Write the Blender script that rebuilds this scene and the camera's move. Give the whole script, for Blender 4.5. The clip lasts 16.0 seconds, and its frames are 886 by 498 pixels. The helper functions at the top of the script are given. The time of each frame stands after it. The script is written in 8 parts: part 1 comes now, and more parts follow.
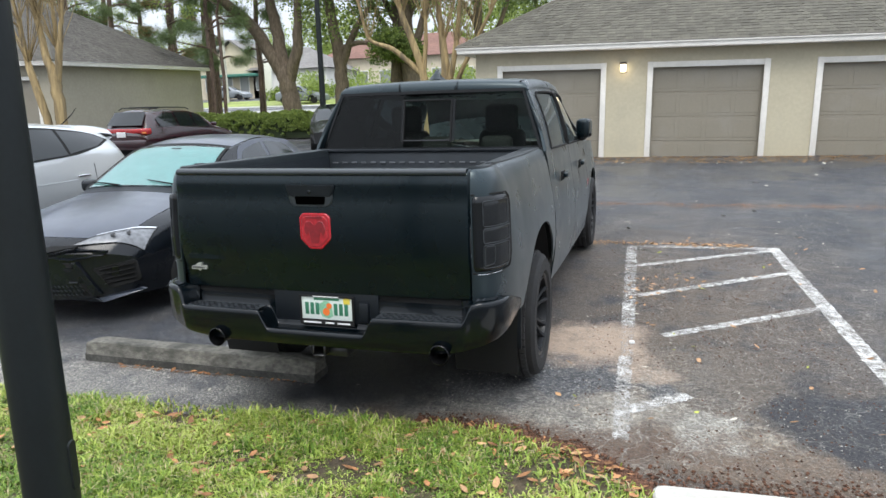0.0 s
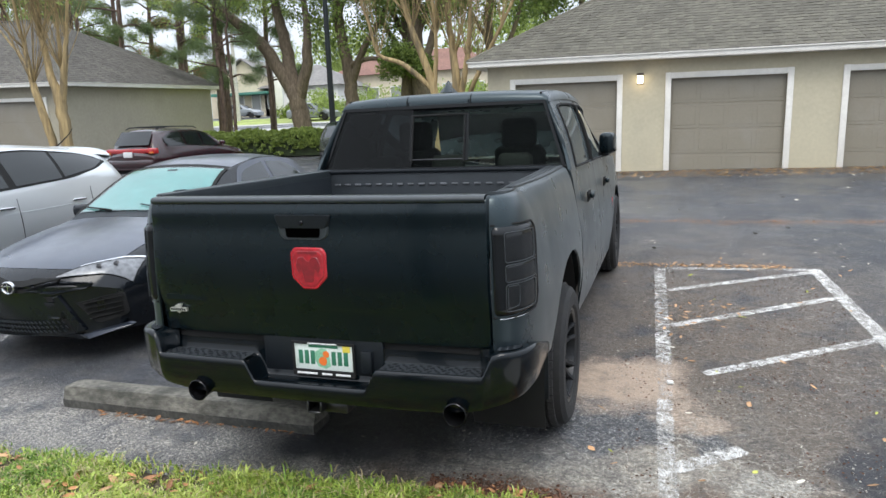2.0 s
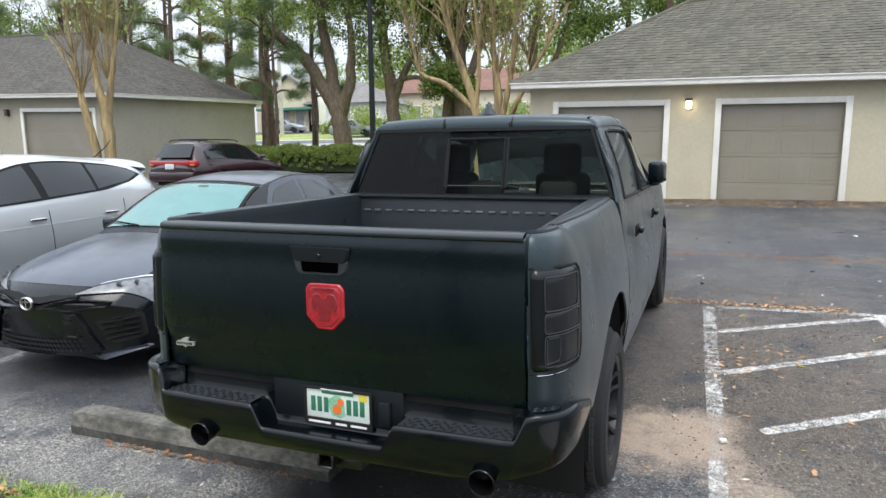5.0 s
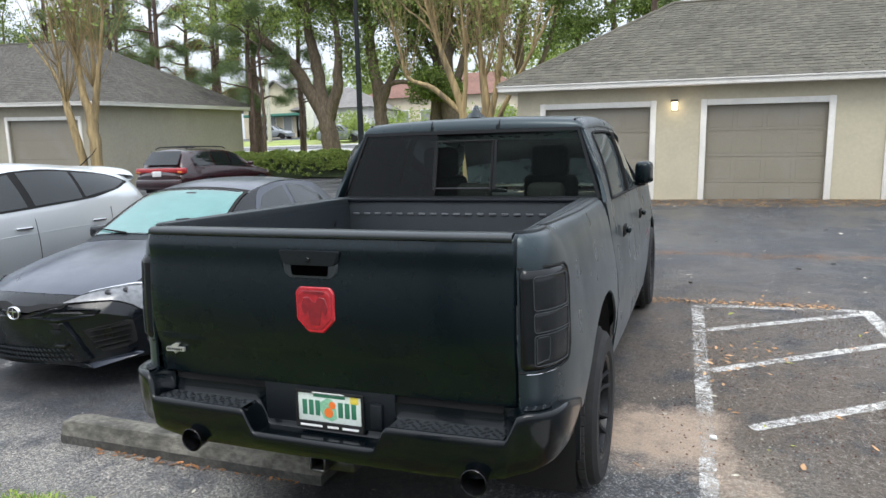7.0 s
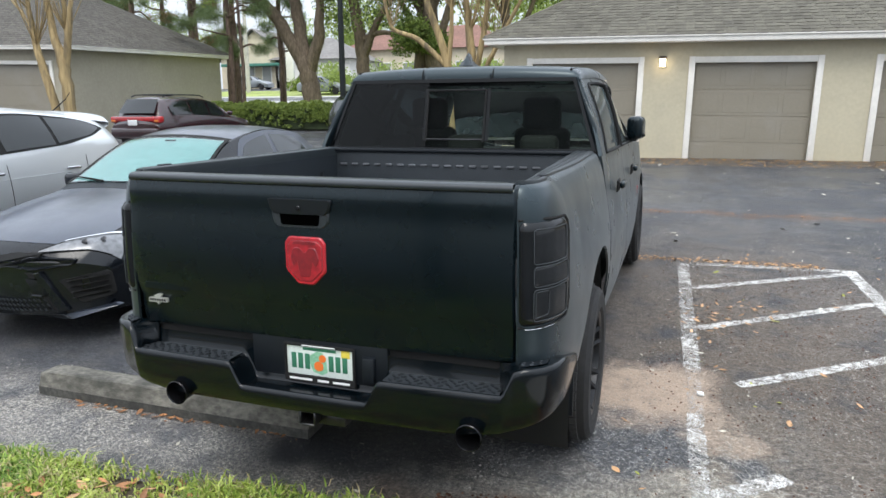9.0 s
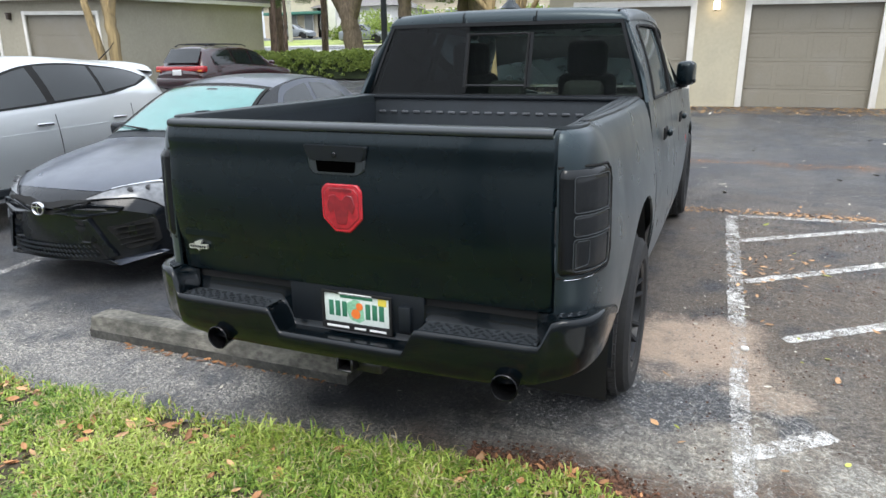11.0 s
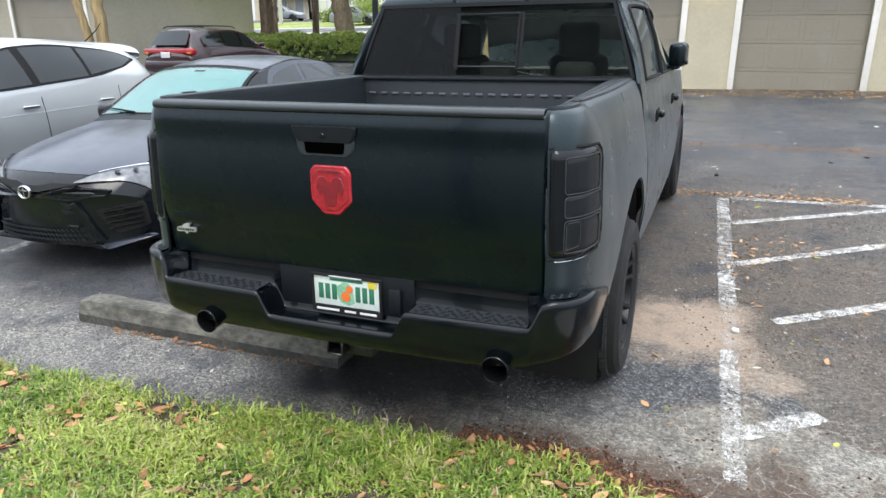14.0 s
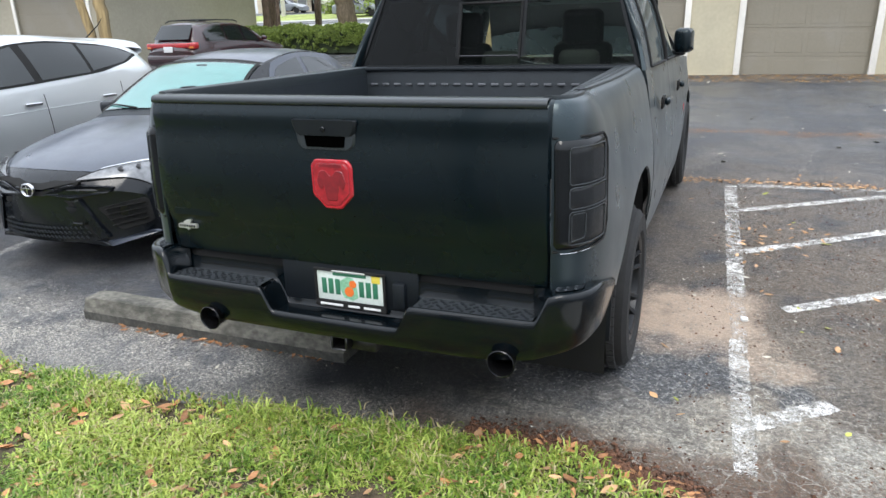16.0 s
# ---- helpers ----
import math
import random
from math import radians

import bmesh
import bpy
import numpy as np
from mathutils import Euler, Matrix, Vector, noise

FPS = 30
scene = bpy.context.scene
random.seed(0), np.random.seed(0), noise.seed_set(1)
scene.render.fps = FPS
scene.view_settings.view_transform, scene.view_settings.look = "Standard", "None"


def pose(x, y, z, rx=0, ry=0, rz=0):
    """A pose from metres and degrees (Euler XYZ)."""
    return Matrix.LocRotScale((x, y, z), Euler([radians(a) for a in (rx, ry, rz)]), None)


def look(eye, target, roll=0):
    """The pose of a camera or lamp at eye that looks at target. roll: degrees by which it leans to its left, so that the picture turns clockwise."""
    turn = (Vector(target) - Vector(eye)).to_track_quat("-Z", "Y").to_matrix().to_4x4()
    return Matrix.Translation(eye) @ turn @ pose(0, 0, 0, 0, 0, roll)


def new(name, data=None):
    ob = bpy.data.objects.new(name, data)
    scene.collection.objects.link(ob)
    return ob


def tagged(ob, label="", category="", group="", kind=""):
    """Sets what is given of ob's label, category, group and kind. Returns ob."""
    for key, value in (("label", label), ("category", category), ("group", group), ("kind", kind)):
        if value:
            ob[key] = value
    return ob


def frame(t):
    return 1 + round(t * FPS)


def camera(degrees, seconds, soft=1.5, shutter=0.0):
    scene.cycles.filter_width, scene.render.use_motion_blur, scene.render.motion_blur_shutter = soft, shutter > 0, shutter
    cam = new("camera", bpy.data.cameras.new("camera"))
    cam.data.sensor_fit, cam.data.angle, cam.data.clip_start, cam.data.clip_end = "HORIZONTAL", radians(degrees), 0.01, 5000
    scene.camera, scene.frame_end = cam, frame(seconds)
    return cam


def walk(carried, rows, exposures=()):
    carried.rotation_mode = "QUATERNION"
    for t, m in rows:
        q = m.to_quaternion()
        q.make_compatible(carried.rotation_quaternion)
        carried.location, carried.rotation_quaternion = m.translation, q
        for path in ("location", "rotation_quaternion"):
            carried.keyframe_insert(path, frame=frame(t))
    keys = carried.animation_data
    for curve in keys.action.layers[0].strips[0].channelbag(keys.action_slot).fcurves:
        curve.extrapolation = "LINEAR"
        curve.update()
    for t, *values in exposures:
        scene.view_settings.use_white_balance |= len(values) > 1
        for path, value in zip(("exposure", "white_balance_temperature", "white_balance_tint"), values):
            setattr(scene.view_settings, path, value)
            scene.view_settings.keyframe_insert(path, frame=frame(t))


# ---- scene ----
cam = camera(65.8, 16.0)
PATH = [
    (0, (0.076, 0.256, 1.753), (-0.478, 2.138, 1.362), -1.5),
    (0.5, (0.074, 0.267, 1.764), (-0.499, 2.143, 1.374), -1.6),
    (1, (0.046, 0.358, 1.764), (-0.539, 2.233, 1.385), -1.9),
    (1.5, (-0.034, 0.586, 1.757), (-0.599, 2.47, 1.394), -2.2),
    (2, (-0.077, 0.756, 1.759), (-0.667, 2.635, 1.411), -2.3),
    (2.5, (-0.113, 0.959, 1.776), (-0.798, 2.808, 1.444), -2.0),
    (3, (-0.145, 1.062, 1.774), (-0.906, 2.884, 1.456), -1.7),
    (3.5, (-0.162, 1.101, 1.789), (-0.936, 2.92, 1.483), -1.2),
    (4, (-0.162, 1.122, 1.783), (-0.909, 2.953, 1.482), -0.8),
    (4.5, (-0.16, 1.107, 1.784), (-0.877, 2.95, 1.484), -0.5),
    (5, (-0.162, 1.087, 1.791), (-0.855, 2.941, 1.499), -0.7),
    (7.5, (-0.153, 1.073, 1.781), (-0.805, 2.943, 1.502), -1.8),
    (8, (-0.174, 1.089, 1.777), (-0.773, 2.971, 1.461), -1.2),
    (8.5, (-0.229, 1.113, 1.76), (-0.803, 2.995, 1.402), -0.4),
    (9, (-0.243, 1.14, 1.748), (-0.848, 3.002, 1.341), -0.3),
    (9.5, (-0.238, 1.168, 1.74), (-0.895, 2.999, 1.277), -0.5),
    (10, (-0.242, 1.175, 1.726), (-0.93, 2.978, 1.201), -0.6),
    (12.5, (-0.238, 1.204, 1.73), (-0.955, 2.989, 1.181), -0.8),
    (13, (-0.235, 1.204, 1.734), (-0.943, 2.995, 1.195), -0.9),
    (13.5, (-0.231, 1.202, 1.729), (-0.927, 2.995, 1.178), -0.8),
    (14, (-0.239, 1.204, 1.714), (-0.924, 2.989, 1.125), -0.7),
    (14.5, (-0.247, 1.217, 1.701), (-0.923, 2.992, 1.074), -0.7),
    (15, (-0.243, 1.221, 1.711), (-0.921, 2.992, 1.075), -1.0),
    (15.5, (-0.238, 1.231, 1.711), (-0.927, 3.002, 1.088), -1.4),
    (16, (-0.242, 1.241, 1.712), (-0.942, 3.011, 1.098), -1.7),
]
walk(cam, [(t, look(eye, target, roll)) for t, eye, target, roll in PATH], [(0.0, 0.95), (8.5, 0.94), (9.5, 1.02), (12.5, 1.09), (14.5, 1.12), (16.0, 1.12)])

# ---- world and light: bright overcast ----
world = bpy.data.worlds.new("overcast_sky")
scene.world = world
world.use_nodes = True
_nt = world.node_tree
_bg = _nt.nodes["Background"]
_sky = _nt.nodes.new("ShaderNodeTexSky")
_sky.sky_type = "NISHITA"
_sky.sun_disc = False
_sky.sun_elevation = radians(52)
_sky.sun_rotation = radians(200)
_sky.dust_density = 4.0
_mix = _nt.nodes.new("ShaderNodeMix")
_mix.data_type = "RGBA"
_mix.inputs["Factor"].default_value = 0.92
# an overcast sky is about three times as bright overhead as at the horizon
_dir = _nt.nodes.new("ShaderNodeTexCoord")
_sep = _nt.nodes.new("ShaderNodeSeparateXYZ")
_up = _nt.nodes.new("ShaderNodeMapRange")
_up.inputs["From Min"].default_value, _up.inputs["From Max"].default_value = 0.0, 1.0
_up.inputs["To Min"].default_value, _up.inputs["To Max"].default_value = 0.42, 1.28
_cloud = _nt.nodes.new("ShaderNodeVectorMath")
_cloud.operation = "SCALE"
_cloud.inputs[0].default_value = (8.7, 9.5, 10.7)
_nt.links.new(_dir.outputs["Generated"], _sep.inputs[0])
_nt.links.new(_sep.outputs["Z"], _up.inputs["Value"])
_nt.links.new(_up.outputs["Result"], _cloud.inputs["Scale"])
_nt.links.new(_cloud.outputs["Vector"], _mix.inputs["B"])
_nt.links.new(_sky.outputs["Color"], _mix.inputs["A"])
_nt.links.new(_mix.outputs["Result"], _bg.inputs["Color"])
_bg.inputs["Strength"].default_value = 0.115

sun_data = bpy.data.lights.new("sun", "SUN")
sun_data.energy = 0.8
sun_data.angle = radians(25)
sun_data.color = (1.0, 0.96, 0.9)
sun = new("sun", sun_data)
sun.matrix_world = look((3, -9, 18), (0, 3, 0))


# ---- materials ----
def material(name, color, rough=0.6, metal=0.0, spec=0.5, coat=0.0, vary=0.0, scale=20.0, scale2=2.0, bump=0.0, bump_scale=60.0,
             stain=None, stain_amount=0.0, random_obj=0.0, island=0.0, rough_vary=0.0, stretch=(1, 1, 1), coat_rough=0.04):
    """A Principled material with grain and blotches at two scales, stains and relief."""
    m = bpy.data.materials.new(name)
    m.use_nodes = True
    nt = m.node_tree
    n, l = nt.nodes, nt.links
    b = n["Principled BSDF"]
    b.inputs["Roughness"].default_value = rough
    b.inputs["Metallic"].default_value = metal
    b.inputs["Specular IOR Level"].default_value = spec
    b.inputs["Coat Weight"].default_value = coat
    b.inputs["Coat Roughness"].default_value = coat_rough
    b.inputs["Base Color"].default_value = (*color, 1)
    if not (vary or bump or stain or random_obj or island or rough_vary):
        return m
    tc = n.new("ShaderNodeTexCoord")
    mp = n.new("ShaderNodeMapping")
    mp.inputs["Scale"].default_value = stretch
    geo = n.new("ShaderNodeNewGeometry")
    l.new(geo.outputs["Position"], mp.inputs["Vector"])

    def noise_tex(s, detail=4.0):
        t = n.new("ShaderNodeTexNoise")
        t.inputs["Scale"].default_value = s
        t.inputs["Detail"].default_value = detail
        l.new(mp.outputs["Vector"], t.inputs["Vector"])
        return t

    def ramp(src, lo, hi, a, c):
        r = n.new("ShaderNodeMapRange")
        r.inputs["From Min"].default_value, r.inputs["From Max"].default_value = lo, hi
        r.inputs["To Min"].default_value, r.inputs["To Max"].default_value = a, c
        l.new(src, r.inputs["Value"])
        return r.outputs["Result"]

    col = None
    if vary:
        g1 = ramp(noise_tex(scale).outputs["Fac"], 0.3, 0.7, 1 - vary, 1 + vary)
        g2 = ramp(noise_tex(scale2).outputs["Fac"], 0.3, 0.7, 1 - vary * 0.7, 1 + vary * 0.7)
        mu = n.new("ShaderNodeMath")
        mu.operation = "MULTIPLY"
        l.new(g1, mu.inputs[0])
        l.new(g2, mu.inputs[1])
        col = mu.outputs[0]
    if random_obj or island:
        if random_obj:
            src = n.new("ShaderNodeObjectInfo").outputs["Random"]
        else:
            src = geo.outputs["Random Per Island"]
        k = random_obj or island
        rr = ramp(src, 0, 1, 1 - k, 1 + k)
        if col is None:
            col = rr
        else:
            mu2 = n.new("ShaderNodeMath")
            mu2.operation = "MULTIPLY"
            l.new(col, mu2.inputs[0])
            l.new(rr, mu2.inputs[1])
            col = mu2.outputs[0]
    out = None
    if col is not None:
        vm = n.new("ShaderNodeVectorMath")
        vm.operation = "SCALE"
        vm.inputs[0].default_value = color
        l.new(col, vm.inputs["Scale"])
        out = vm.outputs["Vector"]
    if stain:
        f = ramp(noise_tex(scale2 * 1.7, 6).outputs["Fac"], 0.5, 0.68, 0, stain_amount)
        mx = n.new("ShaderNodeMix")
        mx.data_type = "RGBA"
        mx.inputs["A"].default_value = (*color, 1)
        mx.inputs["B"].default_value = (*stain, 1)
        if out is not None:
            l.new(out, mx.inputs["A"])
        l.new(f, mx.inputs["Factor"])
        out = mx.outputs["Result"]
    if out is not None:
        l.new(out, b.inputs["Base Color"])
    if rough_vary:
        l.new(ramp(noise_tex(scale2 * 2.3).outputs["Fac"], 0.3, 0.7, max(0.02, rough - rough_vary), min(1, rough + rough_vary)), b.inputs["Roughness"])
    if bump:
        bp = n.new("ShaderNodeBump")
        bp.inputs["Strength"].default_value = 1.0
        bp.inputs["Distance"].default_value = bump
        l.new(noise_tex(bump_scale, 5).outputs["Fac"], bp.inputs["Height"])
        l.new(bp.outputs["Normal"], b.inputs["Normal"])
    return m


def glass(name, tint, gloss=0.03, reflect=1.45, dust_veil=0.0):
    """A thin pane: tinted see-through, with a mirror sheen that grows at grazing angles."""
    m = bpy.data.materials.new(name)
    m.use_nodes = True
    n, l = m.node_tree.nodes, m.node_tree.links
    n.remove(n["Principled BSDF"])
    tr, gl, fr, mx = (n.new("ShaderNodeBsdfTransparent"), n.new("ShaderNodeBsdfGlossy"), n.new("ShaderNodeFresnel"), n.new("ShaderNodeMixShader"))
    tr.inputs["Color"].default_value = (*tint, 1)
    gl.inputs["Color"].default_value = (1, 1, 1, 1)
    gl.inputs["Roughness"].default_value = gloss
    fr.inputs["IOR"].default_value = reflect
    l.new(fr.outputs["Fac"], mx.inputs["Fac"])
    l.new(tr.outputs["BSDF"], mx.inputs[1])
    l.new(gl.outputs["BSDF"], mx.inputs[2])
    if dust_veil:
        # pale diffuse veil painted over the pane for haze and reflected sky
        df, md = n.new("ShaderNodeBsdfDiffuse"), n.new("ShaderNodeMixShader")
        df.inputs["Color"].default_value = (0.2, 0.245, 0.25, 1)
        md.inputs["Fac"].default_value = dust_veil
        l.new(mx.outputs["Shader"], md.inputs[1])
        l.new(df.outputs["BSDF"], md.inputs[2])
        mx = md
    l.new(mx.outputs[0], n["Material Output"].inputs["Surface"])
    return m


def emitter(name, color, strength):
    m = bpy.data.materials.new(name)
    m.use_nodes = True
    b = m.node_tree.nodes["Principled BSDF"]
    b.inputs["Base Color"].default_value = (*color, 1)
    b.inputs["Emission Color"].default_value = (*color, 1)
    b.inputs["Emission Strength"].default_value = strength
    return m


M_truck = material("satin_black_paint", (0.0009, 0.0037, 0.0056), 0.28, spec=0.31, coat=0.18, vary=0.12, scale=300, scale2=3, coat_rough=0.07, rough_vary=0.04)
# a thin film of road dust on the satin paint
for _k, _v in (("Coat IOR", 1.45), ("Sheen Weight", 0.12), ("Sheen Roughness", 0.3), ("Sheen Tint", (0.8, 0.93, 1.0, 1))):
    M_truck.node_tree.nodes["Principled BSDF"].inputs[_k].default_value = _v
# paler dusty copy for flanks and roof, sky light put into its colour
M_side = material("dusty_sky_lit_satin_paint", (0.0058, 0.0106, 0.0138), 0.3, spec=0.66, vary=0.1, scale=200, scale2=2.5, rough_vary=0.04)
for _m in (M_truck, M_side):
    # blue-green flake in the paint tints its gloss
    _m.node_tree.nodes["Principled BSDF"].inputs["Specular Tint"].default_value = (0.8, 0.95, 1.0, 1)
M_side.node_tree.nodes["Principled BSDF"].inputs["Sheen Weight"].default_value = 0.09
M_side.node_tree.nodes["Principled BSDF"].inputs["Sheen Tint"].default_value = (0.84, 0.94, 1.0, 1)
# lighter satin for the tailgate lip: its sky reflection is in the colour
M_lip = material("sky_lit_satin_lip", (0.012, 0.0165, 0.0195), 0.32, spec=0.6, vary=0.2, scale=90, scale2=5)
M_pad = material("worn_grey_black_step_rubber", (0.026, 0.031, 0.035), 0.5, spec=0.6, vary=0.25, scale=60, scale2=7)
M_cap = material("worn_black_rail_plastic", (0.0155, 0.021, 0.0245), 0.42, spec=0.55, vary=0.2, scale=120, scale2=5, bump=0.0004, bump_scale=900)
M_bumper = material("gloss_black_bumper_paint", (0.0012, 0.003, 0.0045), 0.2, spec=0.24, coat=0.25, vary=0.12, scale=200, scale2=4, coat_rough=0.04)
M_trim = material("black_textured_plastic", (0.005, 0.0075, 0.0105), 0.5, spec=0.3, vary=0.15, scale=80, scale2=4, bump=0.0006, bump_scale=900)
M_liner = material("black_bedliner", (0.013, 0.0185, 0.024), 0.6, vary=0.2, scale=90, scale2=5, bump=0.002, bump_scale=350)
M_gap = material("dark_gap", (0.004, 0.004, 0.004), 0.9)
M_rubber = material("tyre_rubber", (0.011, 0.011, 0.0115), 0.8, vary=0.25, scale=40, scale2=6, stain=(0.035, 0.032, 0.026), stain_amount=0.2, bump=0.001, bump_scale=200)
# tread lighter than the tyre rubber, so its grooves read as shaded
M_tread = material("pale_tyre_tread", (0.03, 0.03, 0.031), 0.75, vary=0.25, scale=60, scale2=8)
M_rim = material("matte_black_alloy", (0.018, 0.019, 0.021), 0.36, metal=0.5, vary=0.1, scale=60, scale2=9)
M_smoke = material("smoked_lamp_plastic", (0.004, 0.005, 0.006), 0.16, spec=0.3, coat=0.15, vary=0.1, scale=60, scale2=9)
M_smoke2 = material("smoked_lamp_lens", (0.0075, 0.0085, 0.0095), 0.24, spec=0.35, coat=0.2, vary=0.12, scale=120, scale2=14)
M_red = material("red_translucent_plastic", (0.4, 0.014, 0.022), 0.25, coat=0.4, vary=0.16, scale=60, scale2=18)
M_red_mid = material("mid_red_plastic", (0.33, 0.013, 0.02), 0.28, coat=0.3, vary=0.3, scale=60, scale2=28)
M_red_dark = material("deep_red_plastic", (0.2, 0.01, 0.015), 0.3, coat=0.3, vary=0.18, scale=60, scale2=18)
M_chrome = material("dull_chrome", (0.55, 0.55, 0.56), 0.16, metal=1.0, vary=0.06, scale=30, scale2=7)
M_steel = material("dark_steel", (0.05, 0.05, 0.052), 0.35, metal=0.9, vary=0.2, scale=40, scale2=8)
M_plate = material("plate_white", (0.62, 0.68, 0.64), 0.4, vary=0.06, scale=90, scale2=12)
M_pgreen = material("plate_green_ink", (0.03, 0.16, 0.09), 0.5)
M_pleaf = material("plate_pale_green_ink", (0.22, 0.46, 0.3), 0.5, vary=0.2, scale=120, scale2=30)
M_orange = material("plate_orange_ink", (0.75, 0.17, 0.03), 0.5)
M_yellow = material("plate_sticker_yellow", (0.75, 0.6, 0.08), 0.5)
M_white = material("white_ink", (0.75, 0.75, 0.74), 0.5)
M_badge = material("silver_badge", (0.62, 0.62, 0.6), 0.3, metal=0.6)
M_seat = material("black_seat_cloth", (0.012, 0.012, 0.013), 0.9, vary=0.2, scale=120, scale2=6)
G_dark = glass("dark_rear_glass", (0.07, 0.092, 0.1), 0.03, 1.22, 0.012)
G_side = glass("side_glass", (0.05, 0.058, 0.06), 0.06, 1.42, 0.22)
G_mid = glass("tinted_glass", (0.68, 0.77, 0.68), 0.04, 1.1, 0.012)
G_front = glass("dark_tinted_front_glass", (0.08, 0.09, 0.09), 0.05, 1.4, 0.16)
G_clear = glass("clear_glass", (0.8, 0.86, 0.83))

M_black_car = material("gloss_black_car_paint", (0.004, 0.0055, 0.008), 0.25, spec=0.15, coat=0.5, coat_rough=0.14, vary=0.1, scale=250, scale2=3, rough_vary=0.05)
# the dusty black is lifted towards blue to carry reflected sky
M_dusty_sky = material("dusty_black_paint_sky_sheen", (0.025, 0.033, 0.053), 0.33, spec=0.5, coat=0.5, coat_rough=0.16, vary=0.15, scale=60, scale2=2.2, stain=(0.04, 0.045, 0.058), stain_amount=0.3, rough_vary=0.06)
M_silver = material("silver_white_car_paint", (0.64, 0.66, 0.665), 0.34, metal=0.6, coat=0.5, vary=0.03, scale=300, scale2=1.5)
M_maroon = material("maroon_car_paint", (0.024, 0.003, 0.0055), 0.25, coat=0.8, vary=0.12, scale=80, scale2=2)
M_carwin = material("dark_car_glass", (0.008, 0.011, 0.012), 0.04, spec=0.5, coat=0.0, vary=0.2, scale=8, scale2=2)
M_sedwin = material("sky_lit_dark_glass", (0.012, 0.016, 0.018), 0.05, spec=0.7, vary=0.2, scale=8, scale2=2)
M_shade = material("teal_sunshade_film", (0.27, 0.49, 0.5), 0.32, metal=0.3, vary=0.08, scale=14, scale2=3, bump=0.004, bump_scale=18)
M_headlamp = material("headlamp_reflector", (0.17, 0.175, 0.185), 0.24, metal=0.3, coat=0.5, vary=0.25, scale=30, scale2=7)
M_tail_red = material("tail_lamp_red", (0.4, 0.012, 0.015), 0.18, coat=0.8, vary=0.15, scale=70, scale2=9)
M_amber = material("amber_lens", (0.6, 0.16, 0.02), 0.2, coat=0.6, vary=0.15, scale=70, scale2=9)

M_stucco = material("beige_painted_stucco", (0.49, 0.445, 0.325), 0.85, vary=0.05, scale=14, scale2=0.6, stain=(0.36, 0.325, 0.25), stain_amount=0.3, bump=0.004, bump_scale=120)
M_stucco2 = material("khaki_painted_stucco", (0.36, 0.33, 0.255), 0.85, vary=0.06, scale=10, scale2=0.5, stain=(0.27, 0.25, 0.19), stain_amount=0.35, bump=0.004, bump_scale=120)
M_trimwhite = material("white_painted_trim", (0.74, 0.715, 0.66), 0.55, vary=0.05, scale=22, scale2=1.5, stain=(0.55, 0.53, 0.47), stain_amount=0.3)
M_door = material("taupe_painted_garage_door", (0.236, 0.212, 0.165), 0.5, vary=0.05, scale=30, scale2=0.8, stain=(0.29, 0.27, 0.235), stain_amount=0.35)
M_shingle = material("grey_brown_shingle", (0.108, 0.1, 0.078), 0.92, island=0.2, vary=0.14, scale=60, scale2=1.1, bump=0.004, bump_scale=160)
M_shingle_p = material("grey_brown_shingle_piece", (0.108, 0.1, 0.078), 0.92, random_obj=0.2, vary=0.24, scale=60, scale2=1.1, bump=0.004, bump_scale=160)
M_shingle_d = material("dark_grey_shingle", (0.088, 0.08, 0.068), 0.92, island=0.24, vary=0.14, scale=60, scale2=1.1, bump=0.004, bump_scale=160)
M_concrete = material("worn_concrete", (0.13, 0.122, 0.102), 0.9, vary=0.4, scale=34, scale2=4, stain=(0.045, 0.045, 0.036), stain_amount=0.9, bump=0.008, bump_scale=55, stretch=(0.7, 1, 1.2))
# stained concrete, darkened to carry the shade of the upright foot
M_conc_dark = material("shaded_stained_concrete_foot", (0.062, 0.06, 0.052), 0.92, vary=0.3, scale=40, scale2=5, stain=(0.03, 0.03, 0.026), stain_amount=0.8, bump=0.008, bump_scale=55)
M_conc_light = material("pale_concrete", (0.5, 0.48, 0.43), 0.9, vary=0.1, scale=50, scale2=3, stain=(0.3, 0.27, 0.22), stain_amount=0.4, bump=0.003, bump_scale=80)
M_pole = material("dark_green_black_paint", (0.006, 0.009, 0.0095), 0.48, spec=0.35, vary=0.15, scale=60, scale2=6)
M_lampglass = emitter("lit_lamp_glass", (1.0, 0.86, 0.62), 3.0)
M_bronze = material("dark_bronze_fixture", (0.06, 0.045, 0.035), 0.5, metal=0.4, vary=0.2, scale=40, scale2=8)


# ---- mesh helpers ----
def tags(ob, label, category, group="", kind=""):
    return tagged(ob, label, category, group, kind)


def make(name, verts, faces, mat, parent=None, label="", smooth=True, angle=38):
    me = bpy.data.meshes.new(name)
    me.from_pydata([tuple(map(float, v)) for v in verts], [], [tuple(int(i) for i in f) for f in faces])
    if smooth:
        me.shade_smooth()
        me.set_sharp_from_angle(angle=radians(angle))
    me.materials.append(mat)
    ob = new(name, me)
    if parent is not None:
        ob.parent = parent
    if label:
        ob["label"] = label
    return ob


def part(name, bm, mat, parent, label="", smooth=True, angle=38):
    bmesh.ops.recalc_face_normals(bm, faces=bm.faces)
    me = bpy.data.meshes.new(name)
    bm.to_mesh(me)
    bm.free()
    if smooth:
        me.shade_smooth()
        me.set_sharp_from_angle(angle=radians(angle))
    me.materials.append(mat)
    ob = new(name, me)
    ob.parent = parent
    if label:
        ob["label"] = label
    return ob


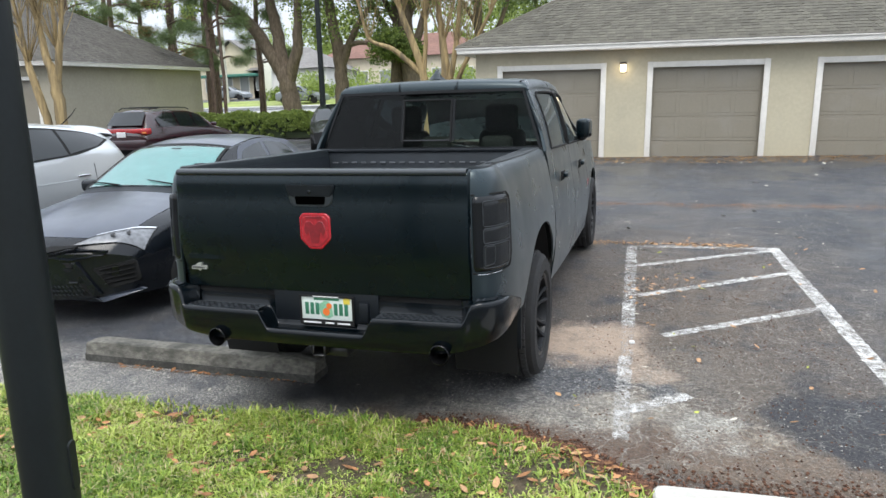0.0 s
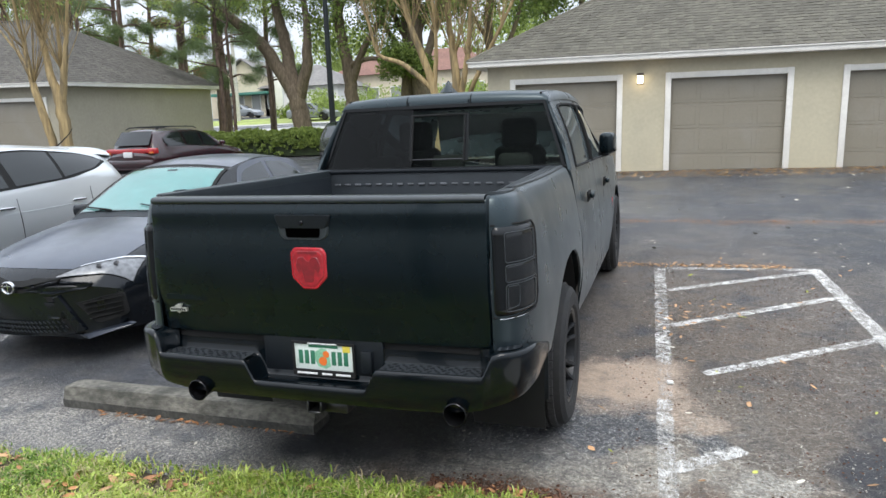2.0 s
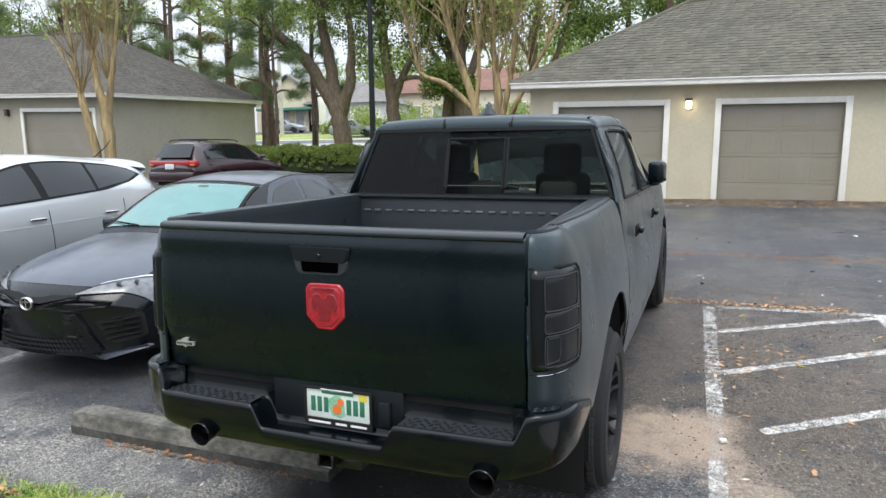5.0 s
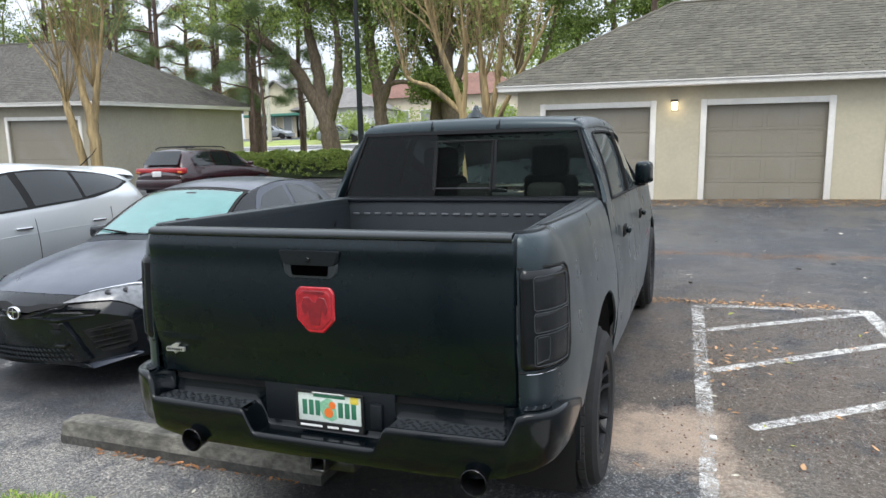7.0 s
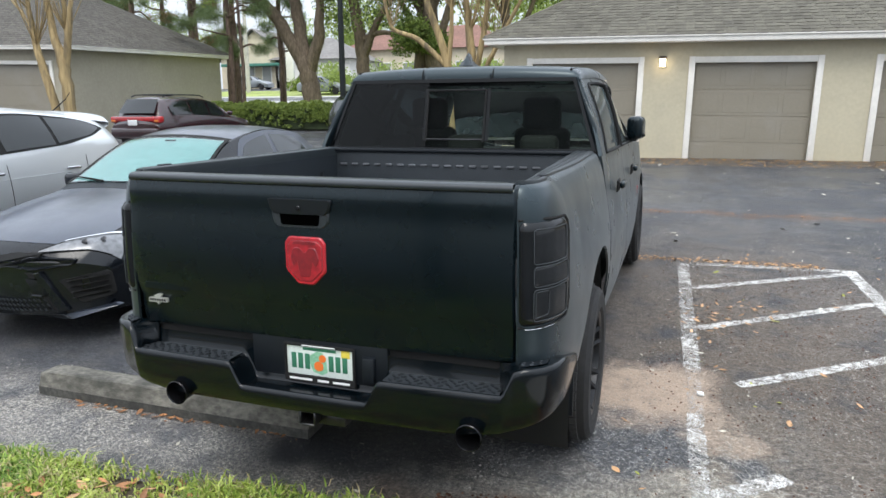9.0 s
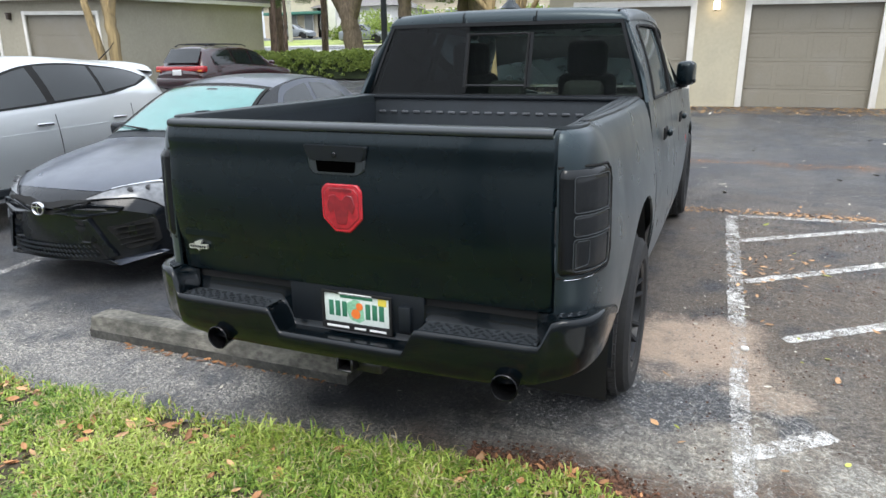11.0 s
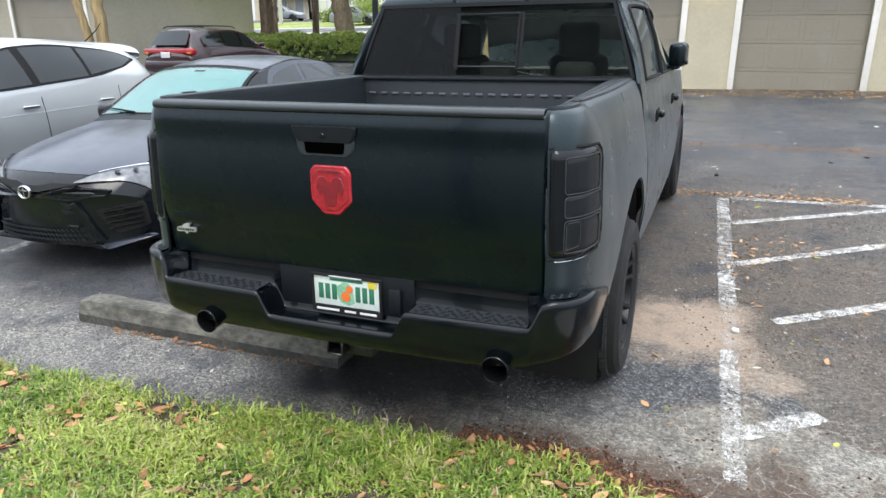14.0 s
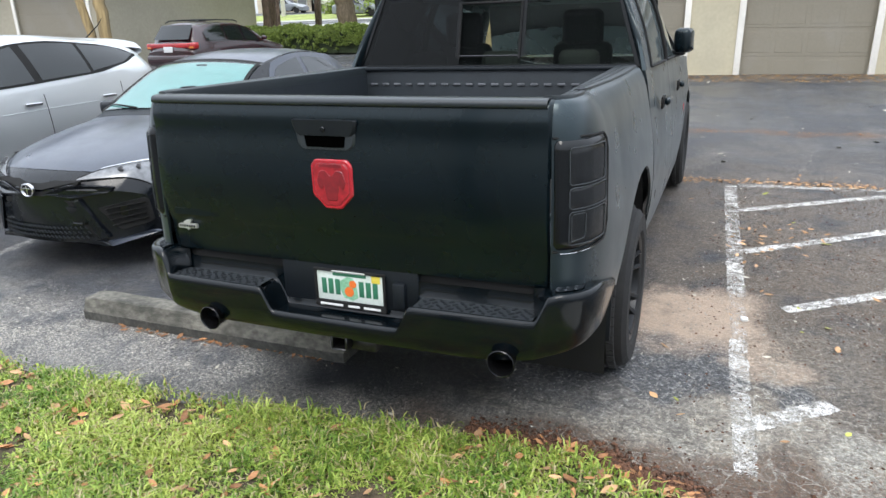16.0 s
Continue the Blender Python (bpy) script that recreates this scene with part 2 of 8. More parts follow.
def empty(name, x, y, z, label, category, group="", rz=0.0, kind=""):
    e = new(name)
    e.empty_display_size = 0.2
    e.matrix_basis = pose(x, y, z, 0, 0, rz)
    return tags(e, label, category, group, kind)


def bevel_box(bm, c, s, bevel=0.01, seg=2, m=None):
    """Adds a box with rounded edges to bm: centre c, full size s, turned by m."""
    r = bmesh.ops.create_cube(bm, size=1.0)
    vs = r["verts"]
    bmesh.ops.scale(bm, vec=s, verts=vs)
    if bevel:
        edges = list({e for v in vs for e in v.link_edges})
        out = bmesh.ops.bevel(bm, geom=edges, offset=min(bevel, min(s) * 0.49), segments=seg, affect="EDGES", profile=0.5)
        vs = list({v for f in out["faces"] for v in f.verts} | {v for v in vs if v.is_valid})
    if m is not None:
        bmesh.ops.transform(bm, matrix=m, verts=vs)
    bmesh.ops.translate(bm, vec=c, verts=vs)
    return vs


def box(name, c, s, mat, parent=None, bevel=0.01, seg=2, m=None, label=""):
    bm = bmesh.new()
    bevel_box(bm, c, s, bevel, seg, m)
    return part(name, bm, mat, parent, label)


def boxes(name, items, mat, parent=None, bevel=0.005, label=""):
    bm = bmesh.new()
    for c, s in items:
        bevel_box(bm, c, s, bevel, 1)
    return part(name, bm, mat, parent, label)


def prism(name, outline, put, depth, mat, parent=None, label="", rim=0.0, angle=30):
    """A plate from a 2D outline: put(a, b, d) gives the place of the outline's point at the depth d (0 is the face, negative is behind);
    rim: a chamfer round the face."""
    n = len(outline)
    cx = sum(p[0] for p in outline) / n
    cy = sum(p[1] for p in outline) / n
    rings = []
    if rim:
        rings.append([(a + (cx - a) * min(0.9, rim / max(1e-6, math.hypot(cx - a, cy - b))), b + (cy - b) * min(0.9, rim / max(1e-6, math.hypot(cx - a, cy - b))), 0.0) for a, b in outline])
        rings.append([(a, b, -rim) for a, b in outline])
    else:
        rings.append([(a, b, 0.0) for a, b in outline])
    rings.append([(a, b, -depth) for a, b in outline])
    verts, faces = [], []
    for r in rings:
        verts += [put(*p) for p in r]
    faces.append(list(range(n)))
    for k in range(len(rings) - 1):
        o = k * n
        faces += [[o + i, o + n + i, o + n + (i + 1) % n, o + (i + 1) % n] for i in range(n)]
    faces.append(list(reversed(range((len(rings) - 1) * n, len(rings) * n))))
    bm = bmesh.new()
    bv = [bm.verts.new(v) for v in verts]
    for f in faces:
        bm.faces.new([bv[i] for i in f])
    bmesh.ops.triangulate(bm, faces=[f for f in bm.faces if len(f.verts) > 4])
    return part(name, bm, mat, parent, label, True, angle)


def rounded(points, r, seg=4):
    """A 2D outline with rounded corners."""
    out, n = [], len(points)
    for i in range(n):
        p, a, b = Vector(points[i]), Vector(points[i - 1]), Vector(points[(i + 1) % n])
        da, db = (a - p), (b - p)
        k = min(r, da.length * 0.45, db.length * 0.45)
        s, e = p + da.normalized() * k, p + db.normalized() * k
        for j in range(seg + 1):
            t = j / seg
            out.append(tuple((1 - t) ** 2 * s + 2 * t * (1 - t) * p + t * t * e))
    return out


def sheet(name, P, mat, parent=None, label="", angle=38, close=False, thick=0.0, flip=False):
    """A mesh over a grid of places, rows by columns; thick adds a back side and rims."""
    P = np.asarray(P, float)
    n, m = P.shape[:2]
    verts = P.reshape(-1, 3)
    faces = [[i * m + j, i * m + j + 1, (i + 1) * m + j + 1, (i + 1) * m + j] for i in range(n - 1) for j in range(m - 1)]
    if close:
        faces += [[i * m + m - 1, i * m, (i + 1) * m, (i + 1) * m + m - 1] for i in range(n - 1)]
    if flip:
        faces = [f[::-1] for f in faces]
    if thick:
        dy = np.gradient(P, axis=0)
        dx = np.gradient(P, axis=1)
        nor = np.cross(dx, dy)
        nor /= np.maximum(np.linalg.norm(nor, axis=2, keepdims=True), 1e-9)
        if flip:
            nor = -nor
        back = (P - nor * thick).reshape(-1, 3)
        k = len(verts)
        verts = np.concatenate([verts, back])
        faces += [[k + i for i in f[::-1]] for f in faces[:]]
        rim = [(i * m, (i + 1) * m) for i in range(n - 1)] + [((i + 1) * m + m - 1, i * m + m - 1) for i in range(n - 1)]
        rim += [(j + 1, j) for j in range(m - 1)] + [((n - 1) * m + j, (n - 1) * m + j + 1) for j in range(m - 1)]
        faces += [([a, b, k + b, k + a] if not flip else [b, a, k + a, k + b]) for a, b in rim]
    return make(name, verts, faces, mat, parent, label, True, angle)


def tube_data(pts, radii, n=8, cap=True):
    pts = [Vector(p) for p in pts]
    verts, faces = [], []
    up = Vector((0.3, 0.2, 1)).normalized()
    for i, p in enumerate(pts):
        d = (pts[min(i + 1, len(pts) - 1)] - pts[max(i - 1, 0)]).normalized()
        a = d.cross(up)
        if a.length < 0.05:
            a = d.cross(Vector((1, 0, 0)))
        a.normalize()
        b = d.cross(a)
        for k in range(n):
            t = 2 * math.pi * k / n
            verts.append(p + (a * math.cos(t) + b * math.sin(t)) * radii[i])
    for i in range(len(pts) - 1):
        for k in range(n):
            faces.append([i * n + k, i * n + (k + 1) % n, (i + 1) * n + (k + 1) % n, (i + 1) * n + k])
    if cap:
        faces.append(list(range(n))[::-1])
        faces.append([(len(pts) - 1) * n + k for k in range(n)])
    return verts, faces


def tube(name, pts, radii, mat, parent=None, n=10, label="", cap=True):
    if not hasattr(radii, "__len__"):
        radii = [radii] * len(pts)
    v, f = tube_data(pts, radii, n, cap)
    return make(name, v, f, mat, parent, label)


def lathe(name, profile, put, mat, parent=None, n=40, label="", angle=35):
    """Turns a profile of (radius, along) round an axis; put(a, b, along) gives the place."""
    m = len(profile)
    verts = [put(r * math.cos(2 * math.pi * k / n), r * math.sin(2 * math.pi * k / n), h) for k in range(n) for r, h in profile]
    faces = [[k * m + i, k * m + i + 1, ((k + 1) % n) * m + i + 1, ((k + 1) % n) * m + i] for k in range(n) for i in range(m - 1)]
    bm = bmesh.new()
    bv = [bm.verts.new(v) for v in verts]
    for f in faces:
        bm.faces.new([bv[i] for i in f])
    bmesh.ops.remove_doubles(bm, verts=bm.verts, dist=1e-5)
    return part(name, bm, mat, parent, label, True, angle)


def curve(keys):
    """A smooth curve through (x, value) keys that never overshoots."""
    xs = np.array([k[0] for k in keys], float)
    ys = np.array([k[1] for k in keys], float)
    h, d = np.diff(xs), np.diff(ys) / np.diff(xs)
    s = np.zeros(len(xs))
    s[0], s[-1] = d[0], d[-1]
    for i in range(1, len(xs) - 1):
        if d[i - 1] * d[i] > 0:
            s[i] = 2 / (1 / d[i - 1] + 1 / d[i])

    def f(x):
        x = min(max(x, xs[0]), xs[-1])
        i = min(int(np.searchsorted(xs, x, "right")) - 1, len(xs) - 2)
        t = (x - xs[i]) / h[i]
        return float((1 + 2 * t) * (1 - t) ** 2 * ys[i] + t * (1 - t) ** 2 * h[i] * s[i] + t * t * (3 - 2 * t) * ys[i + 1] + t * t * (t - 1) * h[i] * s[i + 1])

    return f


ground_z = curve([(-60, 0), (3.2, 0), (4.4, 0.008), (6.6, 0.09), (8.5, 0.18), (12, 0.345), (17.5, 0.585), (30, 1.22), (43, 2.05), (60, 3.35), (75, 4.0), (130, 4.6), (900, 5.0)])


# ---- ground: one asphalt sheet up to the horizon ----
def asphalt():
    """Patched, damp asphalt with worn sealer, pale washed-in sand and soil."""
    m = bpy.data.materials.new("damp_patched_asphalt")
    m.use_nodes = True
    n, l = m.node_tree.nodes, m.node_tree.links
    b = n["Principled BSDF"]
    geo = n.new("ShaderNodeNewGeometry")

    def noise_tex(s, detail=5.0, rough=0.55, vec=None, dist=0.0):
        t = n.new("ShaderNodeTexNoise")
        t.inputs["Scale"].default_value, t.inputs["Detail"].default_value, t.inputs["Roughness"].default_value = s, detail, rough
        t.inputs["Distortion"].default_value = dist
        l.new(vec or geo.outputs["Position"], t.inputs["Vector"])
        return t.outputs["Fac"]

    def rng(src, lo, hi, a=0.0, c=1.0):
        r = n.new("ShaderNodeMapRange")
        r.inputs["From Min"].default_value, r.inputs["From Max"].default_value = lo, hi
        r.inputs["To Min"].default_value, r.inputs["To Max"].default_value = a, c
        l.new(src, r.inputs["Value"])
        return r.outputs["Result"]

    def op(kind, a, c):
        o = n.new("ShaderNodeMath")
        o.operation = kind
        for i, v in enumerate((a, c)):
            if isinstance(v, (int, float)):
                o.inputs[i].default_value = v
            else:
                l.new(v, o.inputs[i])
        return o.outputs[0]

    def mix(f, a, c):
        x = n.new("ShaderNodeMix")
        x.data_type = "RGBA"
        for key, v in (("A", a), ("B", c)):
            if isinstance(v, tuple):
                x.inputs[key].default_value = (*v, 1)
            else:
                l.new(v, x.inputs[key])
        if isinstance(f, (int, float)):
            x.inputs["Factor"].default_value = f
        else:
            l.new(f, x.inputs["Factor"])
        return x.outputs["Result"]

    # places are warped a little, so that every patch has a ragged edge
    warp = n.new("ShaderNodeTexNoise")
    warp.inputs["Scale"].default_value, warp.inputs["Detail"].default_value = 2.6, 6
    l.new(geo.outputs["Position"], warp.inputs["Vector"])
    sub = n.new("ShaderNodeVectorMath")
    sub.operation = "SUBTRACT"
    sub.inputs[1].default_value = (0.5, 0.5, 0.5)
    l.new(warp.outputs["Color"], sub.inputs[0])
    sc = n.new("ShaderNodeVectorMath")
    sc.operation = "SCALE"
    sc.inputs["Scale"].default_value = 0.75
    l.new(sub.outputs["Vector"], sc.inputs[0])
    add = n.new("ShaderNodeVectorMath")
    l.new(sc.outputs["Vector"], add.inputs[0])
    l.new(geo.outputs["Position"], add.inputs[1])
    sep = n.new("ShaderNodeSeparateXYZ")
    l.new(add.outputs["Vector"], sep.inputs[0])
    X, Y = sep.outputs["X"], sep.outputs["Y"]

    def patch(cx, cy, rx, ry, soft=0.5):
        dx = op("POWER", op("ABSOLUTE", op("DIVIDE", op("SUBTRACT", X, cx), rx), 0), 2)
        dy = op("POWER", op("ABSOLUTE", op("DIVIDE", op("SUBTRACT", Y, cy), ry), 0), 2)
        return rng(op("SQRT", op("ADD", dx, dy), 0), 1 - soft, 1 + soft, 1, 0)

    grain = noise_tex(140, 6, 0.7)
    grain2 = noise_tex(46, 5, 0.75)
    broad = noise_tex(0.55, 5)
    mid = noise_tex(3.1, 6, 0.62)
    col = mix(rng(broad, 0.35, 0.65), (0.029, 0.032, 0.039), (0.053, 0.054, 0.058))
    col = mix(rng(mid, 0.47, 0.68, 0, 0.55), col, (0.088, 0.08, 0.068))
    col = mix(op("MULTIPLY", patch(-3.2, 3.75, 4.0, 0.75, 0.5), rng(mid, 0.32, 0.6, 0.2, 0.75)), col, (0.085, 0.085, 0.088))
    # worn sealer: pale stones show through round the stall's open end
    worn = op("MULTIPLY", rng(noise_tex(70, 4, 0.7), 0.44, 0.56), rng(mid, 0.34, 0.5))
    area = op("MAXIMUM", patch(-1.9, 4.0, 2.2, 0.42, 0.6), op("MAXIMUM", patch(0.42, 3.95, 0.24, 0.28, 0.3), op("MAXIMUM", patch(-0.35, 4.12, 0.6, 0.32, 0.5), op("MAXIMUM", patch(0.3, 4.85, 0.3, 0.4, 0.5), patch(-5.0, 3.85, 2.2, 0.5, 0.6)))))
    col = mix(op("MULTIPLY", worn, op("MULTIPLY", area, 0.85)), col, (0.34, 0.31, 0.26))
    # washed-in sand and soil
    soil = op("MAXIMUM", patch(0.45, 5.9, 1.3, 3.0, 0.7), patch(0.75, 3.8, 1.5, 0.95, 0.6))
    col = mix(op("MULTIPLY", op("MULTIPLY", soil, rng(mid, 0.3, 0.5)), 0.88), col, (0.118, 0.09, 0.066))
    dust_veil = op("MAXIMUM", patch(0.35, 4.6, 0.5, 0.6, 0.5), patch(-0.25, 3.95, 0.9, 0.42, 0.5))
    col = mix(op("MULTIPLY", dust_veil, rng(noise_tex(34, 6, 0.8), 0.44, 0.57, 0.05, 0.8)), col, (0.19, 0.163, 0.13))
    # wet oil stain behind the bumper, with the truck's shadow painted in
    oil_shade = op("MULTIPLY", op("MAXIMUM", patch(-1.35, 4.12, 0.95, 0.42, 0.35), patch(-1.6, 4.6, 1.3, 0.6, 0.3)), rng(mid, 0.3, 0.5, 0.75, 1.0))
    col = mix(oil_shade, col, (0.007, 0.0085, 0.011))
    crust = op("MULTIPLY", op("MAXIMUM", patch(-0.25, 3.98, 0.7, 0.42, 0.5), patch(0.75, 3.9, 0.3, 0.2, 0.4)), rng(noise_tex(8, 9, 0.8, None, 0.6), 0.47, 0.55))
    col = mix(op("MULTIPLY", crust, 0.85), col, (0.37, 0.32, 0.25))
    pale = op("MULTIPLY", op("MAXIMUM", patch(-0.3, 4.08, 0.62, 0.3, 0.5), patch(-0.8, 3.88, 0.5, 0.14, 0.5)), rng(noise_tex(21, 7, 0.8), 0.36, 0.56, 0.15, 0.75))
    col = mix(pale, col, (0.31, 0.285, 0.245))
    dirt = patch(-0.35, 3.74, 0.95, 0.17, 0.4)
    clay = patch(0.7, 3.62, 0.6, 0.28, 0.5)
    col = mix(op("MULTIPLY", clay, rng(noise_tex(11, 6, 0.75), 0.36, 0.58, 0.15, 0.85)), col, (0.2, 0.145, 0.1))
    col = mix(op("MULTIPLY", dirt, rng(grain2, 0.38, 0.56, 0.3, 0.95)), col, (0.1, 0.056, 0.034))
    seal = patch(1.65, 4.15, 0.85, 0.5, 0.1)
    col = mix(op("MULTIPLY", seal, 0.9), col, (0.026, 0.029, 0.036))
    seal2 = op("MULTIPLY", op("MAXIMUM", patch(-0.3, 4.72, 0.32, 0.4, 0.1), op("MAXIMUM", patch(0.22, 4.52, 0.17, 0.11, 0.25), op("MULTIPLY", patch(-0.75, 4.35, 0.4, 0.28, 0.4), 0.6))), 0.92)
    col = mix(seal2, col, (0.052, 0.055, 0.063))
    col = mix(op("MULTIPLY", op("MULTIPLY", seal2, rng(noise_tex(62, 4, 0.75), 0.54, 0.6)), 0.8), col, (0.34, 0.34, 0.33))
    chalk = op("MULTIPLY", patch(0.43, 3.96, 0.17, 0.24, 0.25), rng(noise_tex(55, 5, 0.8), 0.45, 0.53, 0.1, 0.9))
    col = mix(chalk, col, (0.42, 0.4, 0.35))
    # washed-in sand beside the wheel, smooth and pale
    sand = op("MAXIMUM", patch(-0.25, 5.28, 0.4, 0.4, 0.3), op("MULTIPLY", patch(0.13, 4.82, 0.13, 0.24, 0.4), 0.6))
    col = mix(op("MULTIPLY", sand, rng(noise_tex(9, 7, 0.7), 0.28, 0.5, 0.55, 1.0)), col, (0.5, 0.38, 0.285))
    # crazing filled with pale dust
    vor = n.new("ShaderNodeTexVoronoi")
    vor.feature = "DISTANCE_TO_EDGE"
    vor.inputs["Scale"].default_value = 5.5
    l.new(add.outputs["Vector"], vor.inputs["Vector"])
    vor2 = n.new("ShaderNodeTexVoronoi")
    vor2.feature = "DISTANCE_TO_EDGE"
    vor2.inputs["Scale"].default_value = 15
    l.new(add.outputs["Vector"], vor2.inputs["Vector"])
    craze = op("MAXIMUM", rng(vor.outputs["Distance"], 0.0, 0.035, 1, 0), rng(vor2.outputs["Distance"], 0.0, 0.03, 0.7, 0))
    stall = op("MAXIMUM", op("MULTIPLY", patch(-0.4, 4.1, 1.1, 0.7, 0.4), op("SUBTRACT", 1.0, oil_shade)), op("MULTIPLY", patch(1.3, 5.6, 1.2, 2.6, 0.6), 0.35))
    col = mix(op("MULTIPLY", op("MULTIPLY", craze, stall), rng(mid, 0.34, 0.54, 0.15, 1.0)), col, (0.44, 0.42, 0.37))
    speck = op("MULTIPLY", op("MAXIMUM", rng(noise_tex(85, 3, 0.6), 0.61, 0.66), op("MULTIPLY", rng(noise_tex(38, 4, 0.7), 0.64, 0.68), stall)), 0.65)
    col = mix(speck, col, (0.27, 0.255, 0.23))
    # brown joint across the drive
    crack = rng(op("ABSOLUTE", op("SUBTRACT", Y, op("ADD", 11.05, op("MULTIPLY", op("SUBTRACT", noise_tex(0.9), 0.5), 0.5))), 0), 0.03, 0.2, 0.95, 0)
    col = mix(op("MULTIPLY", crack, rng(noise_tex(4), 0.32, 0.55)), col, (0.095, 0.058, 0.04))
    gsc = n.new("ShaderNodeVectorMath")
    gsc.operation = "SCALE"
    l.new(col, gsc.inputs[0])
    smooth = op("MAXIMUM", op("MULTIPLY", sand, 0.85), op("MULTIPLY", soil, 0.4))
    fine = op("MULTIPLY", rng(grain, 0.3, 0.7, 0.25, 1.95), op("MULTIPLY", rng(noise_tex(330, 3, 0.7), 0.32, 0.68, 0.4, 1.7), op("MULTIPLY", rng(grain2, 0.38, 0.62, 0.42, 1.66), rng(noise_tex(17, 5, 0.7), 0.3, 0.7, 0.76, 1.26))))
    fine = op("ADD", op("MULTIPLY", fine, op("SUBTRACT", 1.0, smooth)), smooth)
    l.new(fine, gsc.inputs["Scale"])
    col = gsc.outputs["Vector"]
    l.new(col, b.inputs["Base Color"])
    wet = op("MULTIPLY", op("MAXIMUM", op("MAXIMUM", oil_shade, op("MULTIPLY", patch(-2.6, 3.9, 2.0, 0.35, 0.5), 0.9)), rng(noise_tex(0.8, 5), 0.42, 0.58)), op("SUBTRACT", 1.0, op("MAXIMUM", soil, sand)))
    l.new(rng(wet, 0, 1, 0.62, 0.3), b.inputs["Roughness"])
    b.inputs["Specular IOR Level"].default_value = 0.5
    bp = n.new("ShaderNodeBump")
    bp.inputs["Distance"].default_value = 0.019
    h = op("ADD", op("MULTIPLY", grain, 0.9), op("MULTIPLY", mid, 1.6))
    l.new(op("MULTIPLY", h, rng(wet, 0, 1, 1.0, 0.35)), bp.inputs["Height"])
    l.new(bp.outputs["Normal"], b.inputs["Normal"])
    return m


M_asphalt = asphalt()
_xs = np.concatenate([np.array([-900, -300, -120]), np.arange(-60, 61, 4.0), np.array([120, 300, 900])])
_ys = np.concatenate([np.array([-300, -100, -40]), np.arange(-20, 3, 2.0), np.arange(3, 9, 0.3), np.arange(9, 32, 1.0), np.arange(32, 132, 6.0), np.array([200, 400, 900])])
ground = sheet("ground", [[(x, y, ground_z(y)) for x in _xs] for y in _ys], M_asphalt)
tags(ground, "damp patched dark asphalt parking lot with washed-in sand", "ground", kind="structure")


def worn_paint(name, wear):
    """White road paint over coarse stones: flaked through in specks, worn away in larger patches."""
    m = bpy.data.materials.new(name)
    m.use_nodes = True
    n, l = m.node_tree.nodes, m.node_tree.links
    b = n["Principled BSDF"]
    geo = n.new("ShaderNodeNewGeometry")

    def noise_tex(s, detail):
        t = n.new("ShaderNodeTexNoise")
        t.inputs["Scale"].default_value, t.inputs["Detail"].default_value, t.inputs["Roughness"].default_value = s, detail, 0.68
        l.new(geo.outputs["Position"], t.inputs["Vector"])
        return t.outputs["Fac"]

    fine, mid, broad = noise_tex(120, 5), noise_tex(22, 5), noise_tex(2.6, 3)
    a1, a2 = n.new("ShaderNodeMath"), n.new("ShaderNodeMath")
    for a, k, x, y in ((a1, 0.3, mid, fine), (a2, 0.4, broad, a1.outputs[0])):
        a.operation = "MULTIPLY_ADD"
        a.inputs[1].default_value = k
        l.new(x, a.inputs[0])
        l.new(y, a.inputs[2])
    r = n.new("ShaderNodeMapRange")
    r.inputs["From Min"].default_value, r.inputs["From Max"].default_value = 0.7 + wear, 0.88 + wear
    r.inputs["To Max"].default_value = 0.9
    l.new(a2.outputs[0], r.inputs["Value"])
    l.new(r.outputs["Result"], b.inputs["Alpha"])
    c = n.new("ShaderNodeMix")
    c.data_type = "RGBA"
    c.inputs["A"].default_value, c.inputs["B"].default_value = (0.4, 0.38, 0.34, 1), (0.74, 0.73, 0.7, 1)
    r2 = n.new("ShaderNodeMapRange")
    r2.inputs["From Min"].default_value, r2.inputs["From Max"].default_value = 0.35, 0.62
    l.new(mid, r2.inputs["Value"])
    l.new(r2.outputs["Result"], c.inputs["Factor"])
    l.new(c.outputs["Result"], b.inputs["Base Color"])
    b.inputs["Roughness"].default_value = 0.85
    return m


M_paint = worn_paint("flaked_white_line_paint", 0.03)
M_paint_mid = worn_paint("chipped_white_line_paint", 0.045)
M_paint_worn = worn_paint("worn_white_line_paint", 0.08)
M_paint_thin = worn_paint("almost_gone_white_line_paint", 0.15)


def line_strip(name, a, b, width, mat=None, label="worn white painted parking line on asphalt"):
    """A painted strip with ragged edges."""
    a, b = Vector(a), Vector(b)
    d = (b - a).normalized()
    s = Vector((-d.y, d.x)) * width / 2
    k = max(2, int((b - a).length / 0.03))
    rows = []
    for i in range(k + 1):
        p = a.lerp(b, i / k)
        # the ends are worn to ragged points
        end = min(i, k - i) * (b - a).length / k
        fade = min(1.0, 0.8 + end / 0.1 * (0.6 + 0.6 * noise.noise((p.x * 30, p.y * 30, 2))))
        row = []
        for f in (-1, 0, 1):
            q = p + s * f * fade * (1 + 0.1 * noise.noise((p.x * 14 + f * 5, p.y * 14, 0.3)) + 0.14 * noise.noise((p.x * 50, p.y * 50, f)))
            row.append((q.x, q.y, ground_z(q.y) + 0.004))
        rows.append(row)
    ob = sheet(name, rows, mat or M_paint, flip=True)
    return tags(ob, label, "parking line", "painted lines", "structure")


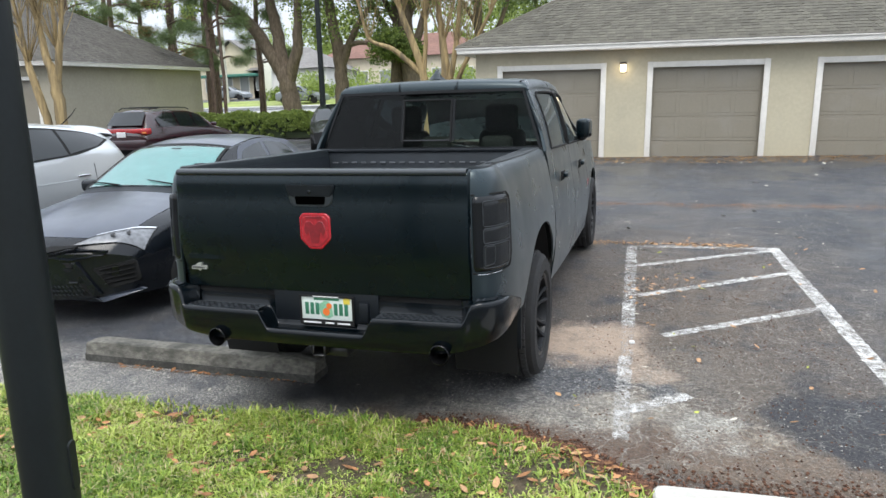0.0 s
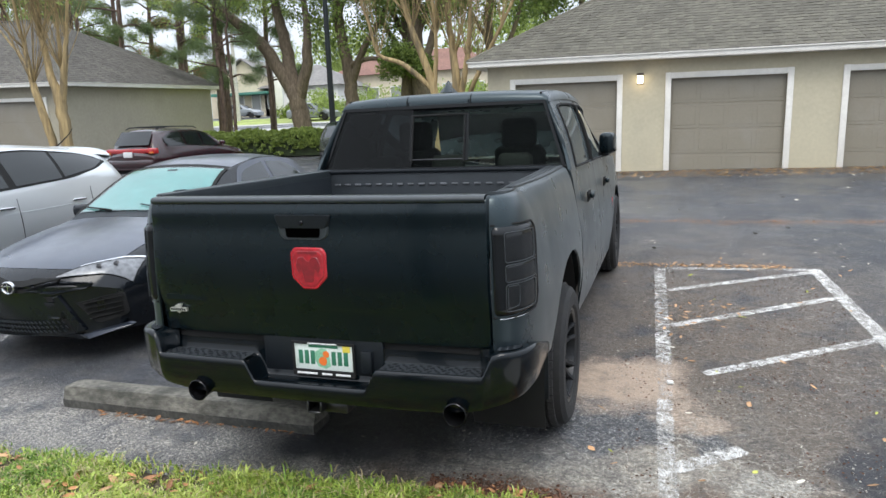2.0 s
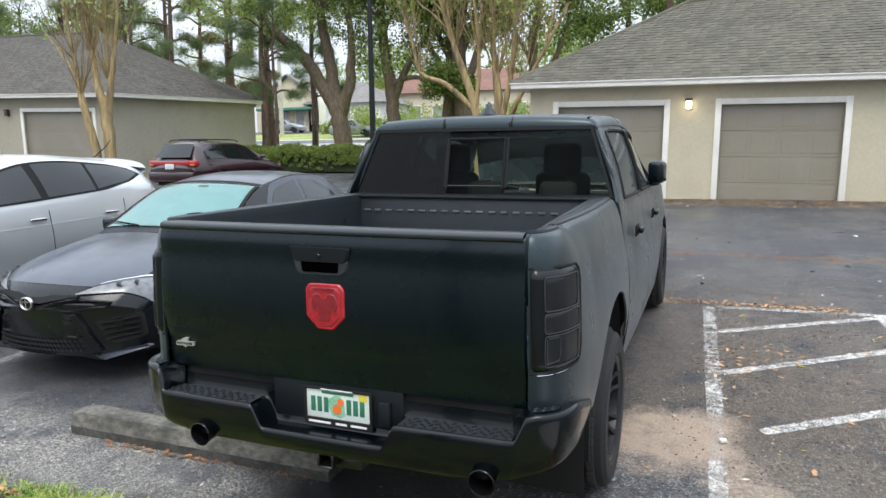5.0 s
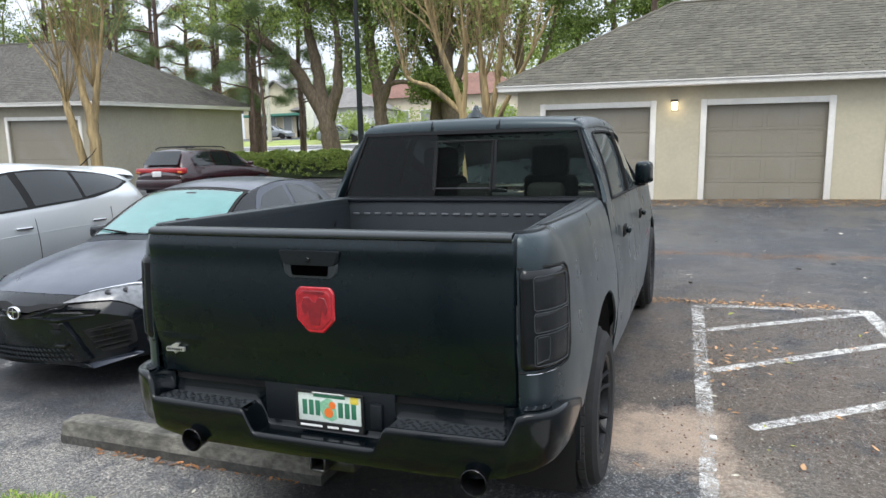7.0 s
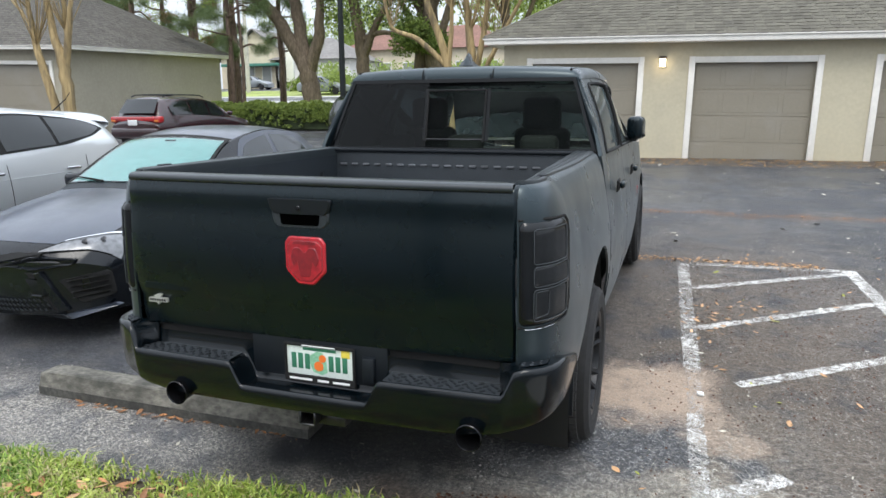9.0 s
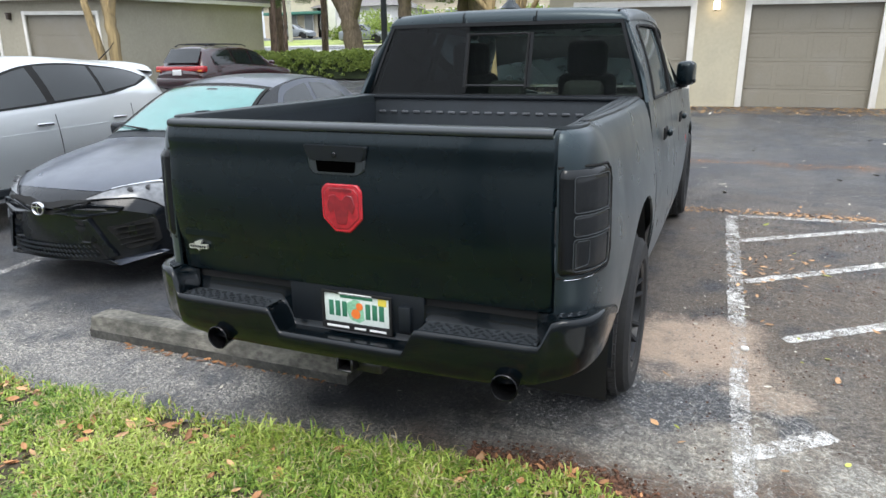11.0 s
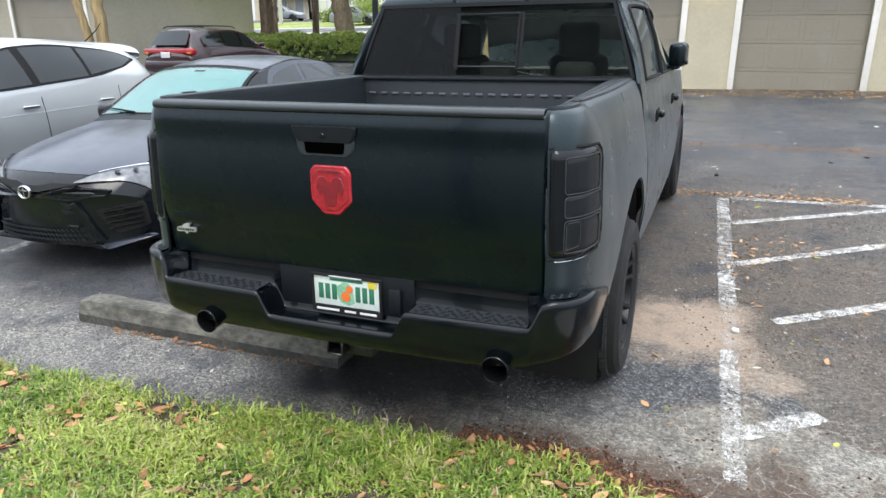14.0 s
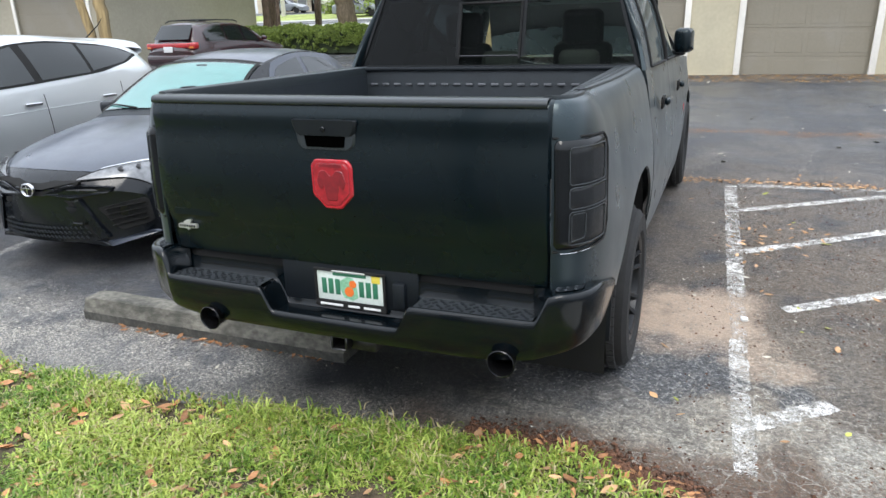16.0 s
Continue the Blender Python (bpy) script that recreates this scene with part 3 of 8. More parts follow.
line_strip("line", (0.0, 5.62), (-0.02, 8.35), 0.11, M_paint_worn)
line_strip("line", (0.005, 5.05), (0.0, 5.6), 0.09, M_paint_thin, "faint worn white line under washed-in sand")
line_strip("line", (0.005, 3.78), (-0.005, 4.45), 0.09, M_paint_worn)
line_strip("line", (-0.003, 4.46), (-0.005, 5.04), 0.095, M_paint_worn)
line_strip("line", (0.05, 8.36), (1.44, 8.4), 0.09, M_paint_worn)
line_strip("line", (1.49, 8.44), (1.69, 3.0), 0.12)
line_strip("line", (0.05, 7.52), (1.43, 8.3), 0.09)
line_strip("line", (0.05, 6.47), (1.46, 7.42), 0.09)
line_strip("line", (0.26, 5.5), (1.52, 6.36), 0.09, M_paint_mid)
line_strip("line", (0.03, 4.165), (0.39, 4.455), 0.105, M_paint_worn)
line_strip("line", (-2.95, 4.6), (-2.95, 8.6), 0.11, M_paint_worn)
line_strip("line", (-5.7, 4.3), (-5.8, 8.6), 0.11, M_paint_worn)
line_strip("line", (-8.4, 4.3), (-8.5, 8.6), 0.11, M_paint_worn)

# ---- lawn and pale concrete walk near the camera ----
lawn_edge = curve([(-12, 3.56), (-4.2, 3.55), (-3.1, 3.5), (-1.9, 3.56), (-0.8, 3.66), (-0.25, 3.52), (0.05, 3.32), (0.16, 3.2), (0.2, 2.9)])
M_soil = material("brown_lawn_thatch", (0.07, 0.052, 0.03), 0.95, vary=0.4, scale=50, scale2=5, stain=(0.1, 0.11, 0.035), stain_amount=0.7, bump=0.01, bump_scale=70)
_rows = []
for _x in np.concatenate([np.arange(-12, -4, 0.8), np.arange(-4, 0.2, 0.1)]):
    _e = lawn_edge(_x) + 0.03 * noise.noise((_x * 3, 0, 0))
    _rows.append([(_x, y, z) for y, z in [(_e + 0.02, -0.01), (_e, 0.012), (_e - 0.07, 0.035), (_e - 0.3, 0.045), (2.4, 0.05), (1.2, 0.055), (-0.3, 0.05), (-0.4, -0.01)]])
lawn = sheet("lawn", _rows, M_soil)
tags(lawn, "dark soil under the lawn along the asphalt", "lawn", kind="structure")

_pts = rounded([(0.16, 3.24), (0.7, 3.27), (2.0, 3.2), (2.0, 2.0), (0.2, 2.0)], 0.05)
walk_slab = prism("sidewalk", [(a, b) for a, b in _pts], lambda a, b, d: (a, b, 0.075 + d), 0.13, M_conc_light, None, rim=0.012)
tags(walk_slab, "pale concrete walk slab with worn edge beside the lawn", "sidewalk", kind="structure")


# ---- garages ----
def panel_door(name, w, h, parent, put, plain=False):
    """A four-section raised-panel overhead door: put(a, b, d) maps width, height and depth."""
    door = tags(new(name), "plain taupe sectional garage door, closed" if plain else "taupe sectional garage door with raised panels, closed", "garage door")
    door.parent = parent
    rows, cols = 4, 4
    sh = h / rows
    for r in range(rows):
        bm = bmesh.new()

        def slab(a0, a1, b0, b1, d0, d1, bev):
            vs = bevel_box(bm, ((a0 + a1) / 2, (d0 + d1) / 2, (b0 + b1) / 2), (a1 - a0, d1 - d0, b1 - b0), bev, 1)
            for v in vs:
                v.co = put(v.co.x, v.co.z, -v.co.y)

        slab(0, w, r * sh + 0.002, (r + 1) * sh - 0.002, 0, 0.04, 0.004)
        part("panel", bm, M_door, door)
        for c in range(0 if plain else cols):
            bm = bmesh.new()
            cw = w / cols
            slab(c * cw + 0.045, (c + 1) * cw - 0.045, r * sh + 0.075, (r + 1) * sh - 0.075, -0.0045, 0.01, 0.0045)
            part("raised_panel", bm, M_door, door)
    return door


def shingle_roof(name, corners_fn, nu, nv, parent, mat, single=None):
    """Courses of overlapping tabs over a four-sided slope: corners_fn(u, v) gives the place, u along the eave, v up the slope."""
    verts, faces, tabs = [], [], []
    rnd = random.Random(5)
    for j in range(nv):
        for i in range(-1, nu):
            off = 0.5 * (j % 2) + rnd.uniform(-0.12, 0.12)
            u0, u1 = (i + off) / nu + 0.0006, (i + 1 + off) / nu - 0.0006
            u0, u1 = max(0, u0), min(1, u1)
            if u1 - u0 < 0.2 / nu:
                continue
            v0, v1 = (j - (rnd.uniform(0, 0.16) if j else 0)) / nv, min(1.0, (j + 1.12) / nv)
            a, b, c, d = corners_fn(u0, v0), corners_fn(u1, v0), corners_fn(u1, v1), corners_fn(u0, v1)
            if (Vector(a) - Vector(b)).length < 0.03:
                continue
            nn = (Vector(b) - Vector(a)).cross(Vector(d) - Vector(a))
            if nn.length < 1e-6:
                continue
            nn.normalize()
            if single and j < 5 and single[0] < a[0] < single[1]:
                # the courses over the eave: every shingle a piece of its own on one shared mesh
                if not tabs:
                    tabs.append(bpy.data.meshes.new("shingle"))
                    tabs[0].from_pydata([(-0.5, 0, 1), (0.5, 0, 1), (0.5, 1, 0.15), (-0.5, 1, 0.15), (-0.5, 0, -0.4), (0.5, 0, -0.4)], [], [(0, 1, 2, 3), (4, 5, 1, 0), (4, 0, 3), (1, 5, 2)])
                    tabs[0].materials.append(M_shingle_p)
                up = (Vector(d) - Vector(a)) * 0.5 + (Vector(c) - Vector(b)) * 0.5
                al = (Vector(b) - Vector(a))
                o = new("shingle", tabs[0])
                o.parent = parent
                mid = (Vector(a) + Vector(b)) * 0.5
                q = al.normalized()
                w = up - q * up.dot(q)
                nh = nn * (0.009 + rnd.uniform(0, 0.007))
                o.matrix_basis = Matrix(((al.x, w.x, nh.x, mid.x), (al.y, w.y, nh.y, mid.y), (al.z, w.z, nh.z, mid.z), (0, 0, 0, 1)))
                continue
            t = 0.009 + rnd.uniform(0, 0.007)
            k = len(verts)
            verts += [Vector(a) + nn * t, Vector(b) + nn * t, Vector(c) + nn * 0.002, Vector(d) + nn * 0.002, Vector(a) - nn * 0.004, Vector(b) - nn * 0.004]
            faces += [[k, k + 1, k + 2, k + 3], [k + 4, k + 5, k + 1, k], [k + 4, k, k + 3], [k + 1, k + 5, k + 2]]
    ob = make(name, verts, faces, mat, parent, smooth=False)
    tagged(ob, "weathered grey-brown asphalt shingles in courses", kind="stuff")
    return ob


def garage(name, m, width, depth, base, eave, doors, wall_mat, lamps, label, pitch=0.42, roof_mat=M_shingle, single=None, plain=False):
    """A hip-roofed garage. Local frame: x along the front, y into the building, z up from the ground; m places it."""
    g = tags(new(name), label, "garage")
    g.matrix_basis = m
    t = 0.2
    H = eave

    # front wall: piers between the openings and a band over them
    xs = [0.0]
    for d0, d1, dh in doors:
        xs += [d0, d1]
    xs.append(width)
    for i in range(0, len(xs), 2):
        box("wall_pier", ((xs[i] + xs[i + 1]) / 2, t / 2, (H - base) / 2 + base), (xs[i + 1] - xs[i], t, H - base), wall_mat, g, 0)
    for d0, d1, dh in doors:
        box("lintel", ((d0 + d1) / 2, t / 2, (dh + H) / 2), (d1 - d0, t, H - dh), wall_mat, g, 0)
    box("side_wall", (0.1, depth / 2 + t / 2, (H + base) / 2), (0.2, depth - t, H - base), wall_mat, g, 0)
    box("side_wall", (width - 0.1, depth / 2 + t / 2, (H + base) / 2), (0.2, depth - t, H - base), wall_mat, g, 0)
    box("back_wall", (width / 2, depth - 0.1 + t, (H + base) / 2), (width, 0.2, H - base), wall_mat, g, 0)
    for i in range(0, len(xs), 2):
        w0 = xs[i + 1] - xs[i] - (0.26 if 0 < i < len(xs) - 2 else 0.14)
        c0 = (xs[i] + xs[i + 1]) / 2 + (0.07 * (-1 if i == 0 else 1) if i in (0, len(xs) - 2) else 0)
        if w0 > 0.15:
            box("base_board", (c0, -0.012, base + 0.09), (w0, 0.03, 0.18), wall_mat, g, 0.006)
    for d0, d1, dh in doors:
        tw = 0.125
        box("door_trim", (d0 - tw / 2 + 0.01, -0.016, (base + dh + tw) / 2), (tw, 0.05, dh - base + tw), M_trimwhite, g, 0.006)
        box("door_trim", (d1 + tw / 2 - 0.01, -0.016, (base + dh + tw) / 2), (tw, 0.05, dh - base + tw), M_trimwhite, g, 0.006)
        box("door_trim", ((d0 + d1) / 2, -0.014, dh + tw / 2 - 0.005), (d1 - d0 - 0.02, 0.045, tw), M_trimwhite, g, 0.006)
        panel_door("garage_door", d1 - d0, dh - base, g, lambda a, b, d, o=d0: Vector((o + a, 0.1 - d, base + b)), plain)
    # eaves: fascia, soffit and hip roof
    o = 0.38
    x0, x1, y0, y1 = -o, width + o, -o, depth + o + t
    box("soffit", ((x0 + x1) / 2, (y0 + y1) / 2, H + 0.012), (x1 - x0 - 0.04, y1 - y0 - 0.04, 0.02), M_trimwhite, g, 0)
    for nm, c, s in (("fascia", ((x0 + x1) / 2, y0, H + 0.055), (x1 - x0, 0.035, 0.11)), ("fascia", ((x0 + x1) / 2, y1, H + 0.055), (x1 - x0, 0.035, 0.11)),
                     ("fascia", (x0, (y0 + y1) / 2, H + 0.055), (0.035, y1 - y0 - 0.04, 0.11)), ("fascia", (x1, (y0 + y1) / 2, H + 0.055), (0.035, y1 - y0 - 0.04, 0.11)),
                     ("drip_edge", ((x0 + x1) / 2, y0 - 0.02, H + 0.122), (x1 - x0 + 0.05, 0.06, 0.035)), ("drip_edge", (x1 + 0.02, (y0 + y1) / 2, H + 0.122), (0.06, y1 - y0, 0.034)),
                     ("drip_edge", (x0 - 0.02, (y0 + y1) / 2, H + 0.122), (0.06, y1 - y0, 0.034))):
        box(nm, c, s, M_trimwhite, g, 0.008)
    zr = H + 0.138
    run = (y1 - y0) / 2
    rise = run * pitch
    a0, a1 = (x0, y0), (x1, y1)
    ym = (y0 + y1) / 2

    def front(u, v):
        xa, xb = x0 - 0.05 + (run + 0.05) * v, x1 + 0.05 - (run + 0.05) * v
        return (xa + (xb - xa) * u, y0 - 0.05 + (run + 0.05) * v, zr + rise * v)

    def back(u, v):
        p = front(1 - u, v)
        return (p[0], 2 * ym - p[1], p[2])

    def left(u, v):
        ya, yb = y1 + 0.05 - (run + 0.05) * v, y0 - 0.05 + (run + 0.05) * v
        return (x0 - 0.05 + (run + 0.05) * v, ya + (yb - ya) * u, zr + rise * v)

    def right(u, v):
        ya, yb = y0 - 0.05 + (run + 0.05) * v, y1 + 0.05 - (run + 0.05) * v
        return (x1 + 0.05 - (run + 0.05) * v, ya + (yb - ya) * u, zr + rise * v)

    nv = int(math.hypot(run, rise) / 0.145)
    for fn, L in ((front, x1 - x0), (back, x1 - x0), (left, y1 - y0), (right, y1 - y0)):
        base_s = sheet("roof_deck", [[fn(u, v) for u in (0, 0.25, 0.5, 0.75, 1)] for v in (0, 0.25, 0.5, 0.75, 0.999)], M_shingle_p, g)
        if fn is not back:
            shingle_roof("shingles", fn, int(L / 0.2), nv, g, roof_mat, single if fn is front else None)
    for (xa, ya), (xb, yb) in (((x0, y0), (x0 + run, ym)), ((x1, y0), (x1 - run, ym))):
        pts = [(xa + (xb - xa) * k / 12, ya + (yb - ya) * k / 12, zr + rise * k / 12 + 0.015) for k in range(13)]
        tube("hip_cap", pts, 0.045, M_shingle_p, g, 6)
    tube("ridge_cap", [(x0 + run, ym, zr + rise + 0.01), (x1 - run, ym, zr + rise + 0.01)], 0.05, M_shingle_p, g, 6)
    return g


def to_world(m, x, y, z):
    return m @ Vector((x, y, z))


GB = 0.575
GM = pose(-4.05, 17.52, 0, 1.2, 0.8, 0)
garage("garage", GM, 26.0, 6.6, GB - 0.12, 3.14, [(0.67 + 3.57 * k, 0.67 + 3.57 * k + 2.4, 2.72) for k in range(7)], M_stucco, [],
       "beige stucco garage row with hip shingle roof", pitch=0.58, single=(-0.3, 10.8))
LGM = pose(-19.21, 19.6, 0.02, 1.7, 1.4, 2.2)
garage("garage", LGM @ pose(-30, 0, 0), 30.0, 8.46, 0.4, 3.62, [(30 - 3.94 - 4.6 * k, 30 - 0.76 - 4.6 * k, 3.15) for k in range(5, -1, -1)], M_stucco2, [],
       "khaki stucco garage row with hip shingle roof", pitch=0.564, roof_mat=M_shingle_d, plain=True)


def wall_lamp(x, y, z, lit, rz=0):
    e = empty("wall_lamp", x, y, z, "small lit box wall lamp with bronze cap" if lit else "small dark unlit wall lamp on the garage", "wall lamp", "garage wall lamps", rz)
    box("back_plate", (0, -0.01, 0), (0.13, 0.02, 0.24), M_bronze, e, 0.004)
    box("cap", (0, -0.07, 0.1), (0.15, 0.13, 0.05), M_bronze, e, 0.006)
    box("lens", (0, -0.07, -0.015), (0.125, 0.1, 0.17), M_lampglass if lit else M_bronze, e, 0.008)
    return e


wall_lamp(-0.44, 17.46, 2.68, True)
_p = to_world(LGM, -4.62, -0.02, 3.1)
wall_lamp(_p.x, _p.y, _p.z, False, 0)
lamp_light = bpy.data.lights.new("garage_lamp_light", "POINT")
lamp_light.energy, lamp_light.color, lamp_light.shadow_soft_size = 0.8, (1.0, 0.78, 0.5), 0.06
new("garage_lamp_light", lamp_light).location = (-0.44, 17.28, 2.6)


# ---- unseen plain wall, added behind the camera to shape reflections ----
unseen_wall = prism("wall_behind", [(-60, -0.2), (60, -0.2), (60, 3.6), (-60, 3.6)], lambda a, b, d: Vector((a, -30.0 + d, b)), 0.4, M_stucco)
tags(unseen_wall, "plain beige stucco wall added unseen behind the view", "wall", kind="structure")


# ---- wheels ----
def wheel(parent, x, y, z, r, width, side, rim_r, rim_mat, spokes=6, twin=True):
    """A wheel under a vehicle; side: +1 when its outer face looks along +x."""
    w = new("wheel")
    w.parent = parent
    h = width / 2
    put = lambda a, b, s: Vector((x + side * s, y + a, z + b))
    rr = rim_r
    prof = [(rr, -h * 0.9), (rr + 0.02, -h), (r - 0.05, -h), (r - 0.022, -h + 0.02), (r - 0.014, -h + 0.05), (r - 0.014, h - 0.05), (r - 0.022, h - 0.02), (r - 0.05, h), (rr + 0.02, h), (rr, h * 0.9), (rr - 0.01, h * 0.6)]
    lathe("tyre", prof, put, M_rubber, w, 56)
    # tread blocks in rows round the tyre
    bm = bmesh.new()
    nb = 54
    for k in range(nb):
        for j in range(4):
            t = 2 * math.pi * (k + 0.5 * (j % 2)) / nb
            s = -h + 0.045 + (j + 0.5) * (width - 0.09) / 4
            mm = Matrix.Translation(put((r - 0.008) * math.cos(t), (r - 0.008) * math.sin(t), s)) @ Matrix.Rotation(-(t - math.pi / 2) * -1, 4, "X")
            vs = bmesh.ops.create_cube(bm, size=1.0)["verts"]
            bmesh.ops.scale(bm, vec=((width - 0.1) / 4 * 0.7, 2 * math.pi * r / nb * 0.84, 0.022), verts=vs)
            bmesh.ops.transform(bm, matrix=mm, verts=vs)
    part("tread", bm, M_tread, w)
    lathe("rim", [(0.03, h * 0.25), (rr * 0.3, h * 0.3), (rr * 0.3, -h * 0.2), (rr * 0.9, -h * 0.5), (rr * 0.9, h * 0.5), (rr * 0.93, h * 0.85), (rr, h * 0.92), (rr + 0.012, h * 0.8)], put, rim_mat, w, 48)
    for k in range(spokes):
        for dt in ((-0.13, 0.13) if twin else (0,)):
            t = 2 * math.pi * k / spokes + dt + 0.3
            pts = [put(q * math.cos(t + dt * (q / rr - 0.3) * 0.6), q * math.sin(t + dt * (q / rr - 0.3) * 0.6), h * e) for q, e in ((rr * 0.12, 0.45), (rr * 0.45, 0.42), (rr * 0.8, 0.62), (rr * 0.97, 0.8))]
            tube("spoke", pts, [rr * 0.1, rr * 0.075, rr * 0.065, rr * 0.075], rim_mat, w, 6)
    lathe("hub_cap", [(0.0, h * 0.6), (rr * 0.13, h * 0.58), (rr * 0.17, h * 0.45), (rr * 0.17, h * 0.2)], put, rim_mat, w, 20)
    return w


# ---- the pickup truck ----
# near-black colour that stands in for shade inside hollows
M_hollow = material("black_hollow_shade", (0.0008, 0.0008, 0.0008), 1.0, spec=0.0)
M_tip = material("black_chrome_tip", (0.02, 0.02, 0.022), 0.2, metal=0.8, vary=0.1, scale=40, scale2=8)
# pale colour stands in for light caught by the bulkhead dimples
M_glint = material("bedliner_dimple_glint", (0.1, 0.105, 0.115), 0.4, vary=0.3, scale=90, scale2=9)
TX, TY = -1.545, 3.5
truck = empty("pickup_truck", TX - 0.087, 0, 0, "satin black crew-cab pickup truck with smoked tail lamps", "pickup truck", rz=-1.0)


def tk(a, b, d):
    """A place on the tailgate: across, height, out towards the rear."""
    return Vector((a, TY - d, b))


# tailgate: slightly domed panel with a rolled top and a lower crease
_tw = 0.843
_prof = [(0.815, -0.02), (0.822, 0.006), (0.87, 0.016), (0.95, 0.018), (0.968, 0.026), (0.985, 0.031), (1.05, 0.043), (1.12, 0.049), (1.17, 0.05), (1.22, 0.0485), (1.27, 0.0445), (1.31, 0.0395), (1.335, 0.0372), (1.35, 0.037), (1.37, 0.0382), (1.385, 0.0398), (1.4, 0.0405), (1.412, 0.04), (1.43, 0.036), (1.45, 0.029), (1.458, 0.027), (1.468, 0.018), (1.476, 0.004), (1.48, -0.012), (1.479, -0.03), (1.47, -0.055), (1.45, -0.064), (1.2, -0.062)]
_cols = [-_tw, -_tw + 0.004, -_tw + 0.008, -_tw + 0.013, -_tw + 0.06, -0.6, -0.4, -0.2, 0, 0.2, 0.4, 0.6, _tw - 0.06, _tw - 0.013, _tw - 0.008, _tw - 0.004, _tw]


def gate_out(a, d):
    e = max(0.0, (abs(a) - (_tw - 0.012)) / 0.012)
    return d - 0.018 * e * e - 0.012 * (a / _tw) ** 2


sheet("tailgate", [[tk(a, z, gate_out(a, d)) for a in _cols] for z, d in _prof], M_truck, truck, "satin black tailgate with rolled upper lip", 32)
box("tailgate_inner", (0, TY + 0.045, 1.16), (1.6, 0.04, 0.58), M_trim, truck, 0.01)
# tailgate lip strip
sheet("spoiler_strip", [[tk(a, z, gate_out(a, d) + 0.003) for a in np.linspace(-0.83, 0.83, 13)] for z, d in ((1.4515, 0.027), (1.454, 0.0345), (1.4585, 0.0375), (1.468, 0.0375), (1.475, 0.0345), (1.4805, 0.027), (1.4835, 0.015), (1.4845, 0.0), (1.4835, -0.04))], M_lip, truck, "satin protective cap on the tailgate lip")
# latch handle over a black plate that paints the recess's shade
HX = -0.004
prism("handle_bezel", rounded([(HX - 0.128, 1.36), (HX + 0.128, 1.36), (HX + 0.122, 1.312), (HX + 0.1, 1.292), (HX - 0.1, 1.292), (HX - 0.122, 1.312)], 0.016), lambda a, b, d: tk(a, b, 0.047 + d), 0.03, M_cap, truck, "worn U-shaped handle bezel", rim=0.007)
prism("handle_recess", rounded([(HX - 0.088, 1.35), (HX + 0.088, 1.35), (HX + 0.082, 1.302), (HX - 0.082, 1.302)], 0.01), lambda a, b, d: tk(a, b, 0.0485 + d), 0.01, M_hollow, truck)
_h = prism("handle", rounded([(HX - 0.14, 1.405), (HX + 0.14, 1.405), (HX + 0.132, 1.366), (HX + 0.118, 1.343), (HX - 0.118, 1.343), (HX - 0.132, 1.366)], 0.01), lambda a, b, d: tk(a, b, 0.058 + d - 0.1 * (1.405 - b)), 0.03, M_trim, truck, rim=0.009)
lathe("camera_lens", [(0.0, 0.003), (0.007, 0.003), (0.01, 0.0), (0.01, -0.01)], lambda a, b, h: tk(HX + a, 1.37 + b, 0.0585 + h), M_smoke, truck, 20)
# red eight-sided emblem: a raised rim round a sunken field with plain pads
EX, EZ = 0.017, 1.163
_oct = rounded([(EX - 0.089, EZ + 0.072), (EX - 0.068, EZ + 0.095), (EX + 0.068, EZ + 0.095), (EX + 0.089, EZ + 0.072), (EX + 0.089, EZ - 0.04), (EX + 0.034, EZ - 0.095), (EX - 0.034, EZ - 0.095), (EX - 0.089, EZ - 0.04)], 0.009)
_em = prism("emblem", _oct, lambda a, b, d: tk(a, b, 0.056 + d), 0.03, M_red, truck, "translucent red octagonal emblem", rim=0.005)


def shrink(k):
    return [(EX + (a - EX) * k, EZ + (b - EZ) * k) for a, b in _oct]


prism("emblem_field", shrink(0.86), lambda a, b, d: tk(a, b, 0.0568 + d), 0.006, M_red_dark, _em, rim=0.001)
prism("emblem_band", shrink(0.84), lambda a, b, d: tk(a, b, 0.0585 + d), 0.006, M_red_mid, _em, rim=0.003)
prism("emblem_bar", rounded([(EX - 0.052, EZ + 0.066), (EX + 0.052, EZ + 0.066), (EX + 0.048, EZ + 0.078), (EX - 0.048, EZ + 0.078)], 0.004), lambda a, b, d: tk(a, b, 0.0603 + d), 0.006, M_red_dark, _em, rim=0.002)
prism("emblem_relief", rounded([(EX - 0.05, EZ + 0.052), (EX - 0.024, EZ + 0.056), (EX, EZ + 0.03), (EX + 0.024, EZ + 0.056), (EX + 0.05, EZ + 0.052), (EX + 0.064, EZ + 0.01), (EX + 0.05, EZ - 0.022), (EX + 0.034, EZ + 0.002), (EX + 0.022, EZ - 0.062), (EX - 0.022, EZ - 0.062), (EX - 0.034, EZ + 0.002), (EX - 0.05, EZ - 0.022), (EX - 0.064, EZ + 0.01)], 0.009), lambda a, b, d: tk(a, b, 0.0612 + d), 0.006, M_red_dark, _em, rim=0.003)
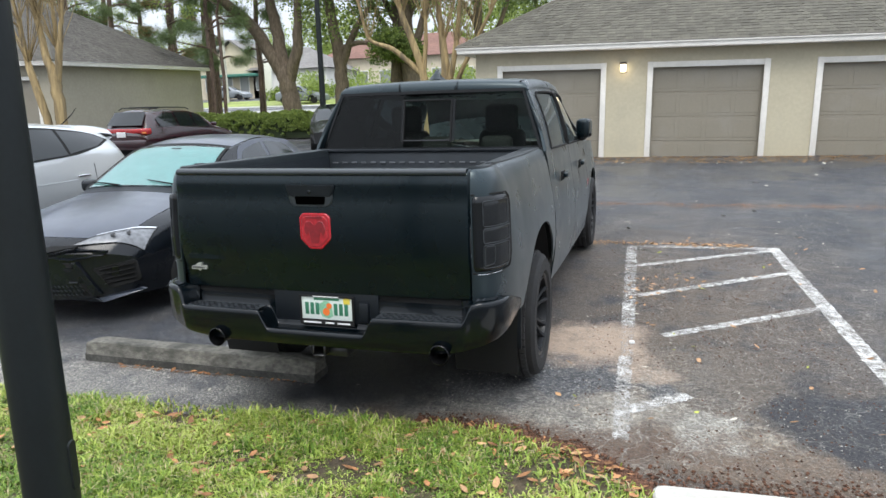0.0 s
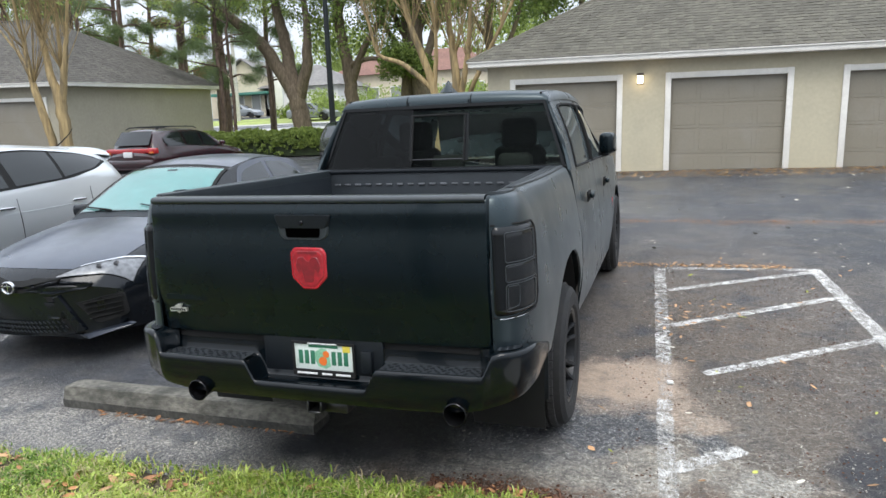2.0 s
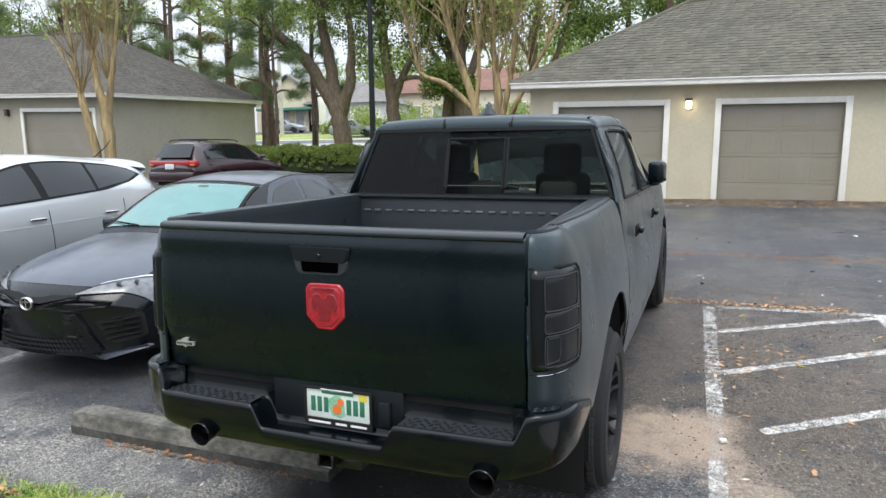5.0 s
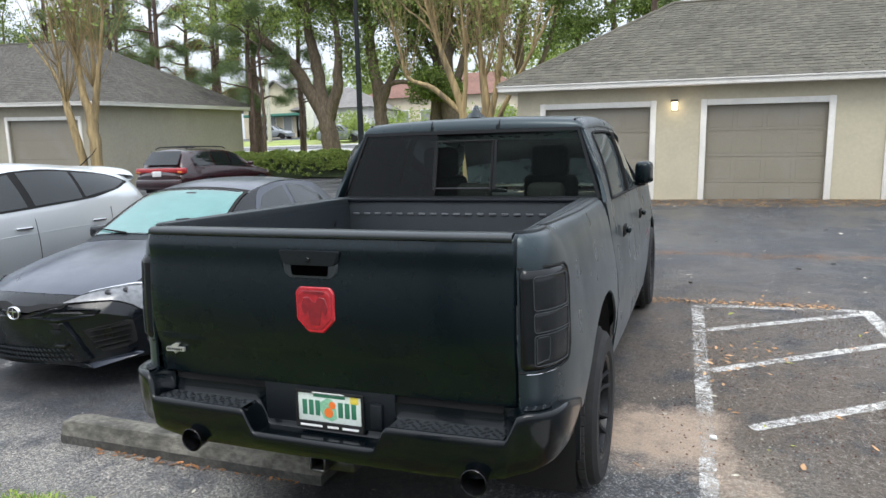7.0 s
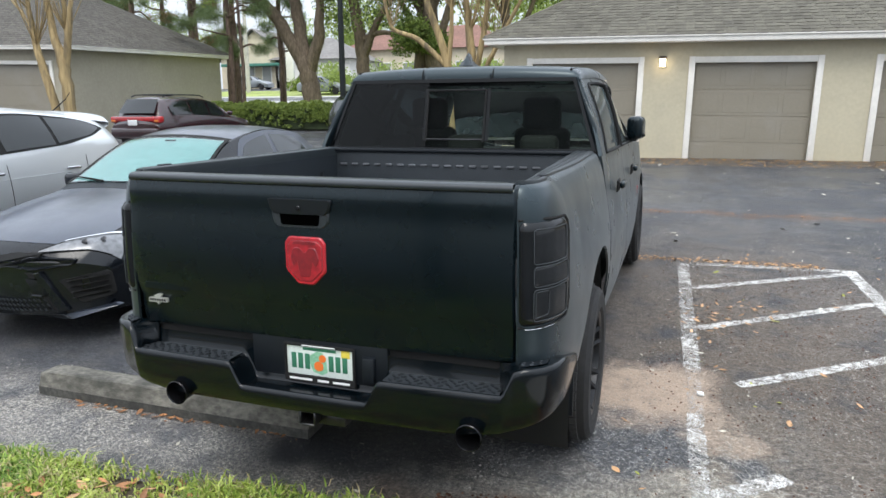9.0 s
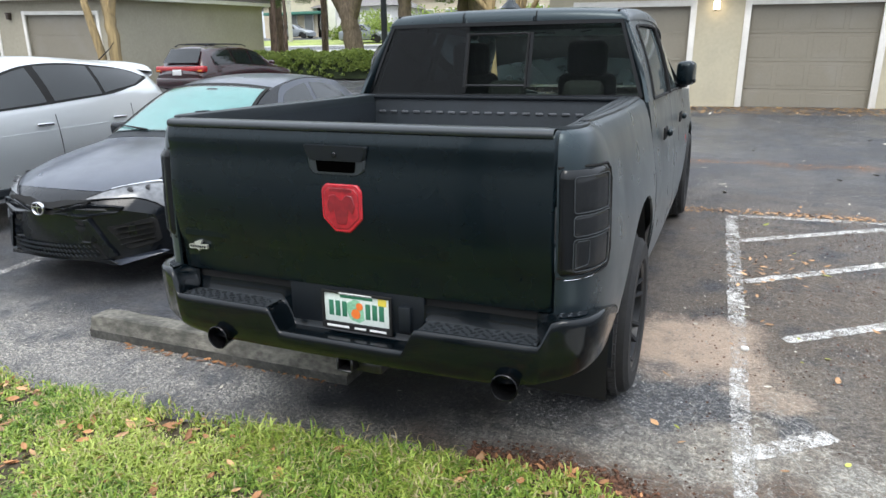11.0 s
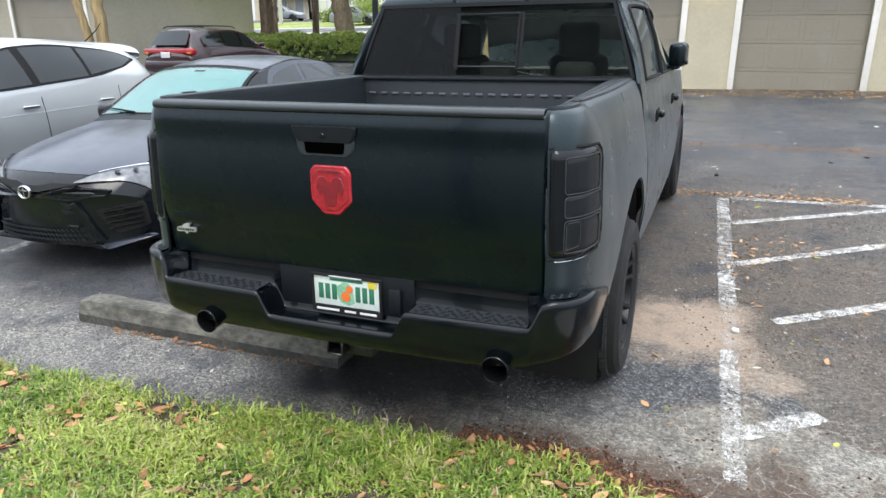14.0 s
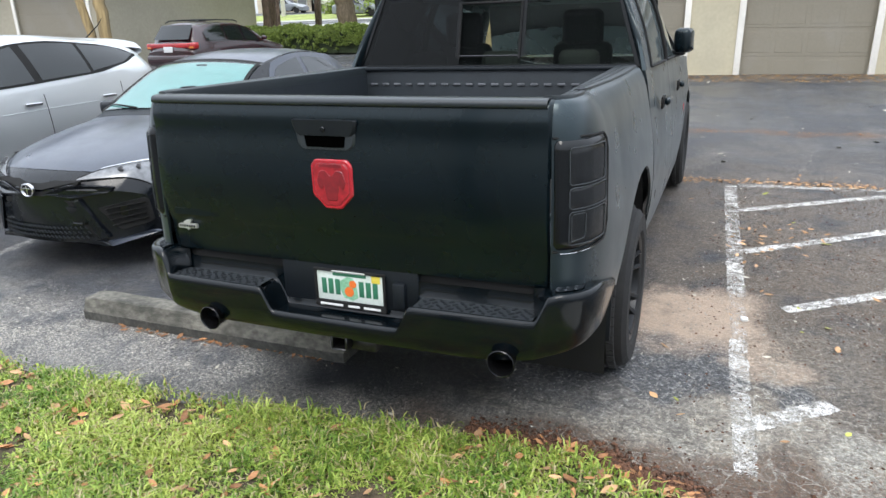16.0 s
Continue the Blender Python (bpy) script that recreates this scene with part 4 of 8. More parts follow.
# small silver badge: a plain bar with a wing
_bd = prism("badge", rounded([(-0.788, 0.921), (-0.69, 0.924), (-0.69, 0.943), (-0.788, 0.94)], 0.003), lambda a, b, d: tk(a, b, 0.024 + d), 0.012, M_badge, truck, "small silver badge bar")
prism("badge_wing", [(-0.756, 0.941), (-0.728, 0.942), (-0.716, 0.961), (-0.742, 0.958), (-0.76, 0.95)], lambda a, b, d: tk(a, b, 0.0235 + d), 0.012, M_badge, _bd)
prism("badge_tail", [(-0.748, 0.922), (-0.732, 0.923), (-0.738, 0.912)], lambda a, b, d: tk(a, b, 0.0235 + d), 0.012, M_badge, _bd)
for _k in range(7):
    prism("badge_bar", [(-0.782 + 0.0125 * _k, 0.927), (-0.774 + 0.0125 * _k, 0.927), (-0.774 + 0.0125 * _k, 0.9375), (-0.782 + 0.0125 * _k, 0.9375)], lambda a, b, d: tk(a, b, 0.0255 + d), 0.003, M_trim, _bd)
prism("name_strip", rounded([(-0.8, 0.985), (-0.56, 0.985), (-0.545, 1.012), (-0.8, 1.012)], 0.004), lambda a, b, d: tk(a, b, 0.0285 + d), 0.01, M_truck, truck, rim=0.003)

# bed sides: outer skin over a rounded rear corner, with a wheel arch, folded over the rail into the bed
plan = [(0.826, 3.478), (0.85, 3.482), (0.88, 3.497), (0.91, 3.53), (0.935, 3.575), (0.955, 3.64), (0.972, 3.72), (0.985, 3.82)]
_flank = curve([(3.82, 0.985), (4.0, 1.001), (4.3, 1.022), (4.6, 1.03), (5.0, 1.022), (5.275, 1.012)])
plan += [(_flank(y), y) for y in np.linspace(3.86, 5.275, 48)]
_wide = curve([(3.4, 0.024), (3.7, 0.022), (4.2, 0.011), (4.7, 0.002), (5.3, 0.0)])
plan = [(x + _wide(y), y) for x, y in plan]
RW_Y, RW_Z, FW_Y = 4.62, 0.435, 8.27
FW_Z = ground_z(FW_Y) + 0.425


def arch_bottom(y, sill):
    d = abs(y - RW_Y)
    R = 0.6
    return max(sill, RW_Z + 0.005 + R * (1 - (d / R) ** 2.3) ** (1 / 2.3)) if d < R else sill


def bed_section(x, y, s):
    inset = curve([(0.5, 0.05), (0.66, 0.018), (0.85, 0.0), (1.0, 0.0), (1.1, 0.004), (1.2, 0.012), (1.3, 0.026), (1.38, 0.045), (1.43, 0.07), (1.46, 0.1)])
    tumble = curve([(0.5, 0.05), (0.66, 0.018), (0.85, 0.0), (1.0, 0.004), (1.1, 0.015), (1.2, 0.031), (1.3, 0.05), (1.38, 0.067), (1.43, 0.082), (1.46, 0.1)])
    blend = min(1.0, max(0.0, (y - 3.72) / 0.35))
    corner = max(0.0, 1 - (y - 3.47) / 0.35)
    low = arch_bottom(y, 0.66 + 0.13 * max(0, 1 - (y - 3.47) / 0.28) ** 2)
    out = []
    for v in np.linspace(0, 1, 20):
        z = low + (1.46 - low) * v
        i = (inset(z) + (tumble(z) - inset(z)) * blend) * (1 - 0.6 * corner)
        # the offset points inwards and, at the rear corner, forwards too
        out.append((s * (x - i * (1 - 0.5 * corner)), y + i * corner * 0.8, z))
    xt = x - 0.1 * (1 - 0.6 * corner) * (1 - 0.5 * corner)
    yt = y + 0.08 * corner * (1 - 0.6 * corner)
    out.append((s * (xt - 0.01), yt + 0.008 * corner, 1.474))
    out.append((s * (xt - 0.026), yt + 0.02 * corner, 1.479))
    return out


for s in (-1, 1):
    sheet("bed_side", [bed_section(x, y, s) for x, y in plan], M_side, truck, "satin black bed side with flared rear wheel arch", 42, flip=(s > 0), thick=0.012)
    rail_y = [y for x, y in plan if y > 3.5]
    rows = []
    for x, y in plan:
        c = max(0.0, 1 - (y - 3.47) / 0.35)
        xt = x - 0.1 * (1 - 0.6 * c) * (1 - 0.5 * c) - 0.022
        yy = y + 0.08 * c * (1 - 0.6 * c) + 0.018 * c
        xi = min(0.85 - 0.043 * (y - 3.5), xt - 0.004)
        cut = [(0.0, 1.476), (0.04, 1.487), (0.12, 1.4905), (0.27, 1.491), (0.3, 1.4845), (0.34, 1.4845), (0.37, 1.491), (0.55, 1.491), (0.58, 1.4845), (0.62, 1.4845), (0.65, 1.491), (0.85, 1.49), (0.96, 1.486), (1.0, 1.476), (1.0, 1.42)]
        rows.append([(s * (xt + (xi - xt) * q), yy, z) for q, z in cut])
    sheet("rail_cap", rows, M_cap, truck, "textured black rail cap", 30, flip=(s > 0))
    sheet("bed_inner_side", [[(s * (0.848 - 0.043 * (y - 3.5)), y, z) for z in (0.86, 1.0, 1.2, 1.44)] for y in np.linspace(3.54, 5.27, 6)], M_liner, truck, thick=0.01, flip=(s < 0))
    for k in range(3):
        box("tie_down", (s * 0.795, 3.75 + k * 0.65, 1.33), (0.03, 0.05, 0.04), M_steel, truck, 0.008)
    box("rail_plug", (s * 0.88, 3.75, 1.49), (0.03, 0.07, 0.012), M_trim, truck, 0.004)
    # rear closing edge of the corner next to the tailgate
    box("corner_post", (s * 0.845, 3.6, 1.12), (0.03, 0.08, 0.6), M_trim, truck, 0.006)
    # lower quarter behind the wheel
    box("mud_flap", (s * 0.86, 4.09, 0.52), (0.24, 0.015, 0.3), M_trim, truck, 0.004)
# bed floor with ribs, bulkhead with dimples whose glint is painted
box("bed_floor", (0, 4.4, 0.86), (1.56, 1.76, 0.05), M_liner, truck, 0.005)
boxes("bed_ribs", [((-0.66 + 0.12 * k, 4.4, 0.895), (0.06, 1.7, 0.025)) for k in range(12)], M_liner, truck, 0.008)
box("bulkhead", (0, 5.265, 1.17), (1.6, 0.05, 0.6), M_liner, truck, 0.01)
box("bulkhead_cap", (0, 5.262, 1.476), (1.72, 0.075, 0.022), M_trim, truck, 0.008)
for k in range(19):
    box("bulkhead_dimple", (-0.72 + 0.08 * k, 5.236, 1.385), (0.045, 0.012, 0.014), M_glint, truck, 0.004)
for k in range(16):
    box("bulkhead_slot", (-0.45 + 0.06 * k, 5.236, 1.235), (0.03, 0.01, 0.02), M_gap, truck, 0.003)

# tail lamps wrap round the rear corner
_px = np.array([p[0] for p in plan])
_py = np.array([p[1] for p in plan])
_arc = np.concatenate([[0], np.cumsum(np.hypot(np.diff(_px), np.diff(_py)))])


def corner_at(u, z, out, s):
    """A place on the bed side's skin: u metres along it from the tailgate gap."""
    x, y = np.interp(u, _arc, _px), np.interp(u, _arc, _py)
    x2, y2 = np.interp(u + 0.01, _arc, _px), np.interp(u + 0.01, _arc, _py)
    i = {True: 0.0}.get(z < 1.1, max(0.0, (z - 1.1) * 0.05))
    c = max(0.0, 1 - (y - 3.47) / 0.35)
    t = Vector((x2 - x, y2 - y)).normalized()
    return Vector((s * (x + t.y * out - i * (1 - 0.5 * c)), y - t.x * out + i * c * 0.8, z))


def wrap(name, u0, u1, z0, z1, out, s, mat, parent, label="", nu=16, nz=8, round_=0.02, slant=0.0, cut=0.0):
    """A panel on the corner skin, its outer corners rounded by cut."""
    rows = []
    for v in np.linspace(0, 1, nz):
        row = []
        k = max(0.0, cut - min(v, 1 - v) * (z1 - z0))
        far = u1 - (cut - math.sqrt(max(0.0, cut * cut - k * k)))
        for w in np.linspace(0, 1, nu):
            ev, ew = min(v, 1 - v) * (z1 - z0), min(w, 1 - w) * (u1 - u0)
            o = out - round_ * (max(0, 1 - ev / round_) ** 2 + max(0, 1 - ew / round_) ** 2) * 0.6
            row.append(corner_at(u0 + (far - u0) * w, z0 + (z1 - z0) * v + slant * w, o, s))
        rows.append(row)
    return sheet(name, rows, mat, parent, label, 50, flip=(s < 0))


for s in (-1, 1):
    lamp = wrap("tail_lamp", 0.008, 0.295, 0.972, 1.347, 0.012, s, M_smoke, truck, "smoked black tail lamp wrapping the corner", 26, 24, 0.02, cut=0.05)
    # three lenses, each with a raised outline
    for name, u0, u1, z0, z1, cut in (("upper_lens", 0.055, 0.262, 1.2, 1.325, 0.04), ("middle_lens", 0.055, 0.268, 1.118, 1.19, 0.015), ("lower_lens", 0.055, 0.262, 0.992, 1.108, 0.035)):
        lens = wrap(name, u0, u1, z0, z1, 0.0135, s, M_smoke2, lamp, "smoked " + name.replace("_", " "), 18, 10, 0.005, cut=cut)
        loop = rounded([(u0, z0), (u1, z0), (u1, z1), (u0, z1)], 0.012)
        loop = [(u, z) if u < u1 - cut or z0 + cut < z < z1 - cut else (u - cut * 0.3 * abs((z - (z0 + z1) / 2) / (z1 - z0)) * 2, z) for u, z in loop]
        path = [(a[0] + (b[0] - a[0]) * q, a[1] + (b[1] - a[1]) * q) for a, b in zip(loop, loop[1:] + loop[:1]) for q in (0.0, 0.25, 0.5, 0.75)]
        tube("lens_rim", [corner_at(u, z, 0.0145, s) for u, z in path + path[:1]], 0.0021, M_pad, lens, 6)
    tube("lens_rim", [corner_at(u, z, 0.0145, s) for u, z in ((0.062, 1.004), (0.062, 1.094), (0.07, 1.1), (0.115, 1.1), (0.122, 1.094), (0.122, 1.03), (0.115, 1.012), (0.062, 1.004))], 0.002, M_pad, lamp, 6)
    tube("lamp_gasket", [corner_at(u, z, 0.004, s) for u, z in [(0.005, 0.966), (0.1, 0.962), (0.2, 0.963), (0.27, 0.968), (0.295, 0.99), (0.302, 1.03), (0.302, 1.29), (0.29, 1.33), (0.26, 1.353), (0.15, 1.356), (0.005, 1.355)]], 0.005, M_gap, lamp, 6)
    tube("scuff", [corner_at(u, 0.9605 + 0.014 * max(0, (u - 0.2) / 0.1), 0.006, s) for u in np.linspace(0.03, 0.3, 24)], 0.0014, M_chrome, lamp, 5)

# rear bumper: swept bar with a dropped middle step
BC = 0.0


def bumper_top(a):
    q = abs(a - BC)
    return 0.735 - 0.095 * min(1, max(0, (0.335 - q) / 0.05)) + 0.1 * min(1, max(0, (q - 0.825) / 0.045))


def bumper_out(a):
    q = abs(a - BC)
    return 0.132 - 0.02 * q * q - 0.02 * min(1, max(0, (q - 0.825) / 0.045)) - 0.17 * max(0, (q - 0.86) / 0.17) ** 2.0


def bumper_low(a):
    q = abs(a - BC)
    return 0.546 + 0.09 * max(0, (q - 0.55) / 0.48) ** 2


_half = [(q, bumper_out(q)) for q in list(np.linspace(0, 0.24, 4)) + list(np.linspace(0.28, 0.34, 6)) + list(np.linspace(0.36, 0.78, 6)) + list(np.linspace(0.82, 0.865, 5))]
_half += [(0.9, 0.088), (0.94, 0.07), (0.972, 0.045), (0.998, 0.01), (1.015, -0.03), (1.026, -0.08), (1.03, -0.14), (1.031, -0.22), (1.028, -0.32), (1.022, -0.4)]
_bp = [(-q, o) for q, o in _half[::-1]] + _half[1:]
rows = []
for i, (a, o) in enumerate(_bp):
    (a0, o0), (a1, o1) = _bp[max(0, i - 1)], _bp[min(len(_bp) - 1, i + 1)]
    tx, ty = a1 - a0, -(o1 - o0)
    k = math.hypot(tx, ty)
    nx, ny = ty / k, -tx / k
    back = max(0.0, -o)
    t = bumper_top(a) - 0.3 * max(0.0, back - 0.1)
    low = bumper_low(a) + 0.05 * back
    wall = 0.79 if abs(a) < 0.82 else (0.82 if abs(a) < 0.87 else t - 0.003)
    q = lambda f, z: (a - nx * f, TY - o - ny * f, z)
    flat = 1.0 if abs(a) < 0.84 else 0.25
    deep = min(0.12, o - 0.006) if abs(a) < 0.87 else 0.09
    rows.append([q(0.1, low + 0.012), q(0.06, low + 0.002), q(0.025, low + 0.008), q(0.01, low + 0.03), q(0.003, (low + t) / 2), q(0.0, t - 0.03), q(0.001, t - 0.012), q(0.007, t - 0.003), q(0.016, t), q(0.026, t - 0.004 * flat), q(0.034, t - 0.012 * flat), q(0.06, t - 0.012 * flat), q(deep, t - 0.01 * flat), q(deep + 0.01, t + 0.004 if abs(a) < 0.825 else t - 0.002), q(deep + 0.012, wall)])
bumper = [sheet("rear_bumper", rows, M_bumper, truck, "satin black rear bumper with dropped middle step", 40)]
bumper.append(box("bumper_backing", (BC, TY + 0.045, 0.72), (1.62, 0.05, 0.28), M_gap, truck, 0.02))
for s in (-1, 1):
    box("bumper_filler", (s * 0.872, TY + 0.15, 0.79), (0.1, 0.2, 0.16), M_hollow, truck, 0.02)
for s in (-1, 1):
    # step pads with a raised diamond tread
    bumper.append(pad := sheet("step_pad", [[(BC + s * q, TY - bumper_out(BC + s * q) + f, 0.7325) for q in np.linspace(0.35, 0.81, 9)] for f in (0.022, 0.08, 0.118)], M_pad, truck, "black rubber step pad with diamond tread", flip=(s > 0)))
    bm = bmesh.new()
    for i in range(11):
        for j in range(4):
            q = 0.375 + i * 0.041 + (j % 2) * 0.02
            f = 0.036 + j * 0.021
            bevel_box(bm, (BC + s * q, TY - bumper_out(BC + s * q) + f, 0.734), (0.024, 0.011, 0.005), 0.002, 1, Matrix.Rotation(radians(45 if (i + j) % 2 else -45), 4, "Z"))
    part("tread_pattern", bm, M_trim, pad)
    bumper.append(pad2 := sheet("corner_pad", [[(BC + s * q, TY - bumper_out(BC + s * q) + f, bumper_top(BC + s * q) + 0.0005) for q in np.linspace(0.875, 0.965, 6)] for f in (0.034, 0.06, 0.085)], M_trim, truck, "ribbed rubber corner pad", flip=(s > 0)))
    bm = bmesh.new()
    for i in range(3):
        for j in range(2):
            q = 0.885 + i * 0.028
            bevel_box(bm, (BC + s * q, TY - bumper_out(BC + s * q) + 0.045 + j * 0.024, bumper_top(BC + s * q) + 0.002), (0.018, 0.012, 0.006), 0.003, 1, Matrix.Rotation(radians(45 if (i + j) % 2 else -45), 4, "Z"))
    part("tread_pattern", bm, M_liner, pad2)
    # exhaust tip
    put = lambda a, b, h, s=s: Vector((0.064 + s * 0.642 + a, TY - 0.095 - h, 0.572 + b))
    tip = lathe("exhaust_tip", [(0.042, -0.25), (0.044, 0.0), (0.049, 0.04), (0.052, 0.05), (0.049, 0.053), (0.044, 0.045), (0.041, -0.2), (0.0, -0.21)], put, M_tip, truck, 32, "dark polished exhaust tip")
    box("frame_rail", (s * 0.5, 6.2, 0.62), (0.09, 4.2, 0.14), M_gap, truck, 0.01)
for o in bumper:
    o.matrix_basis = Matrix.Translation((0.01, 0, 0)) @ Matrix.Diagonal((0.985, 1, 1, 1))
# number plate recess with plate, frame and plain bars
box("plate_recess", (0.024, TY + 0.012, 0.755), (0.62, 0.03, 0.21), M_trim, truck, 0.01)
PY, PZ, PXc = TY - 0.012, 0.725, 0.038
plate = box("number_plate", (PXc, PY, PZ), (0.305, 0.006, 0.155), M_plate, truck, 0.002, label="white and green number plate with plain bars")


def pbar(name, a, b, w, h, mat, d=0.0038):
    return box(name, (PXc + a, PY - d, PZ + b), (w, 0.0016, h), mat, plate, 0.0004)


for a in (-0.118, -0.087, -0.056, 0.052, 0.083, 0.114):
    pbar("plate_bar", a, 0.008, 0.022, 0.066, M_pgreen)
lathe("plate_disc", [(0.0, 0.0), (0.021, 0.0), (0.021, -0.003)], lambda a, b, h: Vector((PXc - 0.004 + a, PY - 0.0048 - h * 0.3, PZ - 0.008 + b)), M_orange, plate, 24)
lathe("plate_disc", [(0.0, 0.0), (0.016, 0.0), (0.016, -0.003)], lambda a, b, h: Vector((PXc + 0.014 + a, PY - 0.0052 - h * 0.3, PZ + 0.026 + b)), M_orange, plate, 24)
prism("plate_leaf", [(-0.05, 0.03), (-0.01, 0.055), (0.015, 0.05), (0.03, 0.02), (0.035, -0.03), (0.01, -0.045), (-0.03, -0.035), (-0.045, 0.0)], lambda a, b, d: Vector((PXc + a, PY - 0.0034 - d, PZ + b)), 0.001, M_pleaf, plate)
pbar("plate_header", 0.0, 0.062, 0.15, 0.012, M_pgreen)
pbar("plate_sticker", 0.118, 0.055, 0.038, 0.03, M_yellow)
bm = bmesh.new()
for c, sz in (((PXc, PY - 0.006, PZ + 0.078), (0.322, 0.012, 0.012)), ((PXc, PY - 0.006, PZ - 0.066), (0.322, 0.012, 0.03)), ((PXc - 0.155, PY - 0.006, PZ), (0.011, 0.0118, 0.16)), ((PXc + 0.155, PY - 0.006, PZ), (0.011, 0.0118, 0.16))):
    bevel_box(bm, c, sz, 0.003, 1)
pf = part("plate_frame", bm, M_gap, truck, "black plate frame with white bars")
for a, w in ((-0.085, 0.105), (0.018, 0.052), (0.1, 0.075)):
    box("frame_bar", (PXc + a, PY - 0.0126, PZ - 0.067), (w, 0.0016, 0.0095), M_white, pf, 0.0004)
box("frame_bar", (PXc, PY - 0.0126, PZ + 0.078), (0.15, 0.0016, 0.005), M_white, pf, 0.0004)
box("plug_cover", (0.256, TY - 0.012, 0.725), (0.056, 0.03, 0.11), M_trim, truck, 0.012)
# hitch receiver
hr = bmesh.new()
for c, sz in (((0.022, TY - 0.02, 0.558), (0.068, 0.18, 0.011)), ((0.022, TY - 0.02, 0.502), (0.068, 0.18, 0.011)), ((-0.011, TY - 0.02, 0.53), (0.011, 0.18, 0.056)), ((0.055, TY - 0.02, 0.53), (0.011, 0.18, 0.056))):
    bevel_box(hr, c, sz, 0.004, 1)
part("hitch_receiver", hr, M_steel, truck, "square steel hitch receiver")
box("hitch_bracket", (0.097, TY + 0.02, 0.51), (0.14, 0.16, 0.05), M_steel, truck, 0.012)
box("hitch_tube", (0, TY + 0.08, 0.53), (1.0, 0.07, 0.07), M_gap, truck, 0.015)
box("spare_tyre", (0, TY + 0.6, 0.55), (0.7, 0.72, 0.2), M_rubber, truck, 0.09, 3)

# ---- cab ----
# side body below the windows, from the bed's gap to the nose, with the front wheel arch
_w_side = curve([(5.29, 1.012), (6.0, 1.022), (7.2, 1.02), (7.7, 1.018), (8.3, 1.03), (8.9, 0.99), (9.15, 0.9), (9.25, 0.8)])
_belt = curve([(5.29, 1.46), (6.5, 1.445), (7.5, 1.43), (7.9, 1.41), (8.6, 1.385), (9.1, 1.34), (9.25, 1.3)])


def cab_low(y):
    d = abs(y - FW_Y)
    R = 0.5
    return max(0.5, FW_Z + math.sqrt(R * R - d * d)) if d < R else 0.5


def side_row(y, s):
    low, top = cab_low(y), _belt(y)
    inset = curve([(0.3, 0.07), (0.55, 0.03), (0.75, 0.004), (0.9, 0.0), (1.0, 0.004), (1.1, 0.017), (1.2, 0.033), (1.3, 0.05), (1.42, 0.069), (1.46, 0.08)])
    w = _w_side(y)
    return [(s * (w - inset(low + (top - low) * v)), y, low + (top - low) * v) for v in np.linspace(0, 1, 18)]


for s in (-1, 1):
    ys = np.concatenate([np.linspace(5.295, 7.7, 26), np.linspace(7.75, 8.8, 36), np.linspace(8.84, 9.25, 10)])
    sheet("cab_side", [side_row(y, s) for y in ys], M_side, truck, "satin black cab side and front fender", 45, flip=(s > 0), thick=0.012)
    # door gaps
    for yg in (5.288, 6.47, 7.72):
        sheet("door_gap", [[(p[0] + s * 0.0015, yg + e, p[2]) for p in side_row(yg, s)] for e in (-0.005, 0.005)], M_gap, truck, flip=(s > 0))
    # handles
    for yh in (5.72, 6.95):
        xw = _w_side(yh) - 0.018
        hd = box("door_handle", (s * (xw + 0.035), yh, 1.255), (0.035, 0.2, 0.04), M_truck, truck, 0.014, 3)
        box("handle_cup", (s * (xw + 0.003), yh, 1.245), (0.012, 0.16, 0.075), M_gap, hd, 0.005)
    box("side_marker", (s * (_w_side(7.78) - 0.008), 7.72, 0.98), (0.012, 0.05, 0.09), M_red, truck, 0.005, label="small red fender badge")
# greenhouse: half width and height of roof edge along the cab
_roof_w = curve([(5.42, 0.755), (5.6, 0.765), (6.4, 0.785), (7.1, 0.765), (7.6, 0.69)])
_roof_z = curve([(5.40, 1.985), (5.6, 2.005), (6.1, 2.025), (6.7, 2.02), (7.2, 1.975), (7.55, 1.9)])


def upper(y, v, s, out=0.0):
    """A place on the cab's upper side: v from the belt (0) to the roof's edge (1)."""
    w0 = _w_side(y) - 0.078
    z0 = _belt(y)
    # the rear pillar leans forward, the front pillar leans back
    yy = y
    w1, z1 = _roof_w(y), _roof_z(y) - 0.075
    return Vector((s * (w0 + (w1 - w0) * v + 0.02 * math.sin(math.pi * v) + out), yy, z0 + (z1 - z0) * v))


# rear window: three panes in one leaning glass with a dark border
def rear_at(a, v, out=0.0):
    """A place on the leaning rear glass: a from -1 to 1 across, v up."""
    w = 0.895 + (0.742 - 0.895) * v
    w = 0.82 + (w - 0.82) * min(1.0, max(0.0, (abs(a) - 0.3) / 0.6))
    y = 5.325 + 0.11 * v + 0.05 * abs(a) ** 3
    return Vector((a * w, y - out, 1.475 + 0.445 * v))


def pillar_y(v, y_low, y_top):
    return y_low + (y_top - y_low) * v


